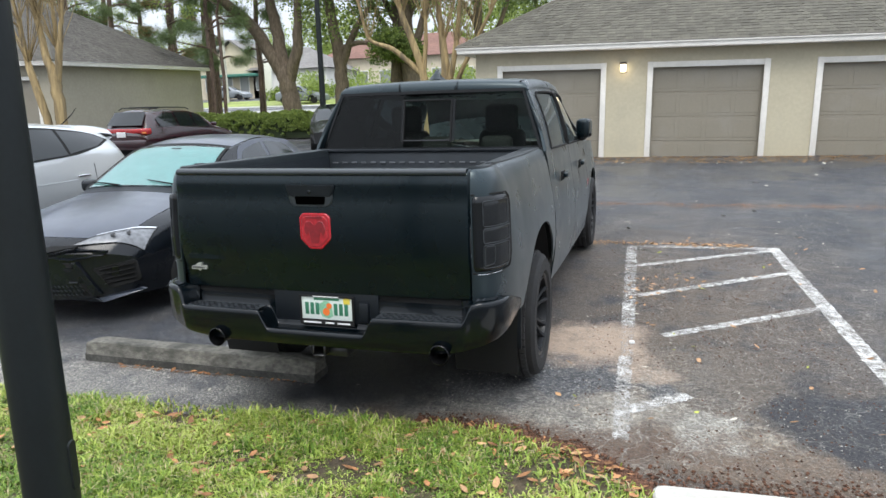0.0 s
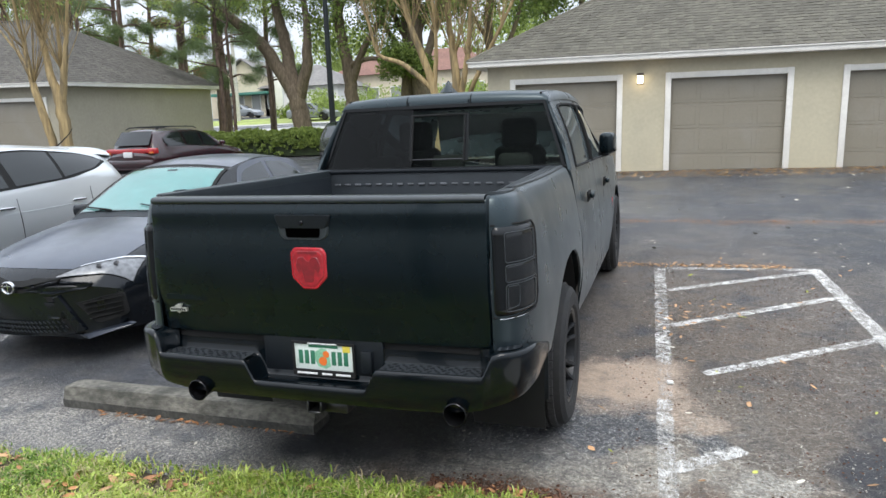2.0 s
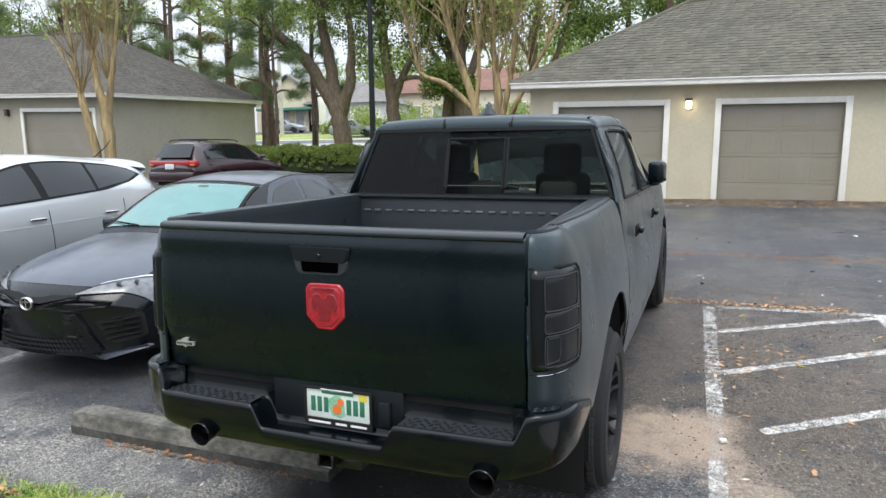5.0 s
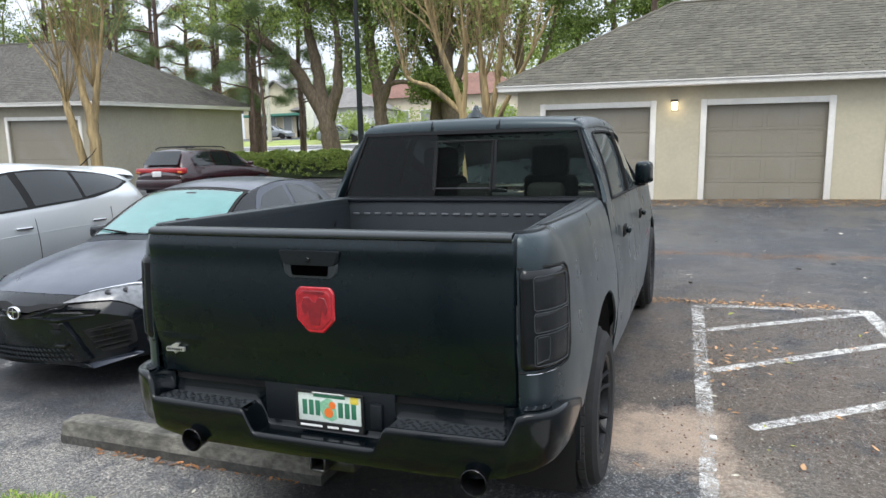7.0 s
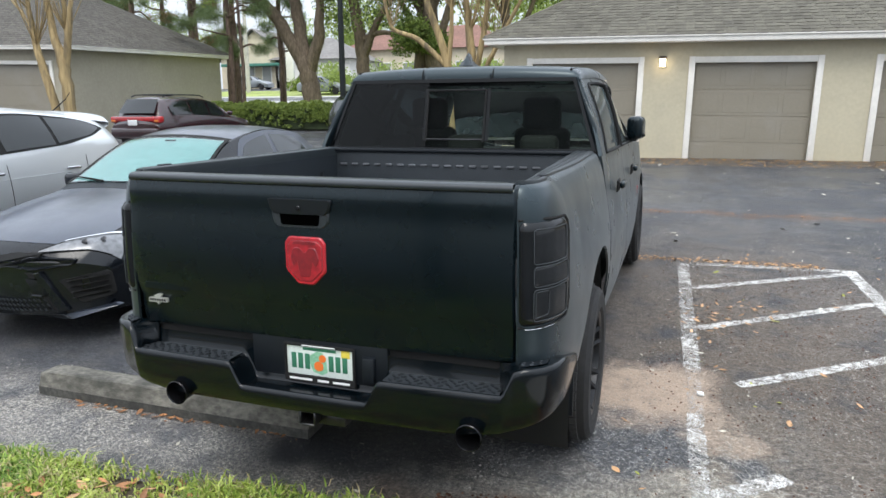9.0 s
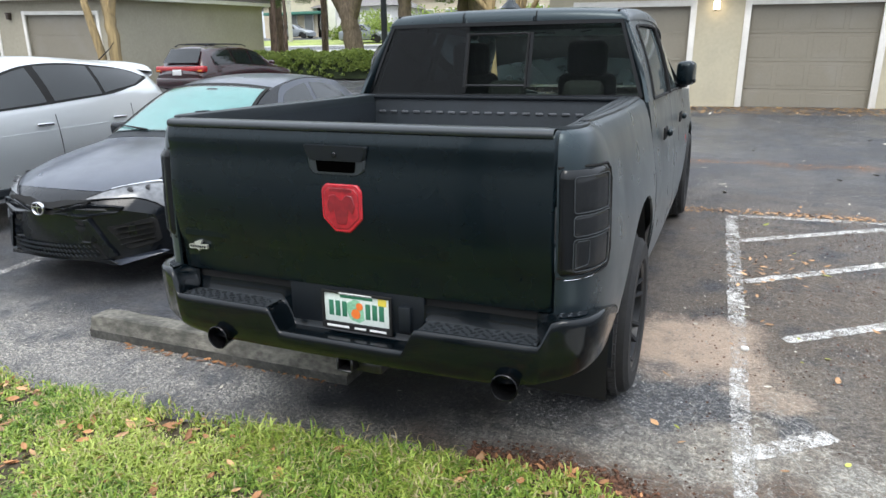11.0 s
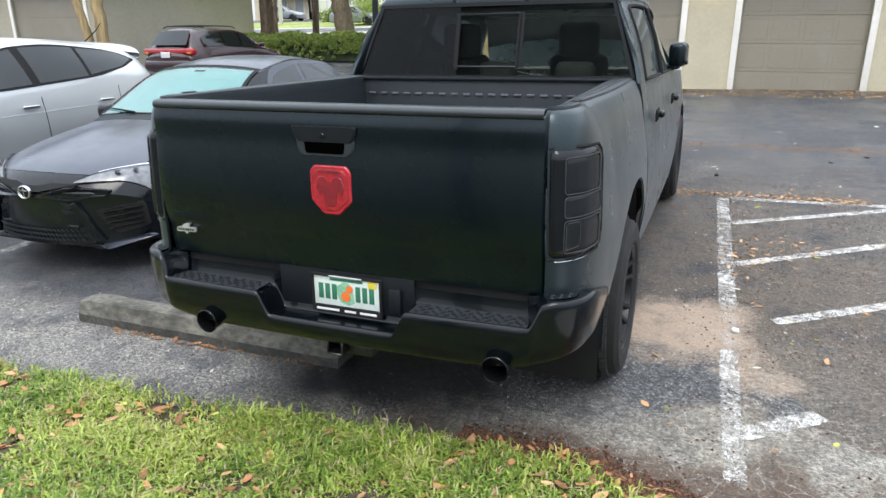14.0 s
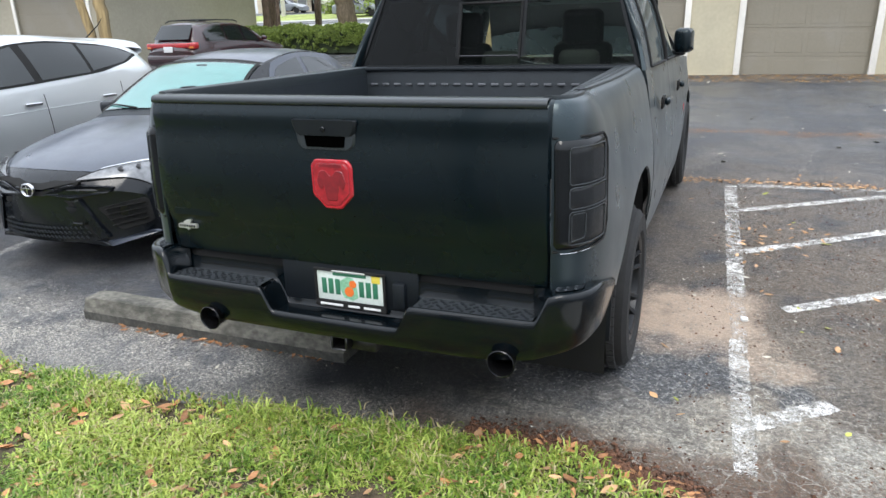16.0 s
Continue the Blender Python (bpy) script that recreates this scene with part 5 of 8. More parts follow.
for s in (-1, 1):
    def strip(name, lo0, hi0, lo1, hi1, mat, out=0.0, v0=0.0, v1=1.0, label="", n=8):
        """A pillar or pane between two leaning edges: lo at the belt, hi at the roof."""
        rows = []
        for v in np.linspace(v0, v1, 9):
            a, b = pillar_y(v, lo0, hi0), pillar_y(v, lo1, hi1)
            row = []
            for t in np.linspace(0, 1, n):
                y = a + (b - a) * t
                yc = min(max(y, 5.3), 7.6)
                p = upper(yc, v, s, out)
                p.y = y
                row.append(p)
            rows.append(row)
        return sheet(name, rows, mat, truck, label, 50, flip=(s < 0), thick=0.0 if "window" in name and "header" not in name else 0.02)

    strip("rear_pillar", 5.31, 5.5, 5.53, 5.65, M_side)
    strip("middle_pillar", 6.42, 6.44, 6.52, 6.52, M_trim)
    strip("rear_side_window", 5.51, 5.63, 6.44, 6.46, G_side, -0.008, -0.02, 0.95, "tinted rear side window")
    strip("front_side_window", 6.5, 6.5, 7.8, 7.32, G_front, -0.008, -0.02, 0.95, "tinted front side window")
    strip("front_pillar", 7.78, 7.3, 8.0, 7.5, M_truck)
    strip("window_header", 5.58, 5.62, 7.42, 7.38, M_side, 0.0, 0.9, 1.0)
    for (b0, t0), (b1, t1) in (((5.53, 5.65), (6.42, 6.44)), ((6.52, 6.52), (7.78, 7.3))):
        loop = [(0.02, b0 + (b1 - b0) * q, 0) for q in np.linspace(0, 1, 8)] + [(v, b1 + (t1 - b1) * v, 0) for v in np.linspace(0.1, 0.86, 6)] + [(0.9, t1 + (t0 - t1) * q, 0) for q in np.linspace(0.06, 0.94, 8)] + [(v, b0 + (t0 - b0) * v, 0) for v in np.linspace(0.86, 0.02, 6)]
        tube("window_seal", [upper(y, v, s, 0.004) for v, y, _ in loop], 0.009, M_gap, truck, 6)
    # rear face of the pillar, between the glass and the cab's side
    rows = []
    for v in np.linspace(0, 1, 9):
        p = upper(5.31 + 0.14 * v, v, s)
        p.y = 5.31 + 0.19 * v
        g = rear_at(s * 1.0, v)
        g.z = p.z * 0.5 + g.z * 0.5 if v < 1 else g.z
        rows.append([g.lerp(p, q) + Vector((0, -0.012 * math.sin(math.pi * q), 0)) for q in (0, 0.25, 0.5, 0.75, 1.0)])
    sheet("pillar_face", rows, M_truck, truck, "satin black rear pillar face", 60, flip=(s < 0), thick=0.01)
    # mirror
    mir = new("door_mirror")
    mir.parent = truck
    bm = bmesh.new()
    bevel_box(bm, (s * 0.995, 7.42, 1.56), (0.135, 0.2, 0.195), 0.045, 4, Matrix.Rotation(radians(s * -8), 4, "Z"))
    part("mirror_shell", bm, M_truck, mir, "folded satin black mirror shell")
    box("turn_lamp", (s * 1.066, 7.36, 1.5), (0.02, 0.1, 0.03), M_smoke2, mir, 0.006)
    box("mirror_arm", (s * 0.95, 7.5, 1.465), (0.12, 0.1, 0.05), M_trim, mir, 0.02)
# roof: domed skin with a rounded rear edge
rows = []
for y, dz in [(5.437, -0.088), (5.434, -0.06), (5.438, -0.035), (5.45, -0.014), (5.478, -0.003), (5.53, 0.0), (5.7, 0), (6.0, 0), (6.3, 0), (6.6, 0), (6.9, 0), (7.2, 0), (7.55, -0.01)]:
    w, z = _roof_w(y), _roof_z(y)
    row = [(-w - 0.014, y, z - 0.09), (-w - 0.004, y, z - 0.055 + dz * 0.3), (-w + 0.03, y, z - 0.026 + dz * 0.75)]
    row += [(a * (w - 0.07), y, z - 0.02 * abs(a) ** 2.5 + dz) for a in np.linspace(-1, 1, 13)]
    row += [(w - 0.03, y, z - 0.026 + dz * 0.75), (w + 0.004, y, z - 0.055 + dz * 0.3), (w + 0.014, y, z - 0.09)]
    k = max(0.0, 1 - (y - 5.43) / 0.25)
    rows.append([(p[0], p[1] + 0.05 * k * min(1.0, abs(p[0]) / w) ** 3, p[2]) for p in row])
sheet("roof", rows, M_side, truck, "satin black cab roof", 40, thick=0.015, flip=False)
for s in (-1, 1):
    tube("roof_ditch", [(s * (_roof_w(y) - 0.05), y, _roof_z(y) - 0.03) for y in np.linspace(5.5, 7.4, 12)], 0.008, M_gap, truck, 6)
def brake_at(a, b, d):
    return Vector((a, 5.431 - d + 0.9 * max(0, b + 0.004), 1.945 + b))


prism("brake_lamp", rounded([(-0.215, -0.04), (-0.228, 0.016), (0.228, 0.016), (0.215, -0.04)], 0.02), lambda a, b, d: brake_at(a, b, d + 0.003), 0.02, M_truck, truck, "smoked high brake lamp", rim=0.004)
prism("brake_lamp_gap", rounded([(-0.221, -0.044), (-0.234, 0.02), (0.234, 0.02), (0.221, -0.044)], 0.02), brake_at, 0.012, M_gap, truck)
for _a in (-0.234, 0.234):
    tube("roof_seam", [(_a, 5.434, 1.895), (_a, 5.4285, 1.93), (_a, 5.431, 1.953), (_a, 5.444, 1.972), (_a, 5.475, 1.985), (_a, 5.53, 1.993)], 0.003, M_gap, truck, 6)
# shark-fin aerial
bm = bmesh.new()
fin = [(0.0, 5.6, 2.01, 0.06), (0.0, 5.63, 2.055, 0.05), (0.0, 5.655, 2.088, 0.036), (0.0, 5.68, 2.1, 0.022), (0.0, 5.74, 2.09, 0.02), (0.0, 5.85, 2.01, 0.045)]
sheet("aerial_fin", [[(f[3], f[1], 2.01), (f[3] * 0.7, f[1], (f[2] + 2.01) / 2), (0, f[1], f[2]), (-f[3] * 0.7, f[1], (f[2] + 2.01) / 2), (-f[3], f[1], 2.01)] for f in fin], M_truck, truck, "shark-fin roof aerial", 60)
bm.free()


def pane(name, a0, a1, v0, v1, mat, out, label="", thick=0.0):
    return sheet(name, [[rear_at(a, v, out) for a in np.linspace(a0, a1, 8)] for v in np.linspace(v0, v1, 5)], mat, truck, label, 60, thick=thick)


pane("rear_pane", -1.0, -0.225, 0.0, 1.0, G_dark, 0.0, "dark tinted fixed rear pane")
pane("rear_pane", 0.255, 1.0, 0.0, 1.0, G_mid, 0.0, "tinted fixed rear pane")
pane("sliding_pane", -0.225, 0.255, 0.0, 1.0, G_mid, -0.012, "tinted sliding rear pane")
M_frit = material("black_glass_border", (0.002, 0.0025, 0.003), 0.12, spec=0.22)
for a0, a1, v0, v1 in ((-1, 1, 0.95, 1.0), (-1, 1, 0.0, 0.04), (-1, -0.975, 0.04, 0.95), (0.975, 1, 0.04, 0.95), (-0.25, -0.215, 0.14, 0.86), (0.245, 0.28, 0.14, 0.86)):
    pane("glass_border", a0, a1, v0, v1, M_frit, 0.007, thick=0.004)
for (a0, v0), (a1, v1) in (((-0.22, 0.12), (-0.22, 0.84)), ((-0.22, 0.84), (0.245, 0.84)), ((0.245, 0.84), (0.245, 0.12))):
    tube("slider_frame", [rear_at(a0 + (a1 - a0) * t, v0 + (v1 - v0) * t, 0.014) for t in (0, 0.5, 1)], 0.0075, M_gap, truck, 6)
tube("slider_sill", [rear_at(-0.22 + 0.46 * t, 0.155, 0.014) for t in (0, 0.5, 1)], 0.006, M_steel, truck, 6)
tube("glass_seal", [rear_at(a, 0.0, 0.008) for a in np.linspace(-1, 1, 9)], 0.008, M_gap, truck, 6)
# back panel, windscreen, interior, bonnet
box("cab_back", (0, 5.33, 1.12), (1.8, 0.03, 0.7), M_trim, truck, 0.01)
sheet("windscreen", [[(a * (0.68 + 0.13 * (1 - v)), 8.0 - 0.5 * v - 0.08 * abs(a) ** 2, 1.42 + 0.46 * v) for a in np.linspace(-1, 1, 9)] for v in np.linspace(0, 1, 5)], G_clear, truck, "clear windscreen", 60, flip=True)
box("dashboard", (0, 7.55, 1.22), (1.7, 0.5, 0.3), M_seat, truck, 0.08, 3)
box("cab_floor", (0, 6.5, 0.62), (1.85, 2.4, 0.08), M_seat, truck, 0.02)
box("headliner", (0, 6.25, 1.93), (1.42, 1.5, 0.02), M_seat, truck, 0.01)
for sx, yy in ((-0.6, 6.6), (0.33, 6.6)):
    box("seat_back", (sx, yy, 1.28), (0.44, 0.16, 0.62), M_seat, truck, 0.07, 3)
    box("headrest", (sx, yy - 0.02, 1.69), (0.3, 0.13, 0.26), M_seat, truck, 0.055, 3)
box("rear_seat_back", (0, 5.62, 1.2), (1.5, 0.16, 0.52), M_seat, truck, 0.06, 3)
for sx in (-0.5, 0.0, 0.5):
    box("headrest", (sx, 5.62, 1.5), (0.25, 0.1, 0.13), M_seat, truck, 0.045, 3)
rows = []
for y in np.linspace(7.72, 9.25, 10):
    z = curve([(7.72, 1.43), (8.2, 1.45), (8.8, 1.41), (9.1, 1.36), (9.25, 1.28)])(y)
    w = _w_side(y) - 0.075
    rows.append([(a * w, y, z - (z - _belt(y)) * abs(a) ** 4) for a in np.linspace(-1, 1, 13)])
sheet("bonnet", rows, M_truck, truck, "satin black bonnet", 40)
box("grille", (0, 9.22, 1.02), (1.55, 0.1, 0.5), M_trim, truck, 0.05, 3)
box("front_bumper", (0, 9.25, 0.66), (1.86, 0.2, 0.26), M_truck, truck, 0.07, 3)
for s in (-1, 1):
    # dark liners inside the wheel arches
    for wy, wz in ((RW_Y, RW_Z), (FW_Y, FW_Z)):
        lathe_rows = [[(s * xx, wy + 0.64 * math.cos(t), wz + 0.64 * math.sin(t)) for xx in (0.6, 0.8, 0.975)] for t in np.linspace(-0.3, math.pi + 0.3, 20)]
        sheet("arch_liner", lathe_rows, M_gap, truck)
    wheel(truck, s * 0.885, RW_Y, ground_z(RW_Y) + 0.425, 0.415, 0.29, s, 0.27, M_rim)
    wheel(truck, s * 0.885, FW_Y, ground_z(FW_Y) + 0.42, 0.415, 0.29, s, 0.27, M_rim)



# ---- parked cars ----
class CarBody:
    """A car body over smooth curves along its length (0 at the nose). Local frame: x across, y from the nose to the tail, z up."""

    def __init__(self, length, top, edge_w, edge_z, belt_w, belt_z, max_w, max_z, sill_w, sill_z, arches, arch_r, bow):
        self.L = length
        self.top, self.ew, self.ez, self.bw, self.bz = curve(top), curve(edge_w), curve(edge_z), curve(belt_w), curve(belt_z)
        self.mw, self.mz, self.sw, self.sz = curve(max_w), max_z, curve(sill_w), curve(sill_z)
        self.arches, self.arch_r, self.bow = arches, arch_r, curve(bow)
        self.W = max(w for _, w in max_w)

    def place(self, x, y, z):
        return Vector((x, y + self.bow(y) * (abs(x) / self.W) ** 2.4, z))

    def low(self, y):
        z = self.sz(y)
        for yc, zc in self.arches:
            d = abs(y - yc)
            if d < self.arch_r:
                z = max(z, zc + math.sqrt(self.arch_r ** 2 - d * d))
        return z

    def side_x(self, y, z):
        zs, zm, zb = self.sz(y), self.mz, self.bz(y)
        if z <= zm:
            t = max(0.0, (z - zs) / max(1e-4, zm - zs))
            return self.sw(y) + (self.mw(y) - self.sw(y)) * math.sin(t * math.pi / 2)
        t = min(1.0, (z - zm) / max(1e-4, zb - zm))
        return self.mw(y) + (self.bw(y) - self.mw(y)) * t ** 1.6

    def half(self, y, s):
        out = []
        lo, zb = self.low(y), self.bz(y)
        for v in np.linspace(0, 1, 14):
            z = lo + (zb - lo) * v
            out.append(self.place(s * self.side_x(y, z), y, z))
        for v in np.linspace(0, 1, 8)[1:]:
            out.append(self.upper(y, v, s))
        for t in np.linspace(0, 1, 9)[1:]:
            out.append(self.roof(y, s * (1 - t)))
        return out

    def upper(self, y, v, s, out=0.0):
        bw, bz, ew, ez = self.bw(y), self.bz(y), self.ew(y), self.ez(y)
        p = self.place(s * (bw + (ew - bw) * v + 0.018 * math.sin(math.pi * v) * min(1, (ez - bz) / 0.2)), y, bz + (ez - bz) * v)
        p.x += s * out
        return p

    def roof(self, y, a, out=0.0):
        """a from -1 to 1 across the top."""
        ew, ez, zt = self.ew(y), self.ez(y), self.top(y)
        p = self.place(a * ew, y, ez + (zt - ez) * (1 - abs(a) ** 2.2))
        p.z += out
        return p

    def build(self, parent, mat, label, top_mat=None, n=90):
        ys = sorted(set([round(y, 4) for y in np.linspace(0, self.L, n)] + [round(yc + self.arch_r * q, 4) for yc, _ in self.arches for q in (-0.999, -0.97, -0.9, -0.8, 0.8, 0.9, 0.97, 0.999)]))
        rows = []
        for y in ys:
            l, r = self.half(y, -1), self.half(y, 1)
            rows.append(l + r[::-1][1:])
        body = sheet("body", rows, mat, parent, label, 42, flip=True)
        # closing faces at nose and tail
        for y, fl in ((0.0, False), (self.L, True)):
            h = self.half(y, 1)
            k = [q for q in h]
            rws = [[(p.x * a, y + self.bow(y) * (abs(p.x * a) / self.W) ** 2.4, p.z) for a in np.linspace(-1, 1, 13)] for p in k]
            sheet("end_panel", rws, mat, parent, flip=fl)
        box("underbody", (0, self.L / 2, 0.3), (self.W * 1.55, self.L * 0.9, 0.2), M_gap, parent, 0.02)
        return body

    def side_pane(self, name, parent, s, y0, y1, bot, top, mat, out=0.006, label="", n=14):
        """A pane on the upper side; bot and top: keys of (y, v)."""
        b, t = curve(bot), curve(top)
        return sheet(name, [[self.upper(y, b(y) + (t(y) - b(y)) * v, s, out) for v in np.linspace(0, 1, 6)] for y in np.linspace(y0, y1, n)], mat, parent, label, 50, flip=(s < 0))

    def top_pane(self, name, parent, a0, a1, y0, y1, mat, out=0.006, label="", lean=0.0, n=12):
        """A pane on the top between two stations, its ends bowed by lean."""
        return sheet(name, [[self.roof(y0 + (y1 - y0) * v + lean * abs(a) ** 2, a, out) for a in np.linspace(a0, a1, 11)] for v in np.linspace(0, 1, n)], mat, parent, label, 50)

    def side_line(self, name, parent, s, pts, r, mat):
        return tube(name, [self.place(s * (self.side_x(y, z) + 0.002), y, z) for y, z in pts], r, mat, parent, 6)


def front_patch(car, name, outline, mat, parent, out=0.01, depth=0.02, label="", y0=0.0, rim=0.004):
    """A plate on the nose: outline in x and z."""
    return prism(name, outline, lambda a, b, d: Vector((a, y0 + car.bow(0) * (abs(a) / car.W) ** 2.4 - out - d, b)), depth, mat, parent, label, rim, 40)


# the black sedan, nose towards the camera
SX, SY = -4.9, 4.78
sedan = empty("sedan", SX, SY, ground_z(6.2) - 0.01, "black sedan with a teal sunshade behind the windscreen", "car", "parked cars")
sed = CarBody(4.62,
              [(0, 0.6), (0.05, 0.68), (0.15, 0.755), (0.5, 0.86), (0.9, 0.94), (1.2, 0.985), (1.32, 1.02), (1.7, 1.2), (2.12, 1.405), (2.4, 1.475), (2.8, 1.5), (3.2, 1.485), (3.5, 1.43), (3.9, 1.24), (4.15, 1.12), (4.5, 1.07), (4.62, 0.98)],
              [(0, 0.62), (0.15, 0.7), (0.6, 0.72), (1.2, 0.72), (1.4, 0.71), (2.12, 0.6), (2.8, 0.58), (3.4, 0.57), (3.9, 0.62), (4.2, 0.68), (4.62, 0.6)],
              [(0, 0.58), (0.05, 0.65), (0.15, 0.715), (0.5, 0.815), (0.9, 0.885), (1.2, 0.93), (1.4, 1.02), (2.12, 1.365), (2.8, 1.455), (3.4, 1.415), (3.9, 1.19), (4.2, 1.06), (4.62, 0.93)],
              [(0, 0.7), (0.2, 0.8), (0.8, 0.845), (1.4, 0.84), (2.4, 0.835), (3.6, 0.83), (4.2, 0.8), (4.62, 0.66)],
              [(0, 0.56), (0.06, 0.62), (0.3, 0.72), (0.8, 0.82), (1.3, 0.88), (2.4, 0.92), (3.6, 0.95), (4.2, 0.96), (4.62, 0.9)],
              [(0, 0.78), (0.2, 0.86), (0.7, 0.888), (3.8, 0.888), (4.3, 0.85), (4.62, 0.72)], 0.55,
              [(0, 0.72), (0.3, 0.82), (0.8, 0.84), (3.8, 0.84), (4.62, 0.7)], [(0, 0.2), (0.5, 0.19), (0.9, 0.17), (3.8, 0.18), (4.62, 0.26)],
              [(0.94, 0.31), (3.64, 0.31)], 0.345, [(0, 0.42), (0.4, 0.3), (1.0, 0.16), (1.6, 0.12), (2.2, 0.1), (3.0, 0.0), (4.62, -0.18)])
sed.build(sedan, M_black_car, "gloss black sedan body")
for s in (-1, 1):
    # dull window frames and pillars, in the same sky-lightened paint
    sed.side_pane("window_frame", sedan, s, 1.75, 3.85, [(1.75, 0.02), (3.85, 0.02)], [(1.75, 0.2), (2.0, 0.6), (2.3, 0.99), (3.2, 1.0), (3.85, 1.0)], M_dusty_sky, 0.003, "dull black window frame and pillars", 30)


def nose_skin(y, x, out=0.0):
    """A place on the sedan's upper skin at the station y, x across, raised by out."""
    h = sorted((abs(p.x), p.z) for p in sed.half(y, 1)[11:])
    z = float(np.interp(abs(x), [q[0] for q in h], [q[1] for q in h]))
    p = sed.place(x, y, z)
    return Vector((p.x, p.y - 0.5 * out, p.z + 0.86 * out))


# dusty hood and roof skins over the body, sky sheen in their colour
sed.top_pane("hood", sedan, -0.97, 0.97, 0.1, 1.22, M_dusty_sky, 0.004, "dull dusty black hood with sky sheen in its colour", n=18)
sed.top_pane("roof_skin", sedan, -0.98, 0.98, 2.16, 3.3, M_dusty_sky, 0.004, "dull dusty black roof with sky light in its colour", n=14)
sed.top_pane("cowl", sedan, -0.97, 0.97, 1.225, 1.34, M_trim, 0.005)
sed.top_pane("sunshade", sedan, -0.93, 0.93, 1.36, 2.08, M_shade, 0.006, "teal reflective sunshade behind the glass")
sed.top_pane("windscreen", sedan, -0.95, 0.95, 1.33, 2.12, G_clear, 0.014, "clear windscreen")
for a0, a1 in ((-1.0, -0.94), (0.94, 1.0)):
    sed.top_pane("windscreen_edge", sedan, a0, a1, 1.32, 2.14, M_gap, 0.016)
sed.top_pane("windscreen_edge", sedan, -0.95, 0.95, 2.085, 2.14, M_gap, 0.0165)
box("mirror_sensor", (0.0, 2.06, 1.365), (0.13, 0.1, 0.03), M_gap, sedan, 0.012)
for s in (-1, 1):
    sed.side_pane("side_window", sedan, s, 1.85, 2.72, [(1.85, 0.06), (2.72, 0.06)], [(1.85, 0.12), (2.1, 0.6), (2.3, 0.86), (2.72, 0.92)], M_sedwin, label="dark front side window")
    sed.side_pane("side_window", sedan, s, 2.8, 3.62, [(2.8, 0.06), (3.62, 0.1)], [(2.8, 0.92), (3.2, 0.9), (3.45, 0.7), (3.62, 0.2)], M_sedwin, label="dark rear side window")
    tube("window_moulding", [sed.upper(y, 0.04, s, 0.007) for y in np.linspace(1.8, 3.7, 16)], 0.008, M_gap, sedan, 6)
    sed.side_line("door_gap", sedan, s, [(1.55, z) for z in np.linspace(0.3, 0.86, 8)], 0.004, M_gap)
    sed.side_line("door_gap", sedan, s, [(2.74, z) for z in np.linspace(0.3, 0.9, 8)], 0.004, M_gap)
    sm = new("door_mirror")
    sm.parent = sedan
    box("mirror_shell", (s * 1.0, 1.78, 0.985), (0.2, 0.12, 0.14), M_black_car, sm, 0.05, 4)
    box("mirror_arm", (s * 0.88, 1.76, 0.93), (0.12, 0.06, 0.03), M_trim, sm, 0.01)
    # wipers
    tube("wiper", [sed.roof(1.33, s * 0.55 + 0.25, 0.02), sed.roof(1.36, s * 0.55 - 0.05, 0.03), sed.roof(1.42, s * 0.55 - 0.45, 0.028)], [0.012, 0.009, 0.006], M_gap, sedan, 6)
    # headlamp: a wedge swept back along the corner
    def lamp_at(u, v, s=s, out=0.012):
        x = 0.36 + 0.45 * u
        y0 = 0.035 + 0.04 * u
        y1 = 0.045 + 0.3 * u ** 1.15
        return nose_skin(y0 + (y1 - y0) * v, s * x, out)

    hl = sheet("headlamp", [[lamp_at(u, v) for v in np.linspace(0, 1, 9)] for u in np.linspace(0, 1, 16)], M_headlamp, sedan, "clear wedge headlamp", 60, flip=(s > 0), thick=0.01)
    tube("lamp_edge", [lamp_at(u, 0.0) for u in np.linspace(0, 1, 12)] + [lamp_at(1.0, v) for v in (0.3, 0.7, 1.0)] + [lamp_at(u, 1.0) for u in np.linspace(0.95, 0, 12)], 0.0035, M_gap, hl, 6)
    sheet("lamp_band", [[lamp_at(u, v, out=0.0235) for v in (0.86, 0.92, 0.97)] for u in np.linspace(0.3, 1, 14)], M_chrome, hl, "bright upper lamp strip", 60, flip=(s > 0))
    for u in (0.55, 0.75):
        _c = lamp_at(u, 0.45, out=0.023)
        lathe("lamp_projector", [(0.0, 0.004), (0.014, 0.006), (0.02, 0.004), (0.026, 0.0)], lambda a, b, h, c=_c: c + Vector((a, 0.5 * b - 0.5 * h, 0.6 * b + 0.8 * h)), M_steel, hl, 16)
    # side intake with bright-edged slats and a lower lip
    front_patch(sed, "side_intake", rounded([(s * 0.5, 0.46), (s * 0.78, 0.52), (s * 0.8, 0.33), (s * 0.62, 0.28)], 0.03), M_gap, sedan, 0.012, 0.02)
    for k in range(4):
        front_patch(sed, "intake_slat", [(s * (0.555 + 0.01 * k), 0.455 - 0.042 * k), (s * 0.775, 0.485 - 0.04 * k), (s * 0.775, 0.48 - 0.04 * k), (s * (0.555 + 0.01 * k), 0.45 - 0.042 * k)], M_steel, sedan, 0.03, 0.02, rim=0)
    front_patch(sed, "lip", rounded([(s * 0.5, 0.2), (s * 0.8, 0.265), (s * 0.83, 0.245), (s * 0.56, 0.165)], 0.01), M_dusty_sky, sedan, 0.025, 0.03)
    front_patch(sed, "bumper_wing", rounded([(s * 0.1, 0.565), (s * 0.33, 0.64), (s * 0.62, 0.615), (s * 0.6, 0.575), (s * 0.36, 0.54)], 0.02), M_black_car, sedan, 0.022, 0.03)
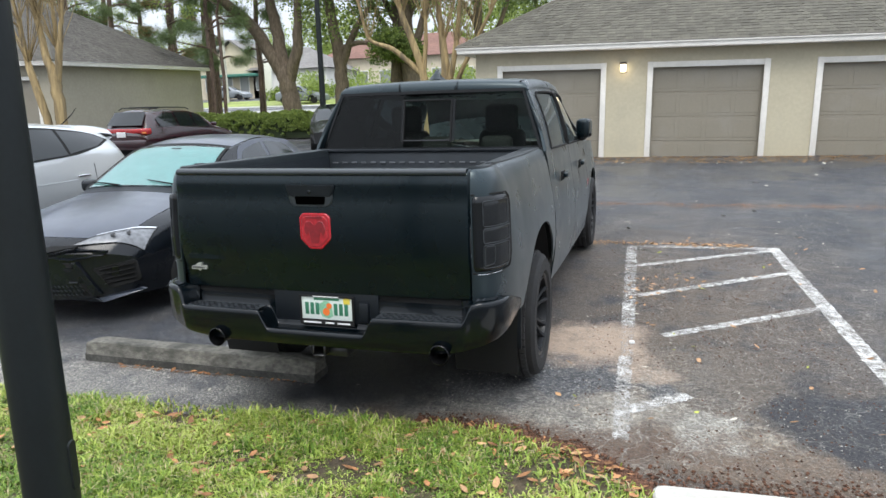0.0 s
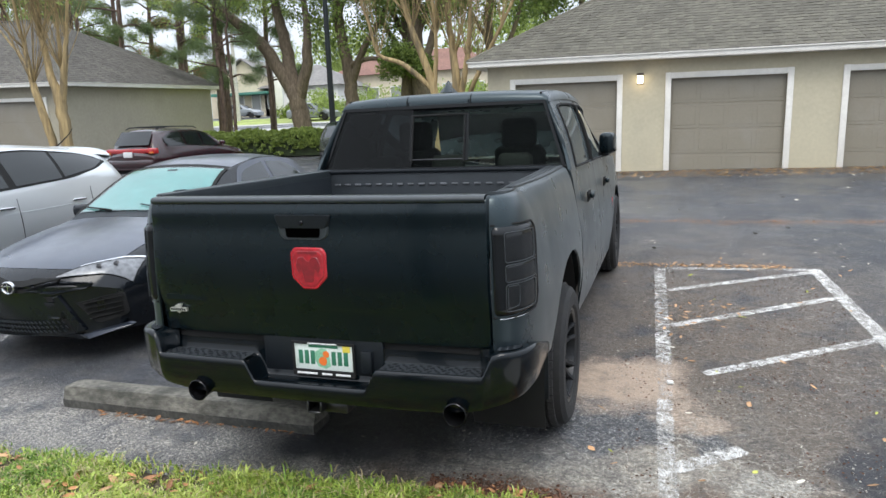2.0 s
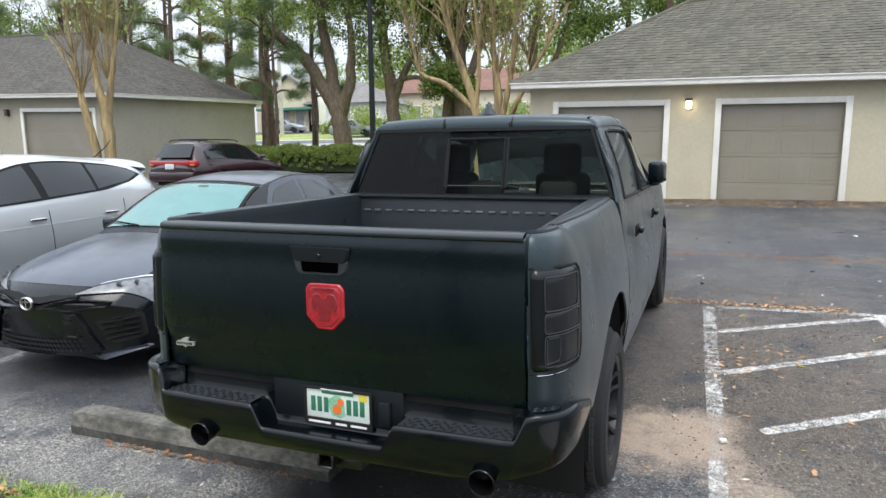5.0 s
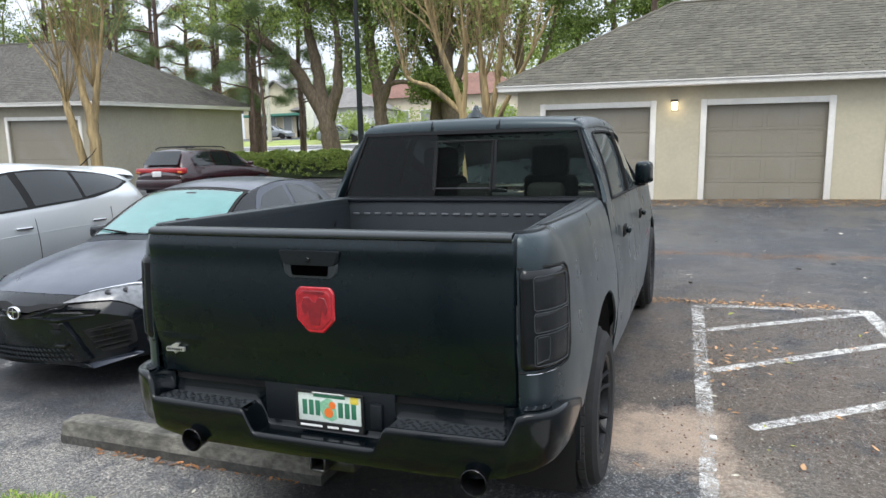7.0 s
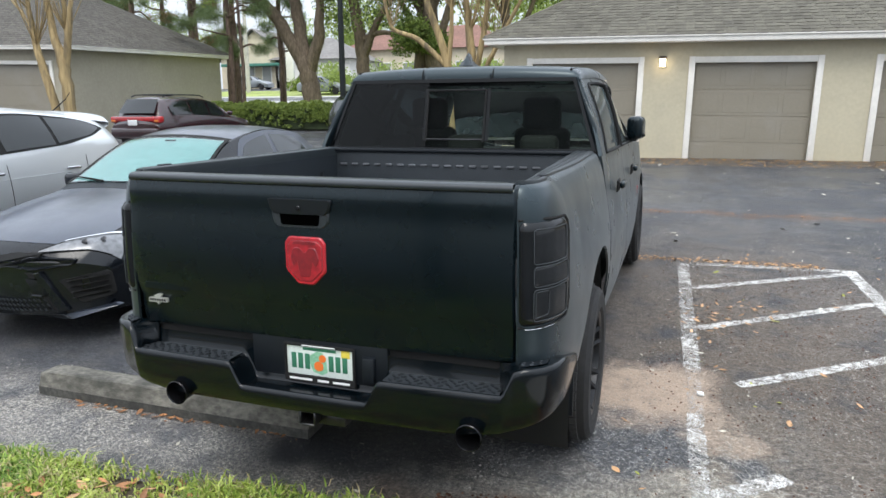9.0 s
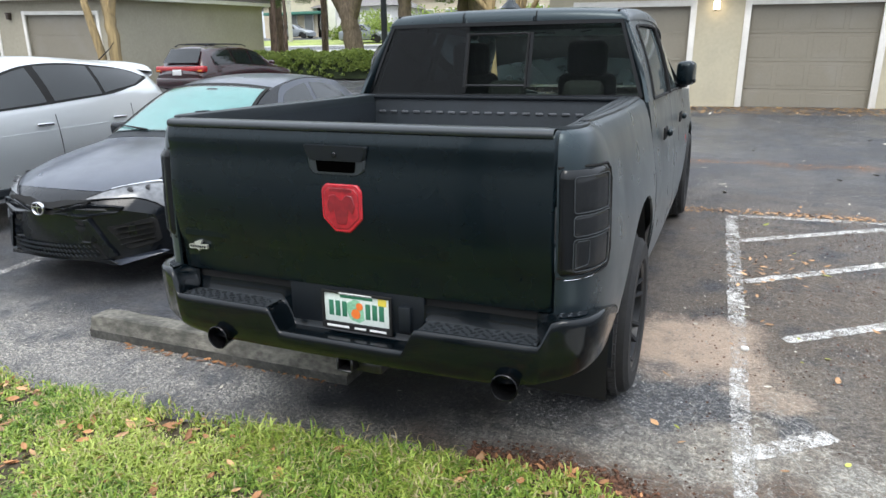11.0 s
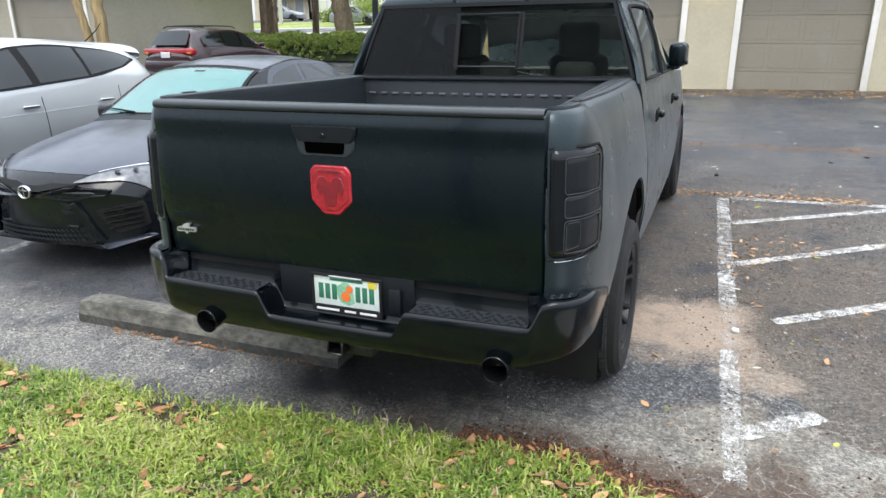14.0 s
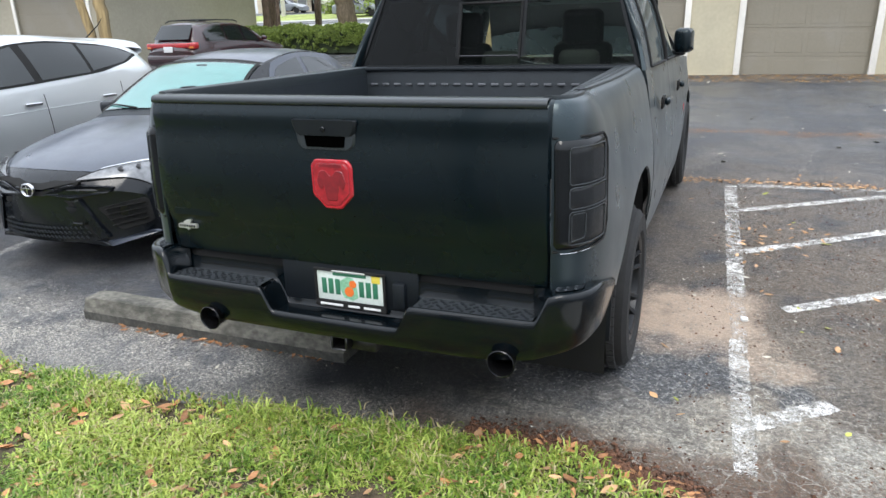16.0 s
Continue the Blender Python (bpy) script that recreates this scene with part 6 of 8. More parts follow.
    front_patch(sed, "bumper_blade", [(s * 0.36, 0.52), (s * 0.4, 0.53), (s * 0.56, 0.24), (s * 0.5, 0.23)], M_black_car, sedan, 0.04, 0.03)
front_patch(sed, "upper_grille", rounded([(-0.42, 0.665), (-0.1, 0.6), (0.1, 0.6), (0.42, 0.665), (0.4, 0.64), (0.1, 0.55), (-0.1, 0.55), (-0.4, 0.64)], 0.008), M_gap, sedan, 0.016, 0.02)
front_patch(sed, "grille_slot", rounded([(-0.34, 0.52), (0.34, 0.52), (0.36, 0.48), (-0.36, 0.48)], 0.015), M_gap, sedan, 0.014, 0.02)
front_patch(sed, "bumper_bar", rounded([(-0.4, 0.475), (0.4, 0.475), (0.42, 0.345), (-0.42, 0.345)], 0.03), M_black_car, sedan, 0.025, 0.03, rim=0.012)
front_patch(sed, "lower_grille", rounded([(-0.43, 0.335), (0.43, 0.335), (0.5, 0.22), (-0.5, 0.22)], 0.02), M_gap, sedan, 0.012, 0.02)
bm = bmesh.new()
for i in range(24):
    for j in range(3):
        a, b = -0.42 + i * 0.036 + 0.018 * (j % 2), 0.245 + j * 0.036
        q = sed.bow(0) * (abs(a) / sed.W) ** 2.4
        bevel_box(bm, (a, q - 0.02, b), (0.03, 0.012, 0.006), 0.002, 1, Matrix.Rotation(radians(35), 4, "Y"))
part("grille_mesh", bm, M_trim, sedan)
front_patch(sed, "splitter", rounded([(-0.52, 0.215), (0.52, 0.215), (0.56, 0.175), (-0.56, 0.175)], 0.012), M_black_car, sedan, 0.04, 0.06)
_ring = lathe("nose_ring", [(0.048, 0.006), (0.056, 0.012), (0.064, 0.006), (0.064, -0.01), (0.048, -0.01)], lambda a, b, h: Vector((a, -0.045 - h, 0.6 + b * 0.8)), M_chrome, sedan, 32, "plain chrome ring on the nose")
lathe("ring_disc", [(0.0, 0.0), (0.05, 0.0), (0.05, -0.01)], lambda a, b, h: Vector((a, -0.04 - h, 0.6 + b * 0.8)), M_gap, _ring, 24)
box("ring_bar", (0, -0.05, 0.6), (0.012, 0.008, 0.07), M_chrome, _ring, 0.003)
box("ring_bar", (0, -0.05, 0.612), (0.07, 0.008, 0.011), M_chrome, _ring, 0.003)
for s in (-1, 1):
    wheel(sedan, s * 0.775, 0.94, 0.325, 0.315, 0.2, s, 0.215, M_rim, 5, True)
    wheel(sedan, s * 0.775, 3.64, 0.325, 0.315, 0.2, s, 0.215, M_rim, 5, True)

# the silver-white crossover beside it
UX, UY = -7.78, 4.05
suv = empty("crossover", UX, UY, ground_z(6.2) + 0.01, "silver-white crossover with dark tinted windows", "car", "parked cars")
suv.scale = (1, 1, 1.05)
cro = CarBody(4.72,
              [(0, 0.75), (0.1, 0.88), (0.3, 0.98), (0.7, 1.06), (1.1, 1.12), (1.25, 1.16), (1.7, 1.4), (2.05, 1.54), (2.4, 1.605), (2.9, 1.615), (3.6, 1.58), (4.15, 1.525), (4.33, 1.46), (4.52, 1.22), (4.64, 0.97), (4.72, 0.7)],
              [(0, 0.6), (0.3, 0.72), (1.1, 0.75), (1.3, 0.74), (2.05, 0.6), (2.9, 0.62), (4.0, 0.59), (4.33, 0.58), (4.52, 0.65), (4.72, 0.62)],
              [(0, 0.7), (0.1, 0.82), (0.3, 0.92), (0.7, 0.99), (1.1, 1.045), (1.3, 1.12), (2.05, 1.45), (2.5, 1.53), (2.9, 1.55), (3.6, 1.51), (4.15, 1.45), (4.33, 1.38), (4.52, 1.14), (4.64, 0.9), (4.72, 0.66)],
              [(0, 0.72), (0.3, 0.84), (1.0, 0.885), (1.6, 0.88), (3.2, 0.872), (4.1, 0.84), (4.45, 0.8), (4.72, 0.7)],
              [(0, 0.68), (0.1, 0.78), (0.4, 0.88), (1.1, 0.99), (1.6, 1.09), (2.4, 1.14), (3.2, 1.19), (3.9, 1.23), (4.3, 1.22), (4.5, 1.06), (4.72, 0.62)],
              [(0, 0.8), (0.3, 0.9), (0.8, 0.922), (3.9, 0.922), (4.45, 0.88), (4.72, 0.78)], 0.72,
              [(0, 0.75), (0.5, 0.85), (4.0, 0.86), (4.72, 0.76)], [(0, 0.26), (0.6, 0.24), (4.0, 0.25), (4.72, 0.36)],
              [(0.88, 0.35), (3.55, 0.35)], 0.39, [(0, 0.35), (0.5, 0.22), (1.3, 0.12), (2.2, 0.08), (3.2, 0.0), (4.72, -0.2)])
cro.build(suv, M_silver, "silver-white crossover body")
cro.top_pane("windscreen", suv, -0.95, 0.95, 1.28, 2.08, M_carwin, 0.008, "dark windscreen")
for s in (-1, 1):
    cro.side_pane("window_surround", suv, s, 1.52, 4.2, [(1.52, -0.03), (3.4, -0.03), (3.9, 0.16), (4.2, 0.56)], [(1.52, 0.12), (1.85, 0.62), (2.1, 0.88), (2.6, 0.98), (3.6, 0.95), (4.0, 0.84), (4.2, 0.64)], M_gap, 0.004, n=30)
    cro.side_pane("side_window", suv, s, 1.68, 2.48, [(1.68, 0.03), (2.48, 0.03)], [(1.68, 0.28), (1.9, 0.62), (2.1, 0.82), (2.48, 0.92)], M_carwin, 0.009, "dark tinted front side window")
    cro.side_pane("side_window", suv, s, 2.58, 3.28, [(2.58, 0.03), (3.28, 0.03)], [(2.58, 0.93), (3.28, 0.91)], M_carwin, 0.009, "dark tinted rear side window")
    cro.side_pane("quarter_window", suv, s, 3.33, 4.12, [(3.33, 0.05), (3.85, 0.2), (4.12, 0.56)], [(3.33, 0.9), (3.85, 0.86), (4.12, 0.66)], M_carwin, 0.009, "dark tinted quarter window")
    cro.side_line("door_gap", suv, s, [(2.54 + 0.04 * (1 - z), z) for z in np.linspace(0.34, 1.03, 10)], 0.0035, M_gap)
    cro.side_line("door_gap", suv, s, [(1.42, z) for z in np.linspace(0.34, 0.98, 10)], 0.005, M_gap)
    cro.side_line("door_gap", suv, s, [(3.72 - 0.3 * max(0, 0.9 - z), z) for z in np.linspace(0.8, 1.08, 8)], 0.003, M_gap)
    cro.side_line("crease", suv, s, [(y, 0.86 + 0.045 * (y - 1.5) / 2) for y in np.linspace(1.5, 4.1, 12)], 0.004, M_silver)
    cro.side_line("sill_trim", suv, s, [(y, 0.33) for y in np.linspace(1.3, 3.1, 10)], 0.05, M_trim)
    for yh in (2.36, 3.46):
        q = cro.place(s * (cro.side_x(yh, 0.95) + 0.025), yh, 0.945)
        box("door_handle", q, (0.03, 0.2, 0.032), M_chrome, suv, 0.012, 3)
    um = new("door_mirror")
    um.parent = suv
    box("mirror_shell", (s * 1.06, 1.6, 1.12), (0.23, 0.15, 0.17), M_silver, um, 0.06, 4)
    box("mirror_base", (s * 0.95, 1.58, 1.035), (0.2, 0.1, 0.05), M_trim, um, 0.02)
    box("tail_lamp", (s * 0.74, 4.4, 0.98), (0.16, 0.24, 0.16), M_tail_red, suv, 0.05, 3)
    box("headlamp", (s * 0.66, 0.16, 0.8), (0.28, 0.22, 0.13), M_headlamp, suv, 0.05, 3)
    wheel(suv, s * 0.8, 0.88, 0.36, 0.35, 0.22, s, 0.235, M_rim, 5, True)
    wheel(suv, s * 0.8, 3.55, 0.36, 0.35, 0.22, s, 0.235, M_rim, 5, True)
sheet("spoiler", [[(a * 0.585, y - 0.04 * a * a, z - 0.03 * a * a - 0.075 * abs(a) ** 8) for a in np.linspace(-1, 1, 17)] for y, z in ((3.85, 1.552), (4.0, 1.552), (4.2, 1.543), (4.37, 1.525), (4.42, 1.515), (4.42, 1.49), (4.36, 1.465), (4.2, 1.4))], M_silver, suv, "silver-white roof spoiler", thick=0.01, flip=True)
tube("aerial", [(0.1, 3.95, 1.53), (0.13, 4.18, 1.7), (0.14, 4.25, 1.78)], [0.009, 0.006, 0.004], M_gap, suv, 6)

# the maroon wagon by the hedge, tail towards the camera
WX, WY = -14.09, 16.36
wagon = empty("wagon", WX + 0.15, WY + 4.74, ground_z(18.6), "maroon station wagon with roof rails and dark glass", "car", "parked cars", 180)
wagon.scale = (0.98, 1.03, 0.98)
wag = CarBody(4.6,
              [(0, 0.55), (0.1, 0.68), (0.4, 0.8), (1.0, 0.92), (1.2, 0.96), (1.7, 1.22), (2.0, 1.38), (2.4, 1.455), (3.2, 1.47), (3.9, 1.45), (4.1, 1.42), (4.3, 1.2), (4.45, 0.98), (4.6, 0.72)],
              [(0, 0.6), (0.4, 0.7), (1.2, 0.7), (2.0, 0.58), (3.2, 0.58), (4.1, 0.56), (4.45, 0.66), (4.6, 0.66)],
              [(0, 0.52), (0.1, 0.64), (0.4, 0.76), (1.0, 0.87), (1.25, 0.94), (2.0, 1.32), (2.6, 1.4), (3.6, 1.39), (4.1, 1.34), (4.3, 1.12), (4.45, 0.9), (4.6, 0.68)],
              [(0, 0.7), (0.5, 0.8), (1.4, 0.82), (3.8, 0.8), (4.6, 0.74)],
              [(0, 0.5), (0.4, 0.72), (1.2, 0.86), (2.4, 0.9), (3.8, 0.93), (4.4, 0.88), (4.6, 0.66)],
              [(0, 0.76), (0.6, 0.85), (3.8, 0.85), (4.6, 0.8)], 0.6, [(0, 0.72), (0.6, 0.81), (3.8, 0.81), (4.6, 0.74)], [(0, 0.22), (0.6, 0.2), (3.8, 0.21), (4.6, 0.32)],
              [(0.85, 0.3), (3.5, 0.3)], 0.34, [(0, 0.25), (0.6, 0.12), (2, 0.04), (4.6, -0.1)])
wag.build(wagon, M_maroon, "maroon wagon body")
sheet("rear_window", [[(a * (0.53 + 0.07 * (1 - v)), 4.5 - 0.29 * v - 0.05 * abs(a) ** 2, 1.0 + 0.38 * v) for a in np.linspace(-1, 1, 7)] for v in np.linspace(0, 1, 4)], M_carwin, wagon, "dark rear window", flip=True)
box("tail_band", (0, 4.5, 0.84), (1.3, 0.1, 0.13), M_tail_red, wagon, 0.03, 3)
for s in (-1, 1):
    box("tail_lamp", (s * 0.7, 4.42, 0.83), (0.26, 0.2, 0.17), M_tail_red, wagon, 0.04, 3)
    box("amber_lamp", (s * 0.72, 4.5, 0.79), (0.16, 0.06, 0.06), M_amber, wagon, 0.02, 2)
    for y0, y1 in ((1.65, 2.35), (2.42, 3.15), (3.22, 4.02)):
        t0 = {1.65: 0.25}.get(y0, 0.92)
        wag.side_pane("side_window", wagon, s, y0, y1, [(y0, 0.06), (y1, 0.06)], [(y0, t0), (y0 + 0.35, 0.9), (y1, 0.92 if y1 < 4 else 0.6)], M_carwin, 0.022, "dark side window")
    tube("roof_rail", [(s * 0.53, 2.3, 1.45), (s * 0.53, 2.45, 1.5), (s * 0.53, 3.2, 1.51), (s * 0.53, 3.85, 1.5), (s * 0.53, 4.0, 1.44)], 0.016, M_trim, wagon, 8)
    box("door_mirror", (s * 0.93, 1.6, 0.98), (0.18, 0.1, 0.12), M_maroon, wagon, 0.04, 3)
    wheel(wagon, s * 0.74, 0.85, 0.32, 0.31, 0.19, s, 0.2, M_rim, 5, False)
    wheel(wagon, s * 0.74, 3.5, 0.32, 0.31, 0.19, s, 0.2, M_rim, 5, False)
for yy in (2.7, 3.6):
    tube("roof_bar", [(-0.53, yy, 1.515), (0.53, yy, 1.515)], 0.013, M_trim, wagon, 8)
box("number_plate", (-0.0, 4.6, 0.745), (0.3, 0.02, 0.15), M_white, wagon, 0.005, label="white number plate")
box("rear_bumper", (0, 4.5, 0.48), (1.56, 0.24, 0.24), M_maroon, wagon, 0.06, 3)

# wheel stops
def wheel_stop(x, y, rz, z=0.0):
    """A cast bumper block: a narrow upright foot and a chamfered top."""
    e = tags(new("wheel_stop"), "weathered grey concrete wheel stop on the asphalt", "wheel stop", "wheel stops")
    e.matrix_basis = pose(x, y, z, 0, 0, rz)
    for name, mat, prof in (("foot", M_conc_dark, [(-0.1, -0.005), (-0.1, 0.058), (0.1, 0.058), (0.1, -0.005)]),
                            ("top", M_concrete, [(-0.097, 0.0575), (-0.094, 0.066), (-0.068, 0.142), (-0.058, 0.148), (0.058, 0.148), (0.068, 0.142), (0.094, 0.066), (0.097, 0.0575)])):
        n = len(prof)
        verts = []
        for k in range(33):
            t = -0.95 + 1.9 * k / 32
            ch = 0.97 if k in (0, 32) else 1.0
            verts += [(t, p * ch + 0.004 * noise.noise((t * 9, q * 30, 1)), max(-0.005, q + (0.005 * noise.noise((t * 7, p * 20, 5)) - (1 - ch) * 0.3 if q > 0.06 else 0))) for p, q in prof]
        faces = [[i * n + j, i * n + (j + 1) % n, (i + 1) * n + (j + 1) % n, (i + 1) * n + j] for i in range(32) for j in range(n)]
        faces += [list(range(n))[::-1], [32 * n + j for j in range(n)]]
        make(name, verts, faces, mat, e, "stained foot, shade of its upright face in the colour" if name == "foot" else "", True, 28)
    return e


wheel_stop(-2.93, 4.25, -1)
wheel_stop(-6.05, 4.3, 1)


# ---- trees, hedge and poles ----
def leaf_material(name, a, b, through_light=0.4):
    m = bpy.data.materials.new(name)
    m.use_nodes = True
    n, l = m.node_tree.nodes, m.node_tree.links
    p = n["Principled BSDF"]
    geo = n.new("ShaderNodeNewGeometry")
    x = n.new("ShaderNodeMix")
    x.data_type = "RGBA"
    x.inputs["A"].default_value, x.inputs["B"].default_value = (*a, 1), (*b, 1)
    l.new(geo.outputs["Random Per Island"], x.inputs["Factor"])
    l.new(x.outputs["Result"], p.inputs["Base Color"])
    p.inputs["Roughness"].default_value = 0.55
    tr = n.new("ShaderNodeBsdfTranslucent")
    l.new(x.outputs["Result"], tr.inputs["Color"])
    mx = n.new("ShaderNodeMixShader")
    mx.inputs["Fac"].default_value = through_light
    l.new(p.outputs["BSDF"], mx.inputs[1])
    l.new(tr.outputs["BSDF"], mx.inputs[2])
    l.new(mx.outputs["Shader"], n["Material Output"].inputs["Surface"])
    return m


M_oakleaf = leaf_material("oak_leaf", (0.06, 0.1, 0.022), (0.23, 0.3, 0.07))
M_newleaf = leaf_material("fresh_leaf", (0.17, 0.23, 0.045), (0.36, 0.45, 0.12))
M_pineleaf = leaf_material("pine_needles", (0.06, 0.1, 0.04), (0.2, 0.26, 0.1))
M_rustleaf = leaf_material("dead_pine_needles", (0.25, 0.1, 0.05), (0.36, 0.17, 0.09))
M_hedgeleaf = leaf_material("hedge_leaf", (0.08, 0.13, 0.025), (0.28, 0.35, 0.075))
M_bark = material("grey_brown_bark", (0.12, 0.092, 0.064), 0.92, vary=0.35, scale=14, scale2=2.2, bump=0.03, bump_scale=14, stretch=(1, 1, 0.3))
M_pinebark = material("dark_pine_bark", (0.095, 0.065, 0.05), 0.95, vary=0.4, scale=12, scale2=2, bump=0.04, bump_scale=12, stretch=(1, 1, 0.4))
M_myrtle = material("tan_streaked_myrtle_bark", (0.3, 0.22, 0.105), 0.8, vary=0.3, scale=16, scale2=4, stain=(0.11, 0.085, 0.05), stain_amount=0.9, bump=0.012, bump_scale=22, stretch=(1, 1, 0.12))


def leaves_mesh(name, centres, mat, parent, size, per, spread, rnd, long=1.6, label="", kind="stuff", flat=0.0, slim=0.42):
    """Many small bent leaves round the given centres."""
    k = len(centres) * per
    c = np.repeat(np.array([tuple(p) for p in centres], float), per, axis=0)
    g = np.random.RandomState(rnd.randrange(1 << 30))
    sp = np.repeat(np.array(spread, float).reshape(-1), per) if hasattr(spread, "__len__") else spread
    off = g.normal(size=(k, 3))
    off *= (g.uniform(0.2, 1, (k, 1)) ** 0.6) / np.linalg.norm(off, axis=1, keepdims=True)
    off[:, 2] *= 0.75
    c = c + off * (sp[:, None] if hasattr(sp, "shape") else sp)
    d = g.normal(size=(k, 3))
    d[:, 2] -= flat
    d /= np.linalg.norm(d, axis=1, keepdims=True)
    e = np.cross(d, g.normal(size=(k, 3)))
    e /= np.linalg.norm(e, axis=1, keepdims=True)
    s = (size * g.uniform(0.6, 1.3, (k, 1)))
    nrm = np.cross(d, e)
    v = np.stack([c - d * s * long / 2, c + e * s * slim + nrm * s * 0.12, c + d * s * long / 2, c - e * s * slim + nrm * s * 0.12], 1).reshape(-1, 3)
    f = np.arange(k * 4).reshape(-1, 4)
    me = bpy.data.meshes.new(name)
    me.vertices.add(len(v))
    me.vertices.foreach_set("co", v.ravel())
    me.loops.add(k * 4)
    me.loops.foreach_set("vertex_index", f.ravel())
    me.polygons.add(k)
    me.polygons.foreach_set("loop_start", np.arange(0, k * 4, 4))
    me.update(calc_edges=True)
    me.materials.append(mat)
    ob = new(name, me)
    ob.parent = parent
    if kind:
        ob["kind"] = kind
    if label:
        ob["label"] = label
    return ob


def branch(rnd, start, direction, length, r0, r1, wiggle=0.12, n=7, lift=0.0):
    pts, p, d = [Vector(start)], Vector(start), Vector(direction).normalized()
    for i in range(n):
        d = (d + Vector((rnd.uniform(-1, 1), rnd.uniform(-1, 1), rnd.uniform(-0.6, 0.6) + lift)) * wiggle).normalized()
        p = p + d * length / n
        pts.append(p.copy())
    return pts, [r0 + (r1 - r0) * i / n for i in range(n + 1)], d


def grow(name, x, y, z, label, stems, leaf_mat, bark, seed, leaf=0.13, per=26, spread=0.9, depth=2, kids=(3, 4), leafy=True, kid_len=0.6, rust=0.0, tips_only=False, lift=0.1, group="trees", per_scale=1.0, sides=9, long=1.6, slim=0.42, thin=1.0):
    """A tree from given stems: each a list of (place, radius) from the foot, which then branches on by itself."""
    rnd = random.Random(seed)
    t = empty(name, x, y, z, label, "tree", group)
    tips = []
    V, F = [], []

    def add(pts, rad, n):
        v, f = tube_data(pts, rad, n)
        o = len(V)
        V.extend(v)
        F.extend([[o + i for i in q] for q in f])

    def smooth_stem(st):
        ks = list(range(len(st)))
        cs = [curve([(k, st[k][0][i]) for k in ks]) for i in range(3)]
        cr = curve([(k, st[k][1]) for k in ks])
        out, rr = [], []
        for q in np.linspace(0, len(st) - 1, 5 * (len(st) - 1) + 1):
            out.append(Vector([c(q) for c in cs]) + Vector((rnd.uniform(-1, 1), rnd.uniform(-1, 1), 0)) * 0.15 * cr(q))
            rr.append(cr(q))
        return out, rr

    def spawn(pts, rad, d, level):
        L = sum((pts[i + 1] - pts[i]).length for i in range(len(pts) - 1))
        for _ in range(rnd.randint(*kids)):
            q = rnd.uniform(0.35, 1.0)
            i = min(int(q * (len(pts) - 1)), len(pts) - 2)
            p = pts[i].lerp(pts[i + 1], q * (len(pts) - 1) - i)
            dd = (pts[i + 1] - pts[i]).normalized()
            side = Vector((rnd.uniform(-1, 1), rnd.uniform(-1, 1), rnd.uniform(-0.3, 0.7)))
            nd = (dd * 0.65 + side * 0.8).normalized()
            ln = L * kid_len * rnd.uniform(0.6, 1.15) * (1.1 - 0.4 * q)
            r = rad[i] * rnd.uniform(0.4, 0.62)
            bp, br, bd = branch(rnd, p, nd, ln, r, r * 0.35, 0.2, 6, lift)
            add(bp, br, 6 if level else 5)
            if level > 0:
                spawn(bp, br, bd, level - 1)
            else:
                tips.extend(bp[2:])
        if not tips_only:
            tips.append(pts[-1])

    for st in stems:
        pts, rad = smooth_stem(st)
        add(pts, rad, sides)
        d = pts[-1] - pts[-2]
        if rad[-1] < 0.2:
            top = pts[len(pts) // 2:]
            spawn(top, rad[len(pts) // 2:], d, depth)
    trunk = make("trunk", V, F, bark, t, "forked trunk and limbs", True, 60)
    if leafy:
        pick = [p for p in tips if rnd.random() < thin]
        leaves_mesh("crown", pick, leaf_mat, t, leaf, max(1, int(per * per_scale)), spread, rnd, long, "crown of small leaves", "stuff", 0.0, slim)
        if rust:
            leaves_mesh("dead_foliage", [p for p in tips if rnd.random() < rust], M_rustleaf, t, leaf, per, spread * 0.8, rnd, long, "", "stuff", 0.0, slim)
    return t


def crown_fill(tree, cx, cy, cz, rx, rz, k, seed, mat, leaf=0.15, per=10, spread=0.5):
    """Loose sprays of leaves through a tree's crown, denser outside and with gaps."""
    rnd = random.Random(seed)
    c = []
    while len(c) < k:
        v = Vector((rnd.uniform(-1, 1), rnd.uniform(-1, 1), rnd.uniform(-1, 1)))
        if 0.3 < v.length < 1 and noise.noise(Vector((v.x * 2.5 + seed, v.y * 2.5, v.z * 2.5))) > -0.12:
            c.append((cx + v.x * rx, cy + v.y * rx * 0.8, cz + v.z * rz))
    leaves_mesh("leaf_sprays", c, mat, tree, leaf, per, spread, rnd)


def V3(x, y, z):
    return (x, y, z)


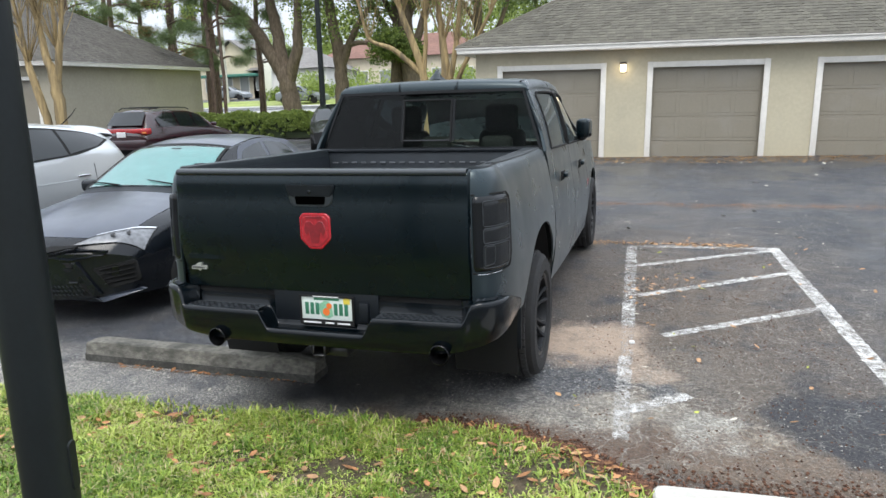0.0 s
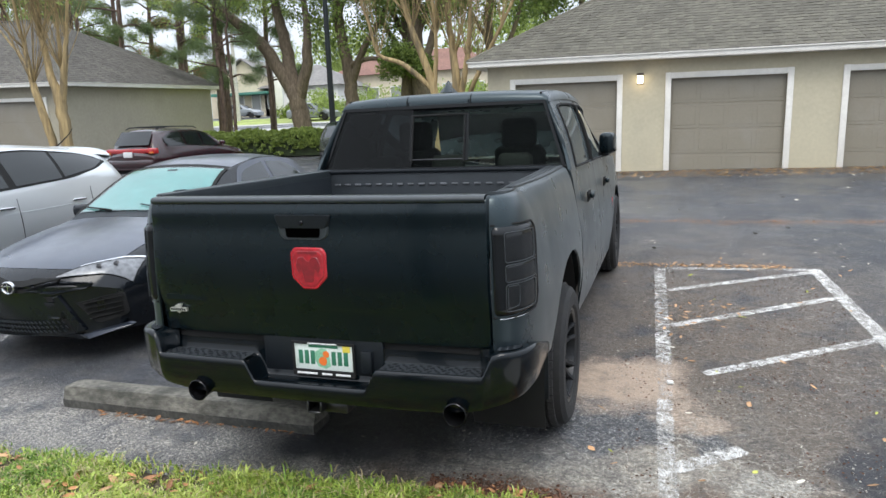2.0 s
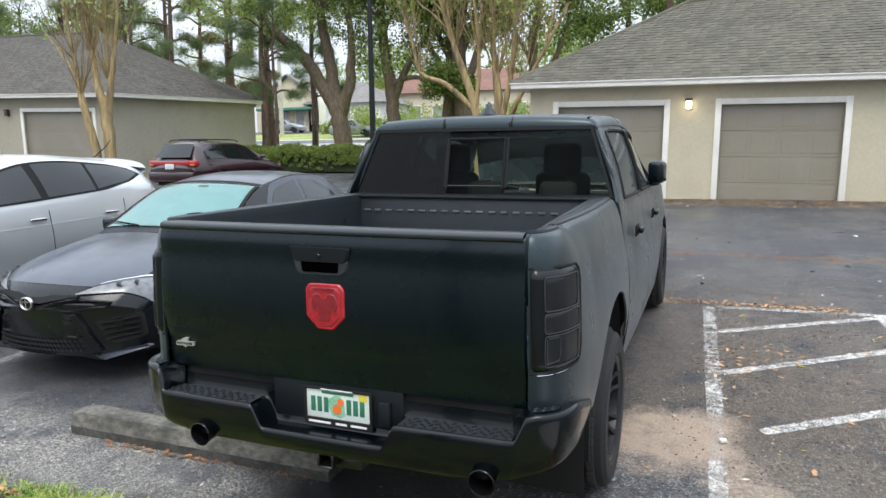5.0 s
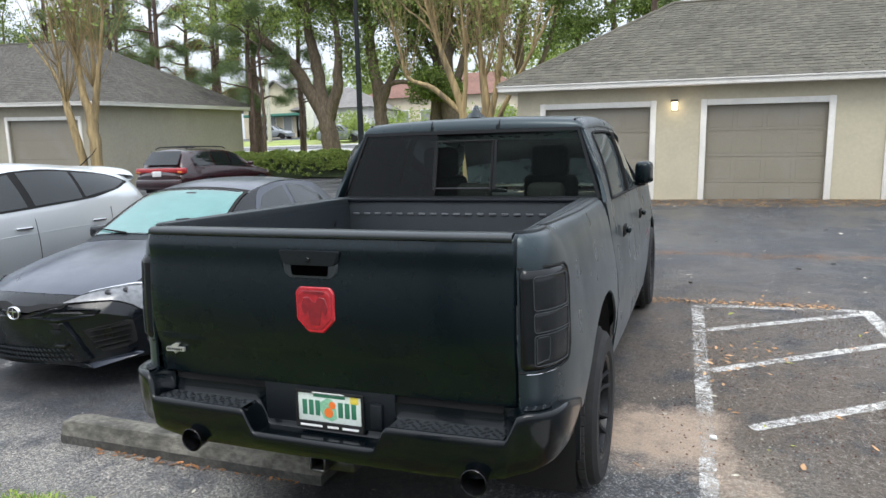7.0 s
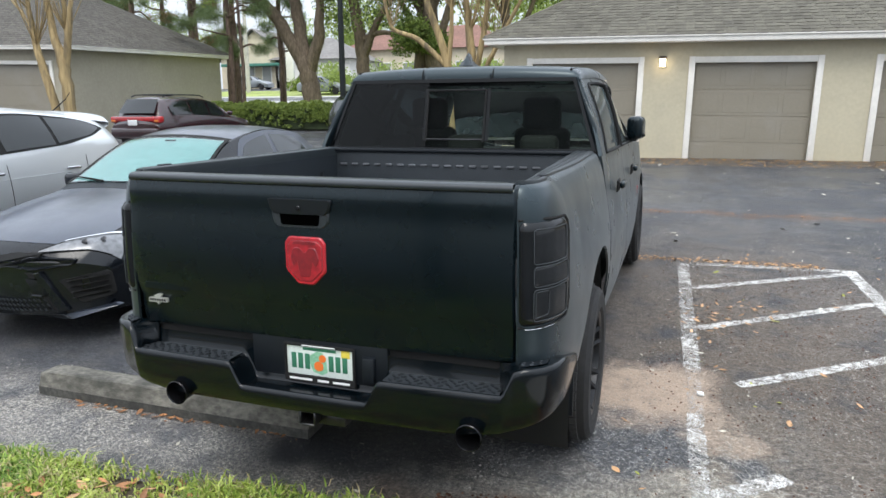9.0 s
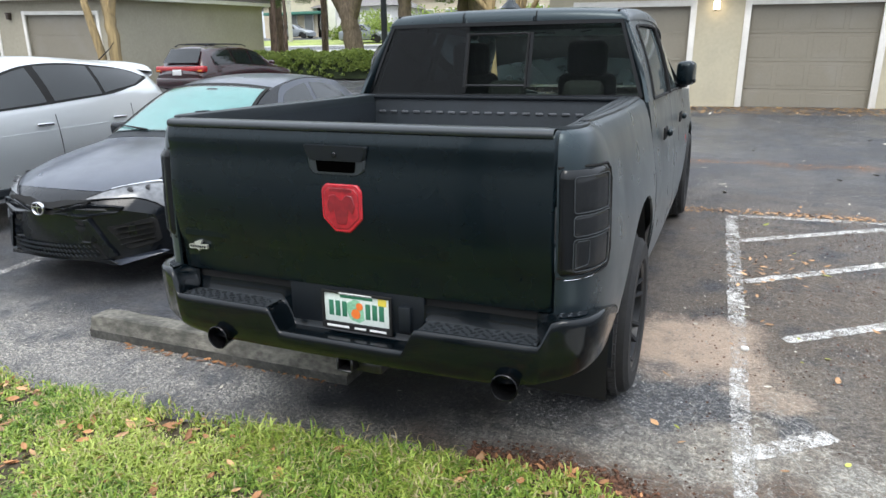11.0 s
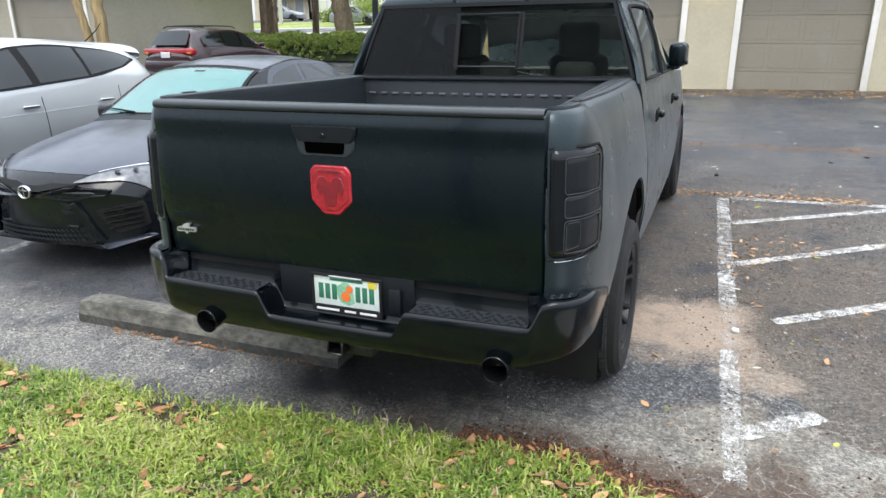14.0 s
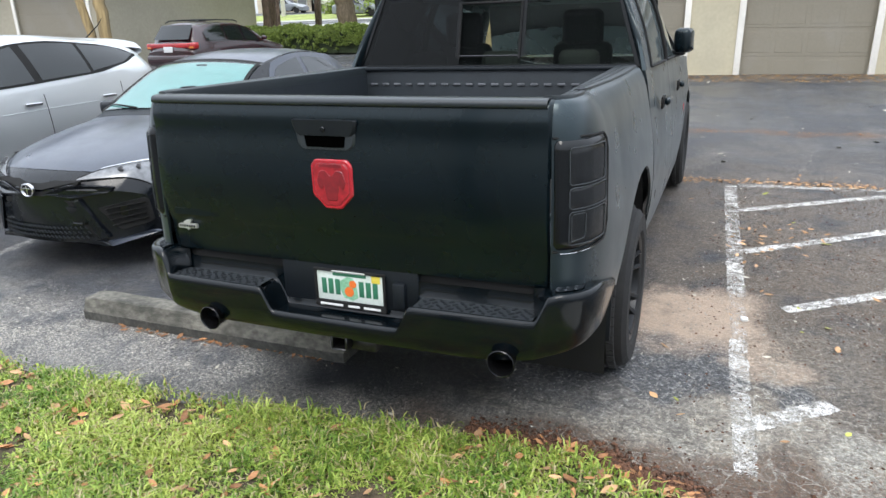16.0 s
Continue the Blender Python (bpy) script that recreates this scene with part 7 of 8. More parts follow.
# the large oak behind the hedge: a heavy trunk that forks into three leaning limbs
_oz = ground_z(29)
_t = grow("oak_tree", -15.6, 29.4, _oz, "large grey-barked oak with leaning limbs", [
    [(V3(0, 0, -0.3), 0.56), (V3(0.0, 0, 0.8), 0.44), (V3(-0.15, 0, 2.0), 0.4), (V3(-0.35, 0, 2.9), 0.33)],
    [(V3(-0.3, 0, 2.4), 0.33), (V3(-1.6, -0.2, 4.6), 0.27), (V3(-3.6, -0.4, 6.4), 0.2), (V3(-5.2, -0.4, 8.2), 0.14), (V3(-6.5, -0.4, 9.6), 0.08)],
    [(V3(-0.25, 0, 2.5), 0.32), (V3(-0.7, 0.3, 4.6), 0.27), (V3(-1.2, 0.5, 6.6), 0.2), (V3(-1.4, 0.8, 9.0), 0.12)],
    [(V3(-0.1, 0, 2.0), 0.3), (V3(0.6, -0.2, 3.8), 0.24), (V3(0.75, -0.3, 5.6), 0.15), (V3(0.5, -0.3, 7.6), 0.11), (V3(0.7, 0, 9.8), 0.08)],
], M_newleaf, M_bark, 3, 0.085, 12, 0.7, 2, (3, 4))
crown_fill(_t, -2.5, 0, 8.6, 5.2, 2.8, 520, 3, M_newleaf, 0.085, 30)
crown_fill(_t, -4.6, 0, 7.0, 3.2, 1.8, 150, 5, M_newleaf, 0.08, 26)
crown_fill(_t, 0.6, 0.5, 7.0, 2.4, 2.0, 130, 6, M_oakleaf, 0.08, 26)
_t = grow("oak_tree", -13.4, 30.2, ground_z(30), "dark-trunked oak with a full crown", [
    [(V3(0, 0, -0.3), 0.4), (V3(0.05, 0, 1.6), 0.32), (V3(-0.1, 0, 3.4), 0.28), (V3(-0.4, 0, 5.6), 0.22), (V3(-0.5, 0, 8.6), 0.12)],
    [(V3(0, 0, 2.6), 0.2), (V3(0.9, -0.3, 4.2), 0.15), (V3(2.0, -0.5, 5.6), 0.1), (V3(2.6, -0.5, 7.4), 0.06)],
    [(V3(-0.1, 0, 3.4), 0.16), (V3(1.0, -0.3, 3.7), 0.11), (V3(2.2, -0.5, 3.5), 0.07), (V3(3.0, -0.4, 3.0), 0.04)],
], M_oakleaf, M_bark, 7, 0.09, 22, 0.7, 2, (4, 5))
crown_fill(_t, 0.6, 0, 6.6, 3.2, 3.2, 420, 4, M_oakleaf, 0.09, 26)
for _i, (_x, _y, _r) in enumerate(((-10.85, 30.5, 0.36), (-10.1, 30.2, 0.46), (-7.2, 33.0, 0.3))):
    _t = grow("oak_tree", _x, _y, ground_z(_y), "tall oak with a dark straight trunk", [
        [(V3(0, 0, -0.3), _r), (V3(0.1, 0, 2), _r * 0.85), (V3(0.2 - 0.3 * _i, 0, 5), _r * 0.7), (V3(0.1, 0.3, 8), _r * 0.5), (V3(0.4, 0, 11), _r * 0.2)],
        [(V3(0.1, 0, 3.0), _r * 0.45), (V3(1.0, -0.3, 5.0), _r * 0.32), (V3(1.7, -0.2, 7.6), _r * 0.16)],
        [(V3(0.1, 0, 3.6), _r * 0.4), (V3(-1.0, 0.3, 5.2), _r * 0.3), (V3(-1.9, 0.2, 7.4), _r * 0.16)],
    ], M_oakleaf, M_bark, 11 + _i, 0.095, 18, 0.8, 2, (4, 5))
    crown_fill(_t, 0.2, 0, 8.0, 3.0, 3.4, 380, 20 + _i, M_oakleaf, 0.1, 24)
# leafy trees behind the khaki garage and along the street
for _i, (_x, _y, _h) in enumerate(((-39.0, 37.0, 9.5), (-50.0, 41.0, 11.0), (-45.0, 34.0, 10.0), (-56.0, 40.0, 11.0), (-4.0, 38.0, 9.5), (-43.0, 45.0, 12.0), (-49.0, 47.0, 12.0))):
    _t = grow("oak_tree", _x, _y, ground_z(_y), "leafy oak beyond the garages", [
        [(V3(0, 0, -0.3), 0.3), (V3(0.1, 0, 2), 0.25), (V3(0.2, 0, 5), 0.18), (V3(0.1, 0.3, _h), 0.06)],
        [(V3(0.1, 0, 2.6), 0.14), (V3(1.2, -0.3, 4.6), 0.1), (V3(2.0, -0.2, 6.6), 0.05)],
        [(V3(0.1, 0, 3.2), 0.13), (V3(-1.2, 0.3, 4.8), 0.09), (V3(-2.2, 0.2, 6.6), 0.05)],
    ], M_newleaf if _i in (3, 6) else M_oakleaf, M_bark, 70 + _i, 0.12, 15, 0.8, 1, (4, 5))
    crown_fill(_t, 0, 0, _h * 0.68, 3.4, _h * 0.4, 330, 40 + _i, M_newleaf if _i in (3, 6) else M_oakleaf, 0.1, 34, 0.5)
# slim pines: bare lower trunks, level whorled limbs with tufts of needles at the ends
def pine(x, y, r, h, rust, seed):
    rnd = random.Random(seed)
    stems = [[(V3(0, 0, -0.3), r), (V3(0.05, 0, 2.5), r * 0.85), (V3(-0.1, 0.1, 5), r * 0.7), (V3(0.1, 0, h * 0.75), r * 0.45), (V3(0.0, 0, h), r * 0.15)]]
    z, a = 3.2, rnd.uniform(0, 6.28)
    while z < h * 0.9:
        a += 2.4 + rnd.uniform(-0.5, 0.5)
        k = rnd.uniform(1.3, 2.4) * (1.15 - 0.55 * z / h)
        c, d = math.cos(a), math.sin(a)
        stems.append([(V3(0, 0, z), r * 0.32), (V3(c * k * 0.5, d * k * 0.5, z + rnd.uniform(0.1, 0.4)), r * 0.22), (V3(c * k, d * k, z + rnd.uniform(-0.2, 0.5)), r * 0.09)])
        z += rnd.uniform(0.45, 0.95)
    return grow("pine_tree", x, y, ground_z(y), "slim pine with a bare lower trunk", stems, M_pineleaf, M_pinebark, seed, 0.16, 40, 0.42, 0, (5, 7), True, 0.55, rust, lift=0.06, long=1.7, slim=0.035)


for _i, (_x, _y, _r, _h, _rust) in enumerate(((-18.5, 27.6, 0.13, 10, 0), (-17.55, 27.0, 0.085, 7.5, 0), (-18.8, 32.3, 0.1, 9, 0), (-24.5, 33, 0.2, 11, 0.5), (-22.6, 34, 0.22, 12, 0), (-26.5, 31, 0.2, 11, 0), (-29.5, 34, 0.22, 11, 0.15), (-21.0, 36, 0.2, 12, 0), (-33, 30, 0.22, 11, 0), (-37, 28, 0.24, 11, 0), (-28.0, 38.0, 0.2, 12, 0), (-32.0, 40.0, 0.22, 12, 0), (-25.5, 37.5, 0.16, 11, 0.2), (-30.6, 32.0, 0.18, 12, 0.1), (-35.0, 37.0, 0.2, 13, 0), (-40.0, 40.0, 0.2, 13, 0), (-1.5, 31.0, 0.2, 11, 0), (1.5, 33.0, 0.2, 12, 0))):
    pine(_x, _y, _r, _h, _rust, 31 + _i)


def shoots(rnd, p, n, spread, height, r):
    """Upright shoots that fan out from one pruned fork."""
    out = []
    for _ in range(n):
        a, k = rnd.uniform(0, 6.28), rnd.uniform(0.25, 1) * spread
        h = height * rnd.uniform(0.7, 1.1)
        q = Vector(p) + Vector((math.cos(a) * k * 0.5, math.sin(a) * k * 0.5, h * 0.4))
        e = Vector(p) + Vector((math.cos(a) * k, math.sin(a) * k, h))
        rr = r * rnd.uniform(0.7, 1.2)
        out.append([(tuple(p), rr), (tuple(q), rr * 0.7), (tuple(e), rr * 0.3)])
    return out


def myrtle(x, y, seed, stems, label):
    rnd = random.Random(seed + 5)
    stems = [[(p, r * (1.0 if x < -10 else 0.85)) for p, r in st] for st in stems]
    for st in list(stems):
        k = max(1, len(st) - 3)
        stems = stems + shoots(rnd, st[k][0], 18, 1.2, 2.9, st[k][1] * 0.15) + shoots(rnd, st[-2][0], 9, 1.1, 2.1, st[-2][1] * 0.26)
    return grow("crape_myrtle", x, y, ground_z(y), label, stems, M_newleaf, M_myrtle, seed, 0.085, 1, 0.4, 0, (3, 5), True, 0.6, 0.0, True, 0.35, "crape myrtles", thin=0.5)


myrtle(-13.8, 14.1, 51, [
    [(V3(0.14, 0, -0.2), 0.17), (V3(0.12, 0, 1.2), 0.14), (V3(0.1, 0, 2.2), 0.135), (V3(-0.1, 0, 2.9), 0.09), (V3(-0.3, 0.1, 3.7), 0.07), (V3(-0.45, 0.1, 4.6), 0.05), (V3(-0.6, 0.1, 6.2), 0.02)],
    [(V3(0.1, 0, 2.1), 0.1), (V3(0.33, 0, 3.0), 0.075), (V3(0.5, 0, 3.7), 0.05), (V3(0.72, 0, 4.8), 0.03), (V3(0.85, 0, 6.2), 0.014)],
    [(V3(0.12, 0, 2.2), 0.08), (V3(0.17, 0.1, 3.0), 0.06), (V3(0.2, 0.1, 4.2), 0.035), (V3(0.3, 0.1, 6.0), 0.016)],
    [(V3(-0.03, 0, -0.2), 0.12), (V3(-0.14, -0.1, 1.0), 0.1), (V3(-0.36, -0.1, 2.0), 0.095), (V3(-0.55, -0.1, 2.7), 0.08), (V3(-0.78, 0, 3.7), 0.045), (V3(-1.0, 0, 5.4), 0.018)],
], "multi-stemmed tan crape myrtle with bare pruned limbs")
myrtle(-5.98, 19.7, 57, [
    [(V3(0.0, 0, -0.2), 0.2), (V3(-0.05, 0, 1.5), 0.15), (V3(-0.25, 0, 2.6), 0.13), (V3(-0.7, 0, 3.8), 0.1), (V3(-0.95, 0, 4.6), 0.07), (V3(-1.4, 0, 6.0), 0.03)],
    [(V3(0.55, 0.2, -0.2), 0.2), (V3(0.5, 0.2, 1.8), 0.17), (V3(0.45, 0.2, 3.0), 0.13), (V3(0.3, 0.2, 4.4), 0.08), (V3(0.35, 0.2, 6.0), 0.03)],
    [(V3(0.5, 0.2, 1.6), 0.12), (V3(0.85, 0.1, 2.9), 0.09), (V3(1.0, 0.1, 4.4), 0.06), (V3(1.1, 0.1, 6.0), 0.025)],
    [(V3(0.6, 0.1, 1.4), 0.1), (V3(1.2, -0.1, 2.5), 0.075), (V3(1.9, -0.2, 3.7), 0.055), (V3(2.5, -0.2, 4.8), 0.03)],
    [(V3(-0.2, 0, 2.2), 0.1), (V3(-1.0, -0.1, 2.9), 0.085), (V3(-1.7, -0.1, 3.2), 0.06), (V3(-2.0, -0.1, 4.2), 0.04), (V3(-2.5, 0, 5.4), 0.02)],
    [(V3(-0.1, 0, 2.2), 0.09), (V3(0.0, 0, 3.6), 0.06), (V3(-0.2, 0, 5.6), 0.025)],
], "large multi-stemmed tan crape myrtle beside the garage")

# woods far behind, as one mass of stems and leaves
_rnd = random.Random(9)
woods = empty("far_woods", -15, 60, ground_z(60), "far green woods behind the street", "woods", kind="stuff")
_c = []
for _k in range(115):
    _x = _rnd.uniform(-75, 45)
    _h = _rnd.uniform(2.5, 16)
    if -46 < _x < -16:
        _h = _rnd.uniform(1.5, 10)
    _c.append((_x, _rnd.uniform(34, 46) if _x > -3 or _x < -60 else _rnd.uniform(48, 70), _h))
_c += [(_rnd.uniform(-46, -14), _rnd.uniform(50, 62), _rnd.uniform(4.5, 11)) for _ in range(62)]
leaves_mesh("far_foliage", _c, M_newleaf, woods, 0.26, 260, 2.6, _rnd)
leaves_mesh("far_foliage", [(x, y + 3, z * 0.4) for x, y, z in _c[::3]], M_newleaf, woods, 0.45, 60, 2.4, _rnd)

_c = [(_rnd.uniform(-50, -4) + 15, _rnd.uniform(26, 34), _rnd.uniform(2, 12)) for _ in range(60)]
leaves_mesh("far_foliage", _c, M_newleaf, woods, 0.36, 190, 3.0, _rnd)
_c = [(_rnd.uniform(-33, -16) + 15, _rnd.uniform(-3, -1), _rnd.uniform(0.1, 0.6)) for _ in range(40)]
leaves_mesh("far_foliage", _c, M_hedgeleaf, woods, 0.2, 120, 1.0, _rnd)

# bushes across the street, in front of the buildings
_c = [(_rnd.uniform(-28, -4) + 15, _rnd.uniform(-9, -4), _rnd.uniform(0.2, 1.5)) for _ in range(50)]
leaves_mesh("far_foliage", _c, M_newleaf, woods, 0.16, 130, 1.1, _rnd)

# clipped hedge
hedge = empty("hedge", -13.5, 24.4, ground_z(24.4), "clipped green hedge along the lot", "hedge")
_c = []
for _k in range(2600):
    _u, _a = _rnd.uniform(-5.2, 6.0), _rnd.uniform(0, math.pi)
    _c.append((_u, 0.45 * math.cos(_a), 0.1 + 0.9 * math.sin(_a) ** 0.5 * _rnd.uniform(0.85, 1.03) + 0.05 * math.sin(_u * 3)))
leaves_mesh("hedge_leaves", _c, M_hedgeleaf, hedge, 0.052, 26, 0.1, _rnd, label="small glossy hedge leaves")
# solid dark shell that fills the hedge behind its leaves
sheet("hedge_core", [[(u, 0.36 * math.cos(a), 0.03 + 0.85 * math.sin(a) ** 0.5) for a in np.linspace(0, math.pi, 9)] for u in np.linspace(-5.2, 6.0, 12)], material("dark_hedge_fill", (0.02, 0.03, 0.01), 0.95, vary=0.4, scale=20, scale2=3), hedge)

# dark lamp pole by the hedge, and the near dark pole in the lawn
pl = empty("street_lamp", -11.75, 24.7, ground_z(24.7), "tall dark street lamp pole by the hedge", "street lamp")
tube("pole", [(0, 0, -0.1), (0, 0, 3), (0, 0, 8.5)], [0.12, 0.105, 0.07], M_pole, pl, 16)
lathe("pole_base", [(0.0, 0.25), (0.13, 0.25), (0.2, 0.1), (0.22, 0.0)], lambda a, b, h: Vector((a, b, h)), M_pole, pl, 20)
box("lamp_head", (0.35, 0, 8.4), (0.8, 0.3, 0.14), M_pole, pl, 0.04)
near = empty("lamp_post", -1.617, 1.738, 0.05, "dark green-black painted steel lamp post in the lawn", "lamp post")
tube("post", [(0, 0, -0.1), (0, 0, 1.2), (0, 0, 3.4)], [0.077, 0.075, 0.07], M_pole, near, 40)
_dir = Vector((0.93, 0.36, 0)).normalized()
_sd = Vector((-0.36, 0.93, 0)).normalized()
prism("hand_hole_cover", rounded([(-0.022, -0.08), (0.022, -0.08), (0.022, 0.08), (-0.022, 0.08)], 0.022, 6), lambda a, b, d: _dir * (0.079 + d - 2.5 * a * a) + _sd * a + Vector((0, 0, 0.69 + b)), 0.012, M_pole, near, "oval hand-hole cover", rim=0.004)
lathe("post_base", [(0.0, 0.12), (0.08, 0.12), (0.12, 0.06), (0.13, 0.0)], lambda a, b, h: Vector((a, b, h - 0.02)), M_pole, near, 28)


# ---- street and buildings beyond the trees ----
M_road = material("pale_street_concrete", (0.42, 0.41, 0.385), 0.9, vary=0.08, scale=3, scale2=0.3)
M_verge = material("far_lawn_grass", (0.27, 0.32, 0.085), 0.95, vary=0.3, scale=2.5, scale2=0.25)
M_farwall = material("cream_far_wall", (0.6, 0.53, 0.4), 0.85, vary=0.06, scale=2, scale2=0.3)
M_farwhite = material("white_far_wall", (0.75, 0.74, 0.7), 0.8, vary=0.05, scale=2, scale2=0.3)
M_farroof = material("grey_far_roof", (0.2, 0.19, 0.18), 0.9, vary=0.15, scale=3, scale2=0.4)
M_redroof = material("red_tile_roof", (0.2, 0.105, 0.08), 0.85, vary=0.2, scale=4, scale2=0.5)
M_farwin = material("far_window_glass", (0.28, 0.29, 0.28), 0.2)
M_teal = material("green_awning", (0.06, 0.2, 0.15), 0.6, vary=0.1, scale=3, scale2=0.5)


def band(name, y0, y1, mat, lift, label):
    ob = sheet(name, [[(x, y, ground_z(y) + lift) for x in np.linspace(-120, 60, 19)] for y in np.linspace(y0, y1, 8)], mat)
    return tags(ob, label, name, kind="structure")


band("verge", 25.2, 41.0, M_verge, 0.004, "green lawn strip under the trees")
band("road", 41.2, 45.5, M_road, 0.006, "pale concrete street beyond the trees")
band("verge", 45.8, 58.5, M_verge, 0.004, "bright green lawn across the street")
band("pavement", 48.6, 50.0, M_road, 0.012, "pale pavement strip across the street")


def house(x, y, w, d, h, roof_h, wall, roof, label, windows, gable_front=False, awning=False):
    z = ground_z(y)
    b = empty("house", x, y, z, label, "building", "far buildings")
    box("wall", (0, d / 2, h / 2 - 0.3), (w, d, h + 0.6), wall, b, 0)
    if gable_front:
        prism("gable", [(-w / 2, h), (w / 2, h), (0, h + roof_h)], lambda a, q, t: Vector((a, -t, q)), d, wall, b)
        for s in (-1, 1):
            sheet("roof", [[(s * (w / 2 + 0.6) * (1 - v), yy, h - 0.25 + (roof_h + 0.35) * v) for yy in (-0.5, d / 2, d + 0.5)] for v in (0, 0.5, 1)], roof, b, thick=0.15, flip=(s > 0))
    else:
        o = 0.6
        vs = [(-w / 2 - o, -o, h), (w / 2 + o, -o, h), (w / 2 + o, d + o, h), (-w / 2 - o, d + o, h), (-w / 2 + d / 2, d / 2, h + roof_h), (w / 2 - d / 2, d / 2, h + roof_h)]
        make("roof", vs, [[0, 1, 5, 4], [1, 2, 5], [2, 3, 4, 5], [3, 0, 4], [3, 2, 1, 0]], roof, b, smooth=False)
    for a, q, ww, hh in windows:
        win = box("window", (a, -0.03, q), (ww, 0.1, hh), M_farwhite, b, 0.01)
        box("pane", (a, -0.09, q), (ww - 0.2, 0.06, hh - 0.2), M_farwin, win, 0)
    if awning:
        box("awning", (0, -0.7, h * 0.78), (w * 0.8, 1.4, 0.3), M_teal, b, 0.05)
    return b


house(-44.5, 70, 9, 9, 3.2, 3.0, M_farwall, M_farroof, "cream house with a steep grey gable roof", [(-3, 1.6, 1.4, 1.6), (-0.8, 1.6, 1.4, 1.6), (1.4, 1.5, 1.2, 2.2), (3.4, 1.6, 1.2, 1.6)], True, True)
house(-37.5, 70, 9, 8, 3.0, 2.6, M_farwhite, M_farroof, "white low building with a grey hip roof", [(-3, 1.6, 1.4, 1.5), (0.2, 1.6, 1.4, 1.5), (3, 1.6, 1.2, 1.5)])
house(-27.5, 78, 20, 10, 4.2, 3.0, M_farwall, M_redroof, "long building with a red tiled roof", [(-8 + 3.2 * k, 1.9, 1.8, 1.8) for k in range(6)])
house(-60.0, 66, 10, 8, 3.2, 2.6, M_farwall, M_farroof, "low cream house with a grey hip roof", [(-3, 1.6, 1.5, 1.5), (0, 1.5, 1.2, 2.0), (3, 1.6, 1.5, 1.5)])


def far_car(x, y, rz, mat, label):
    e = empty("car", x, y, ground_z(y), label, "car", "cars across the street", rz)
    body = CarBody(4.4, [(0, 0.6), (0.2, 0.75), (1.1, 0.92), (1.8, 1.3), (2.3, 1.44), (3.2, 1.43), (3.9, 1.1), (4.4, 0.9)], [(0, 0.6), (1.1, 0.68), (2.2, 0.56), (3.3, 0.55), (4.4, 0.62)],
                   [(0, 0.56), (1.1, 0.86), (2.2, 1.36), (3.2, 1.36), (3.9, 1.03), (4.4, 0.82)], [(0, 0.7), (0.6, 0.82), (3.8, 0.82), (4.4, 0.7)], [(0, 0.55), (1.1, 0.84), (3.4, 0.92), (4.4, 0.8)],
                   [(0, 0.75), (0.6, 0.87), (3.8, 0.87), (4.4, 0.74)], 0.55, [(0, 0.7), (0.6, 0.82), (3.8, 0.82), (4.4, 0.7)], [(0, 0.22), (4.4, 0.25)], [(0.85, 0.3), (3.5, 0.3)], 0.34, [(0, 0.25), (1.5, 0.1), (4.4, -0.15)])
    body.build(e, mat, "", n=24)
    body.top_pane("windscreen", e, -0.92, 0.92, 1.25, 2.15, M_carwin, 0.01)
    for s in (-1, 1):
        body.side_pane("side_window", e, s, 1.6, 3.6, [(1.6, 0.06), (3.6, 0.06)], [(1.6, 0.15), (2.2, 0.9), (3.1, 0.9), (3.6, 0.3)], M_carwin, 0.01)
        for yy in (0.85, 3.5):
            lathe("tyre", [(0.0, 0.1), (0.2, 0.1), (0.31, 0.09), (0.31, -0.09), (0.0, -0.1)], lambda a, b, h, s=s, yy=yy: Vector((s * 0.76 + s * h, yy + a, 0.31 + b)), M_rubber, e, 20)
    return e


M_c1 = material("white_car_paint", (0.7, 0.7, 0.69), 0.3, coat=0.6, vary=0.03, scale=9, scale2=2)
M_c2 = material("grey_car_paint", (0.2, 0.22, 0.24), 0.3, coat=0.6, vary=0.05, scale=9, scale2=2)
M_c3 = material("red_car_paint", (0.35, 0.03, 0.03), 0.3, coat=0.6, vary=0.05, scale=9, scale2=2)
far_car(-43.3, 61, 84, M_c1, "white sedan parked across the street")
far_car(-38.2, 63, 96, M_c2, "grey sedan parked across the street")
far_car(-52.5, 62, 90, M_c3, "red car parked across the street")
far_car(-24.5, 52, 90, M_c2, "grey car standing beyond the oak")
up = empty("utility_pole", -36.4, 56.0, ground_z(56), "pale round concrete utility pole across the street", "utility pole")
tube("pole", [(0, 0, -0.2), (0, 0, 4), (0, 0, 9.5)], [0.2, 0.18, 0.14], M_conc_light, up, 14)
sg = empty("pylon_sign", -33.2, 58.0, ground_z(58), "tall narrow white pylon sign across the street", "sign")
box("board", (0, 0, 2.5), (0.75, 0.25, 3.4), M_farwhite, sg, 0.03)
box("post", (0, 0, 0.35), (0.3, 0.18, 1.2), M_conc_light, sg, 0.02)
# a dark pickup nose behind the hedge's end
far_car(-8.87, 19.7, 26.7, material("dark_parked_car_paint", (0.006, 0.0065, 0.008), 0.25, coat=0.35, vary=0.1, scale=9, scale2=2), "dark car with bright trim by the hedge")


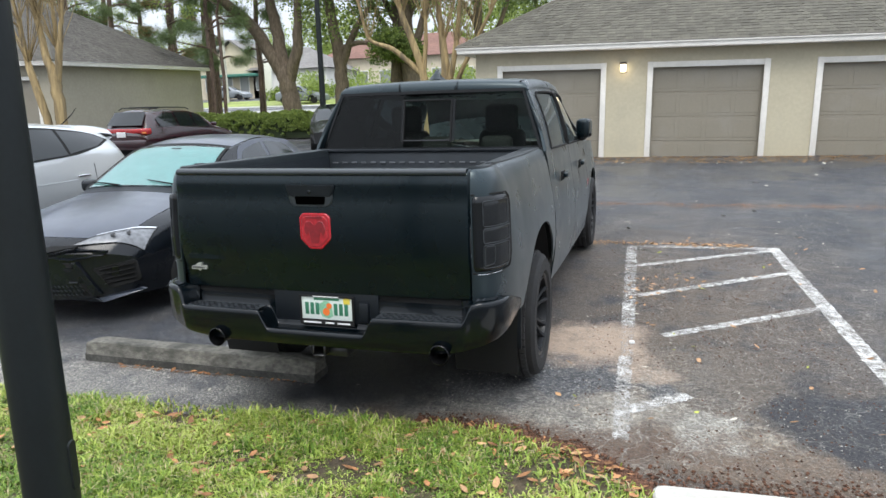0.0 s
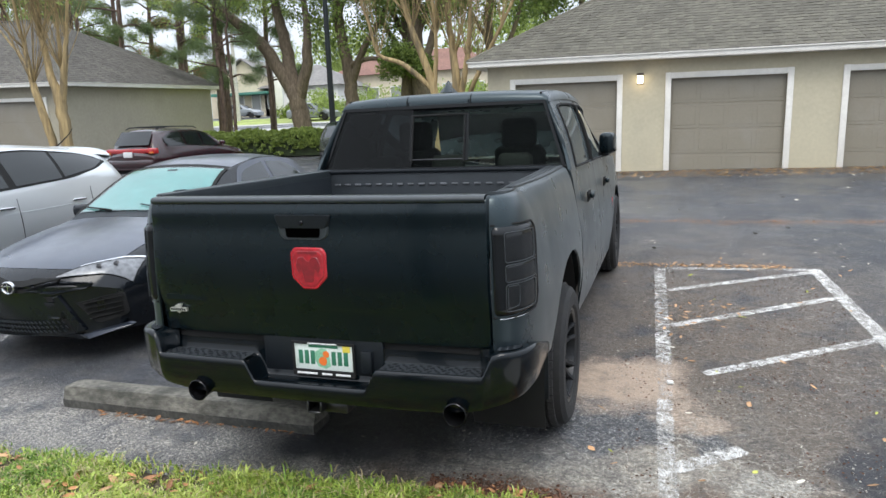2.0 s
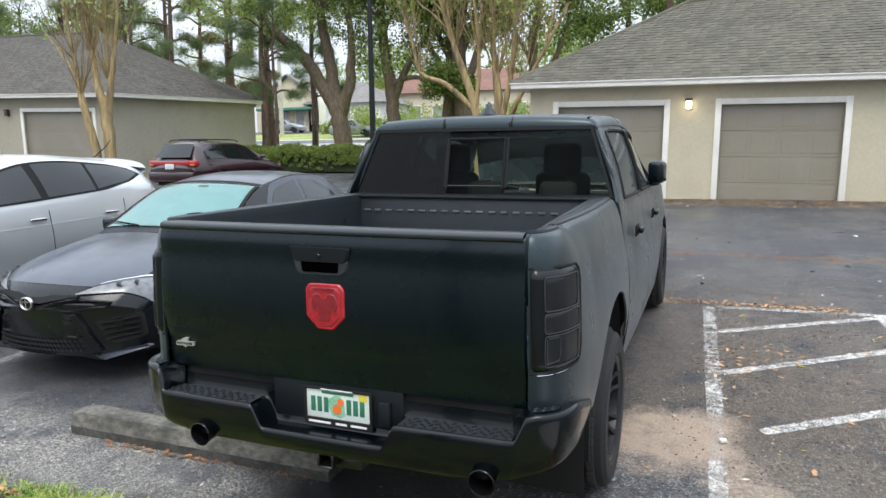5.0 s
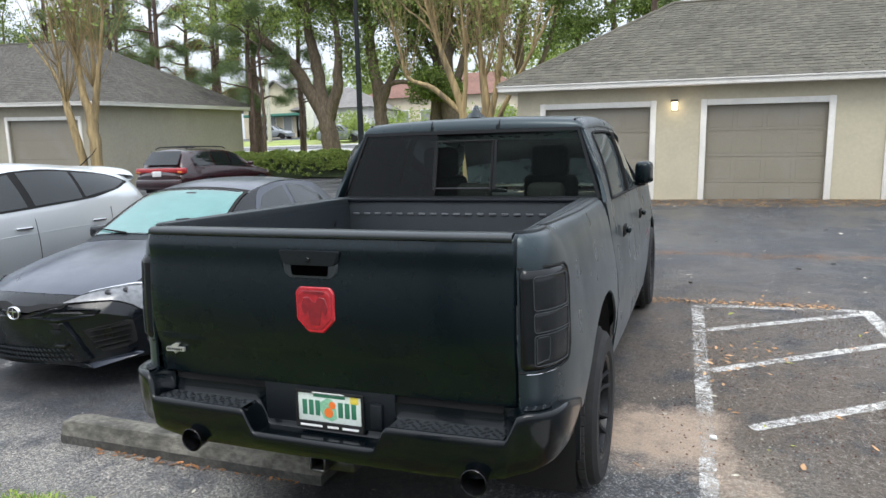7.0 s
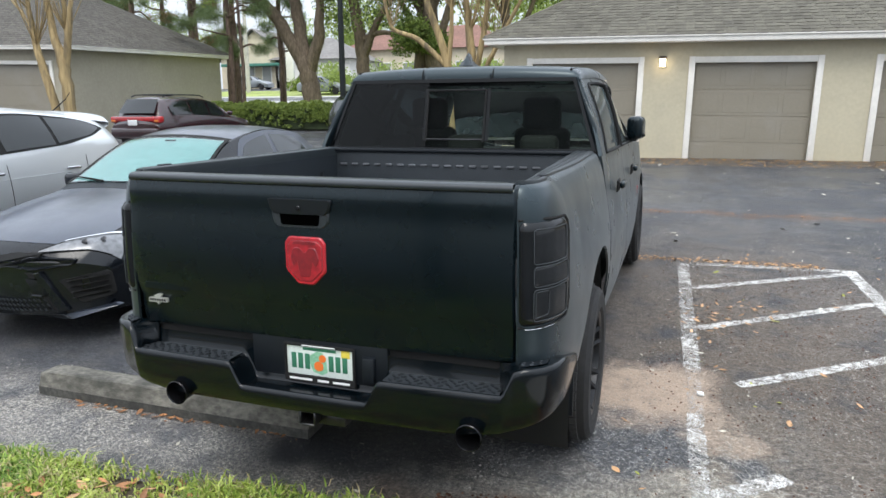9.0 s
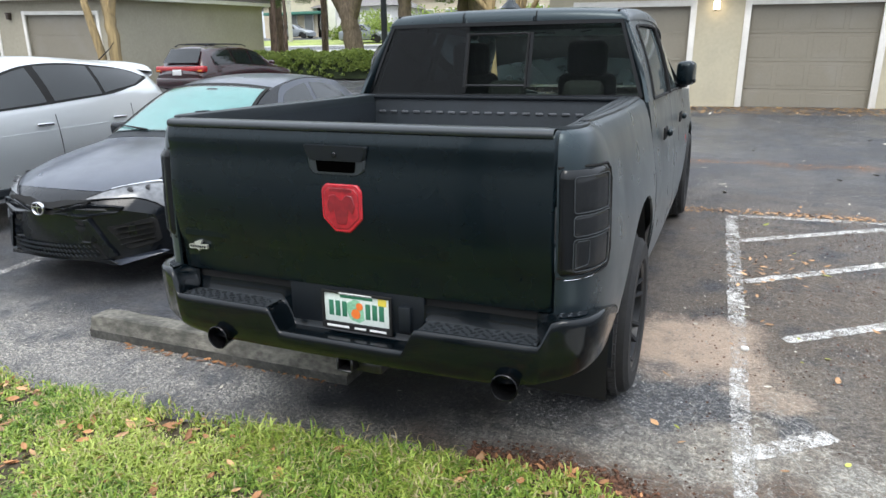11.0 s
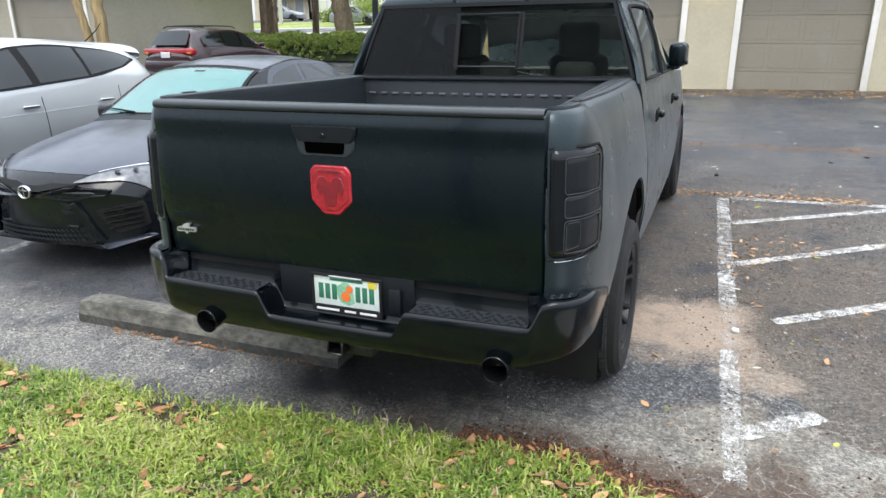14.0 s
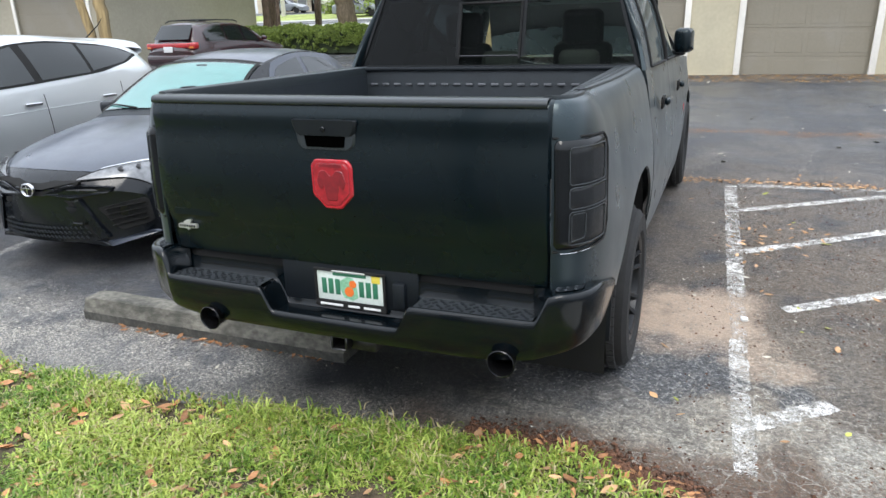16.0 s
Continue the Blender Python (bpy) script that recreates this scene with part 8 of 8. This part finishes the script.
# ---- grass, fallen leaves and litter ----
def blades(name, pts, mat, length, width, seed, label, tall=None):
    """Bent grass blades standing at the given places: one tapering quad and a tip each."""
    g = np.random.RandomState(seed)
    k = len(pts)
    base = np.asarray(pts, float)
    h = g.uniform(0.55, 1.25, (k, 1)) * length
    if tall is not None:
        h = h * tall[:, None]
    an = g.uniform(0, 2 * np.pi, k)
    d = np.stack([np.cos(an), np.sin(an), np.zeros(k)], 1)
    e = np.stack([-np.sin(an), np.cos(an), np.zeros(k)], 1)
    lean = g.uniform(0.3, 1.5, (k, 1))
    w = g.uniform(0.7, 1.3, (k, 1)) * width
    up = np.array([[0, 0, 1.0]])
    mid = base + up * h * 0.6 + d * h * 0.3 * lean
    tip = base + up * h * np.clip(1.05 - 0.45 * lean, 0.3, 1) + d * h * 0.95 * lean
    v = np.stack([base - e * w, base + e * w, mid + e * w * 0.8, mid - e * w * 0.8, tip], 1).reshape(-1, 3)
    o = np.arange(k)[:, None] * 5
    quads = (o + np.array([[0, 1, 2, 3]]))
    tris = (o + np.array([[3, 2, 4]]))
    me = bpy.data.meshes.new(name)
    me.vertices.add(len(v))
    me.vertices.foreach_set("co", v.ravel())
    me.loops.add(k * 7)
    me.loops.foreach_set("vertex_index", np.concatenate([quads, tris], 1).ravel())
    me.polygons.add(k * 2)
    me.polygons.foreach_set("loop_start", (np.arange(k)[:, None] * 7 + np.array([[0, 4]])).ravel())
    me.update(calc_edges=True)
    me.materials.append(mat)
    return tags(new(name, me), label, "grass", kind="stuff")


M_grass = leaf_material("fresh_lawn_grass", (0.14, 0.22, 0.026), (0.42, 0.54, 0.1), 0.25)
M_grass_y = leaf_material("yellow_green_lawn_grass", (0.26, 0.33, 0.045), (0.58, 0.65, 0.17), 0.25)
M_grass_d = leaf_material("deep_lawn_grass", (0.06, 0.12, 0.015), (0.22, 0.36, 0.05), 0.25)
M_drygrass = leaf_material("dry_grass", (0.38, 0.31, 0.15), (0.66, 0.56, 0.34))
_g = np.random.RandomState(4)
_n = 125000
_px, _py = _g.uniform(-5.2, 0.2, _n), _g.uniform(1.6, 3.85, _n)
_edge = np.array([lawn_edge(x) + 0.05 * noise.noise((x * 4, 0, 7)) + 0.035 * noise.noise((x * 13, 0, 2)) for x in _px])
_clump = np.array([noise.noise((x * 2.6, y * 2.6, 0.5)) + 0.6 * noise.noise((x * 8, y * 8, 3)) for x, y in zip(_px, _py)])
_tone = np.array([noise.noise((x * 1.7, y * 1.7, 9)) + 0.7 * noise.noise((x * 6, y * 6, 5)) for x, y in zip(_px, _py)]) + 0.3 * _g.normal(size=_n)
_keep = (_py < _edge - 0.01 + 0.035 * _g.normal(size=_n)) & (_clump > -0.42 + 0.22 * _g.normal(size=_n)) & (np.hypot(_px + 1.617, _py - 1.738) > 0.1)
# thinner towards the bare edge near the walk
_keep &= _g.uniform(size=_n) < np.clip(1.1 - 1.0 * np.clip((_px + 0.9) / 0.7, 0, 1) * np.clip((_py - 2.75) / 0.5, 0, 1), 0.08, 1)
_pts = np.stack([_px, _py, np.full(_n, 0.035)], 1)
_tall = np.clip(0.72 + 0.75 * _clump, 0.4, 1.6)
_short = _tone > 0.25
for _nm, _sel, _mt, _lb in (("grass", _keep & ~_short & (_tone > -0.3), M_grass, "bright green lawn grass, uneven and ragged"), ("yellow_grass", _keep & _short, M_grass_y, "yellow-green lawn grass in thin patches"),
                            ("dark_grass", _keep & (_tone <= -0.3), M_grass_d, "deeper green lawn grass in tufts")):
    blades(_nm, _pts[_sel], _mt, 0.068, 0.0044, 1, _lb, _tall[_sel])
blades("dry_grass", _pts[_keep][::5] + np.array([0.01, 0.01, 0]), M_drygrass, 0.07, 0.0036, 2, "dry straw-coloured blades among the lawn", _tall[_keep][::5])

# the lawn goes on behind and along the lot, a little coarser
_m = 70000
_qx, _qy = _g.uniform(-12, 0.2, _m), _g.uniform(-0.35, 3.6, _m)
_far = (_qx < -5.2) & (_qy < np.array([lawn_edge(x) for x in _qx]) - 0.03) & (np.hypot(_qx + 1.617, _qy - 1.738) > 0.1)
blades("grass", np.stack([_qx, _qy, np.full(_m, 0.04)], 1)[_far], M_grass, 0.075, 0.007, 6, "bright green lawn grass along the lot")

_dead = [material("dead_leaf_brown", (0.36, 0.17, 0.07), 0.7, island=0.45, vary=0.2, scale=90, scale2=20), material("dead_leaf_tan", (0.48, 0.28, 0.14), 0.7, island=0.4, vary=0.2, scale=90, scale2=20),
         material("yellow_green_leaf", (0.4, 0.42, 0.08), 0.6, island=0.3, vary=0.15, scale=90, scale2=20), material("pale_dry_leaf", (0.62, 0.58, 0.48), 0.75, island=0.25, vary=0.15, scale=90, scale2=20)]


def leaf_litter(name, places, size, mat, seed, label, curl=0.35):
    """Curled fallen leaves, each a small arched sheet with a pointed end."""
    rnd = random.Random(seed)
    verts, faces = [], []
    for x, y, z in places:
        L = size * rnd.uniform(0.55, 1.3)
        W = L * rnd.uniform(0.36, 0.52)
        m = Matrix.Translation((x, y, z)) @ Euler((rnd.uniform(-0.35, 0.35), rnd.uniform(-0.35, 0.35), rnd.uniform(0, 6.28))).to_matrix().to_4x4()
        c = rnd.uniform(0.2, 1) * curl
        k = len(verts)
        for u, w in ((-0.5, 0.0), (-0.25, 0.75), (0.1, 1.0), (0.35, 0.6)):
            for q in (-1, 0, 1):
                verts.append(m @ Vector((u * L, q * w * W / 2, c * L * (u * u + 0.6 * abs(q) * w * 0.3) + (0.0 if q else -0.02 * L))))
        verts.append(m @ Vector((0.56 * L, 0, c * L * 0.34)))
        for i in range(3):
            for q in range(2):
                a = k + i * 3 + q
                faces.append([a, a + 1, a + 4, a + 3])
        faces += [[k + 9, k + 10, k + 12], [k + 10, k + 11, k + 12]]
    ob = make(name, verts, faces, mat, None, "", True, 60)
    return tags(ob, label, "fallen leaves", kind="stuff")


_r = random.Random(21)


def lawn_spots(k, dense_edge):
    out = []
    while len(out) < k:
        x = _r.uniform(-4.8, 0.15)
        e = lawn_edge(x)
        y = e - abs(_r.gauss(0, 0.18)) + 0.03 if _r.random() < dense_edge else _r.uniform(1.9, e)
        out.append((x, y, _r.uniform(0.045, 0.072) if y < e - 0.08 else 0.035))
    return out


leaf_litter("fallen_leaves", lawn_spots(640, 0.1), 0.062, _dead[0], 1, "brown curled dead leaves on the lawn")
leaf_litter("fallen_leaves", lawn_spots(480, 0.1), 0.064, _dead[1], 2, "tan curled dead leaves on the lawn")
leaf_litter("fallen_leaves", lawn_spots(35, 0.3), 0.06, _dead[2], 3, "yellow-green fallen leaves on the lawn")
leaf_litter("fallen_leaves", [(x, lawn_edge(x) + _r.uniform(-0.18, 0.1), 0.035) for x in [_r.uniform(-1.1, 0.12) for _ in range(190)]], 0.042, _dead[0], 4, "brown leaves and mulch along the lawn edge")


def lot_spots(k, x0, x1, y0, y1):
    return [(x, y, ground_z(y) + 0.006) for x, y in ((_r.uniform(x0, x1), _r.uniform(y0, y1)) for _ in range(k))]


leaf_litter("fallen_leaves", lot_spots(75, -0.4, 2.6, 4.0, 10.5), 0.036, _dead[3], 5, "pale dry leaves scattered on the asphalt", 0.2)
leaf_litter("fallen_leaves", lot_spots(60, -1.0, 6.0, 9.0, 17.0), 0.08, _dead[3], 6, "pale dry leaves scattered on the drive", 0.2)
leaf_litter("fallen_leaves", lot_spots(45, -0.4, 2.2, 4.0, 9.0), 0.055, _dead[1], 7, "tan dry leaves scattered on the asphalt", 0.2)
leaf_litter("fallen_leaves", lot_spots(14, -0.3, 1.5, 4.2, 8.6), 0.05, _dead[2], 8, "green fallen leaves on the asphalt", 0.15)
leaf_litter("fallen_leaves", [(0.2 + _r.gauss(0.1, 0.25), 6.95 + _r.gauss(0, 0.35), ground_z(6.95) + 0.01) for _ in range(60)], 0.05, _dead[1], 9, "small drift of tan leaves by the painted line", 0.3)
leaf_litter("fallen_leaves", [(_r.uniform(-0.8, 1.3), 8.5 + _r.gauss(0, 0.07), ground_z(8.5) + 0.006) for _ in range(560)], 0.034, _dead[1], 10, "line of brown leaves along the painted edge", 0.3)
leaf_litter("fallen_leaves", lot_spots(30, -5.2, -1.0, 3.7, 4.4), 0.03, _dead[3], 11, "pale dry leaves near the wheel stop", 0.2)
leaf_litter("fallen_leaves", [(_r.uniform(-3.6, -2.0), 4.13 + _r.gauss(0, 0.02), 0.012) for _ in range(60)], 0.045, _dead[0], 12, "rust-brown leaves against the wheel stop", 0.3)
M_straw = material("tan_leaf_straw", (0.4, 0.235, 0.09), 0.85, island=0.5, vary=0.2, scale=40, scale2=4)
leaf_litter("leaf_drift", [(x, y, ground_z(y) + 0.004) for x, y in ((_r.uniform(-4.5, 11), 17.45 - 1.2 * _r.random() ** 1.5) for _ in range(5600))], 0.046, M_straw, 13, "rust-brown drift of leaves along the garage base", 0.2)
leaf_litter("leaf_drift", [(_r.uniform(-1.5, 7), 11.05 + _r.gauss(0, 0.07), ground_z(11.05) + 0.006) for _ in range(260)], 0.036, _dead[0], 14, "thin line of brown litter in the drive joint", 0.2)
# one white pebble beside the sandy patch
peb = box("pebble", (0.034, 5.29, ground_z(5.29) + 0.014), (0.042, 0.032, 0.026), M_white, None, 0.01, 3)
tags(peb, "small white pebble on the sandy asphalt", "pebble")


# ---- grit and crumbs lying on the asphalt ----
def crumbs(name, places, lo, hi, mat, seed, label):
    """Small angular stones or crumbs: a squashed, turned octahedron each."""
    g = np.random.RandomState(seed)
    k = len(places)
    p = np.asarray(places, float)
    r = lo + (hi - lo) * g.uniform(0, 1, (k, 1)) ** 2.2
    an = g.uniform(0, 2 * np.pi, k)
    d = np.stack([np.cos(an), np.sin(an), np.zeros(k)], 1)
    e = np.stack([-np.sin(an), np.cos(an), np.zeros(k)], 1)
    up = np.array([[0, 0, 1.0]])
    st = g.uniform(0.6, 1.5, (k, 1))
    v = np.stack([p + d * r * st, p + e * r, p - d * r * st, p - e * r, p + up * r * 0.75 + d * r * 0.3, p - up * r * 0.5], 1).reshape(-1, 3)
    t = np.array([[0, 1, 4], [1, 2, 4], [2, 3, 4], [3, 0, 4], [1, 0, 5], [2, 1, 5], [3, 2, 5], [0, 3, 5]])
    f = (np.arange(k)[:, None, None] * 6 + t[None]).reshape(-1, 3)
    me = bpy.data.meshes.new(name)
    me.vertices.add(len(v))
    me.vertices.foreach_set("co", v.ravel())
    me.loops.add(f.size)
    me.loops.foreach_set("vertex_index", f.ravel())
    me.polygons.add(len(f))
    me.polygons.foreach_set("loop_start", np.arange(0, f.size, 3))
    me.update(calc_edges=True)
    me.materials.append(mat)
    return tags(new(name, me), label, "litter", kind="stuff")


M_grit = material("pale_grit", (0.36, 0.34, 0.3), 0.9, island=0.5)
M_mulch = material("red_brown_mulch", (0.12, 0.058, 0.034), 0.95, island=0.5)
_gr = random.Random(33)


def grit_spots(k, x0, x1, y0, y1, sd=None):
    out = []
    for _ in range(k):
        x, y = _gr.uniform(x0, x1), _gr.uniform(y0, y1)
        if noise.noise((x * 1.6, y * 1.6, 4)) > _gr.uniform(-0.5, 0.3):
            out.append((x, y, ground_z(y) + 0.002))
    return out


crumbs("grit", grit_spots(5200, -1.1, 2.3, 3.4, 6.2) + grit_spots(1500, -5.5, -2.2, 3.6, 4.6) + grit_spots(2600, -0.4, 2.6, 6.2, 10.0), 0.002, 0.0075, M_grit, 1, "pale grit strewn on the worn asphalt")
_mu = []
for _ in range(6500):
    _x = _gr.uniform(-1.15, 0.17)
    _mu.append((_x, lawn_edge(_x) + 0.02 + abs(_gr.gauss(0, 0.07)) + 0.03 * noise.noise((_x * 5, 1, 1)), 0.008))
for _ in range(1000):
    _x, _y = _gr.uniform(0.15, 1.3), 3.32 + abs(_gr.gauss(0, 0.13))
    _mu.append((_x, _y, 0.006))
crumbs("mulch", _mu, 0.003, 0.014, M_mulch, 2, "red-brown mulch crumbs along the lawn edge")
crumbs("soil_crumbs", grit_spots(4200, -0.3, 1.5, 3.5, 8.4), 0.002, 0.009, M_mulch, 3, "brown soil crumbs washed over the asphalt")
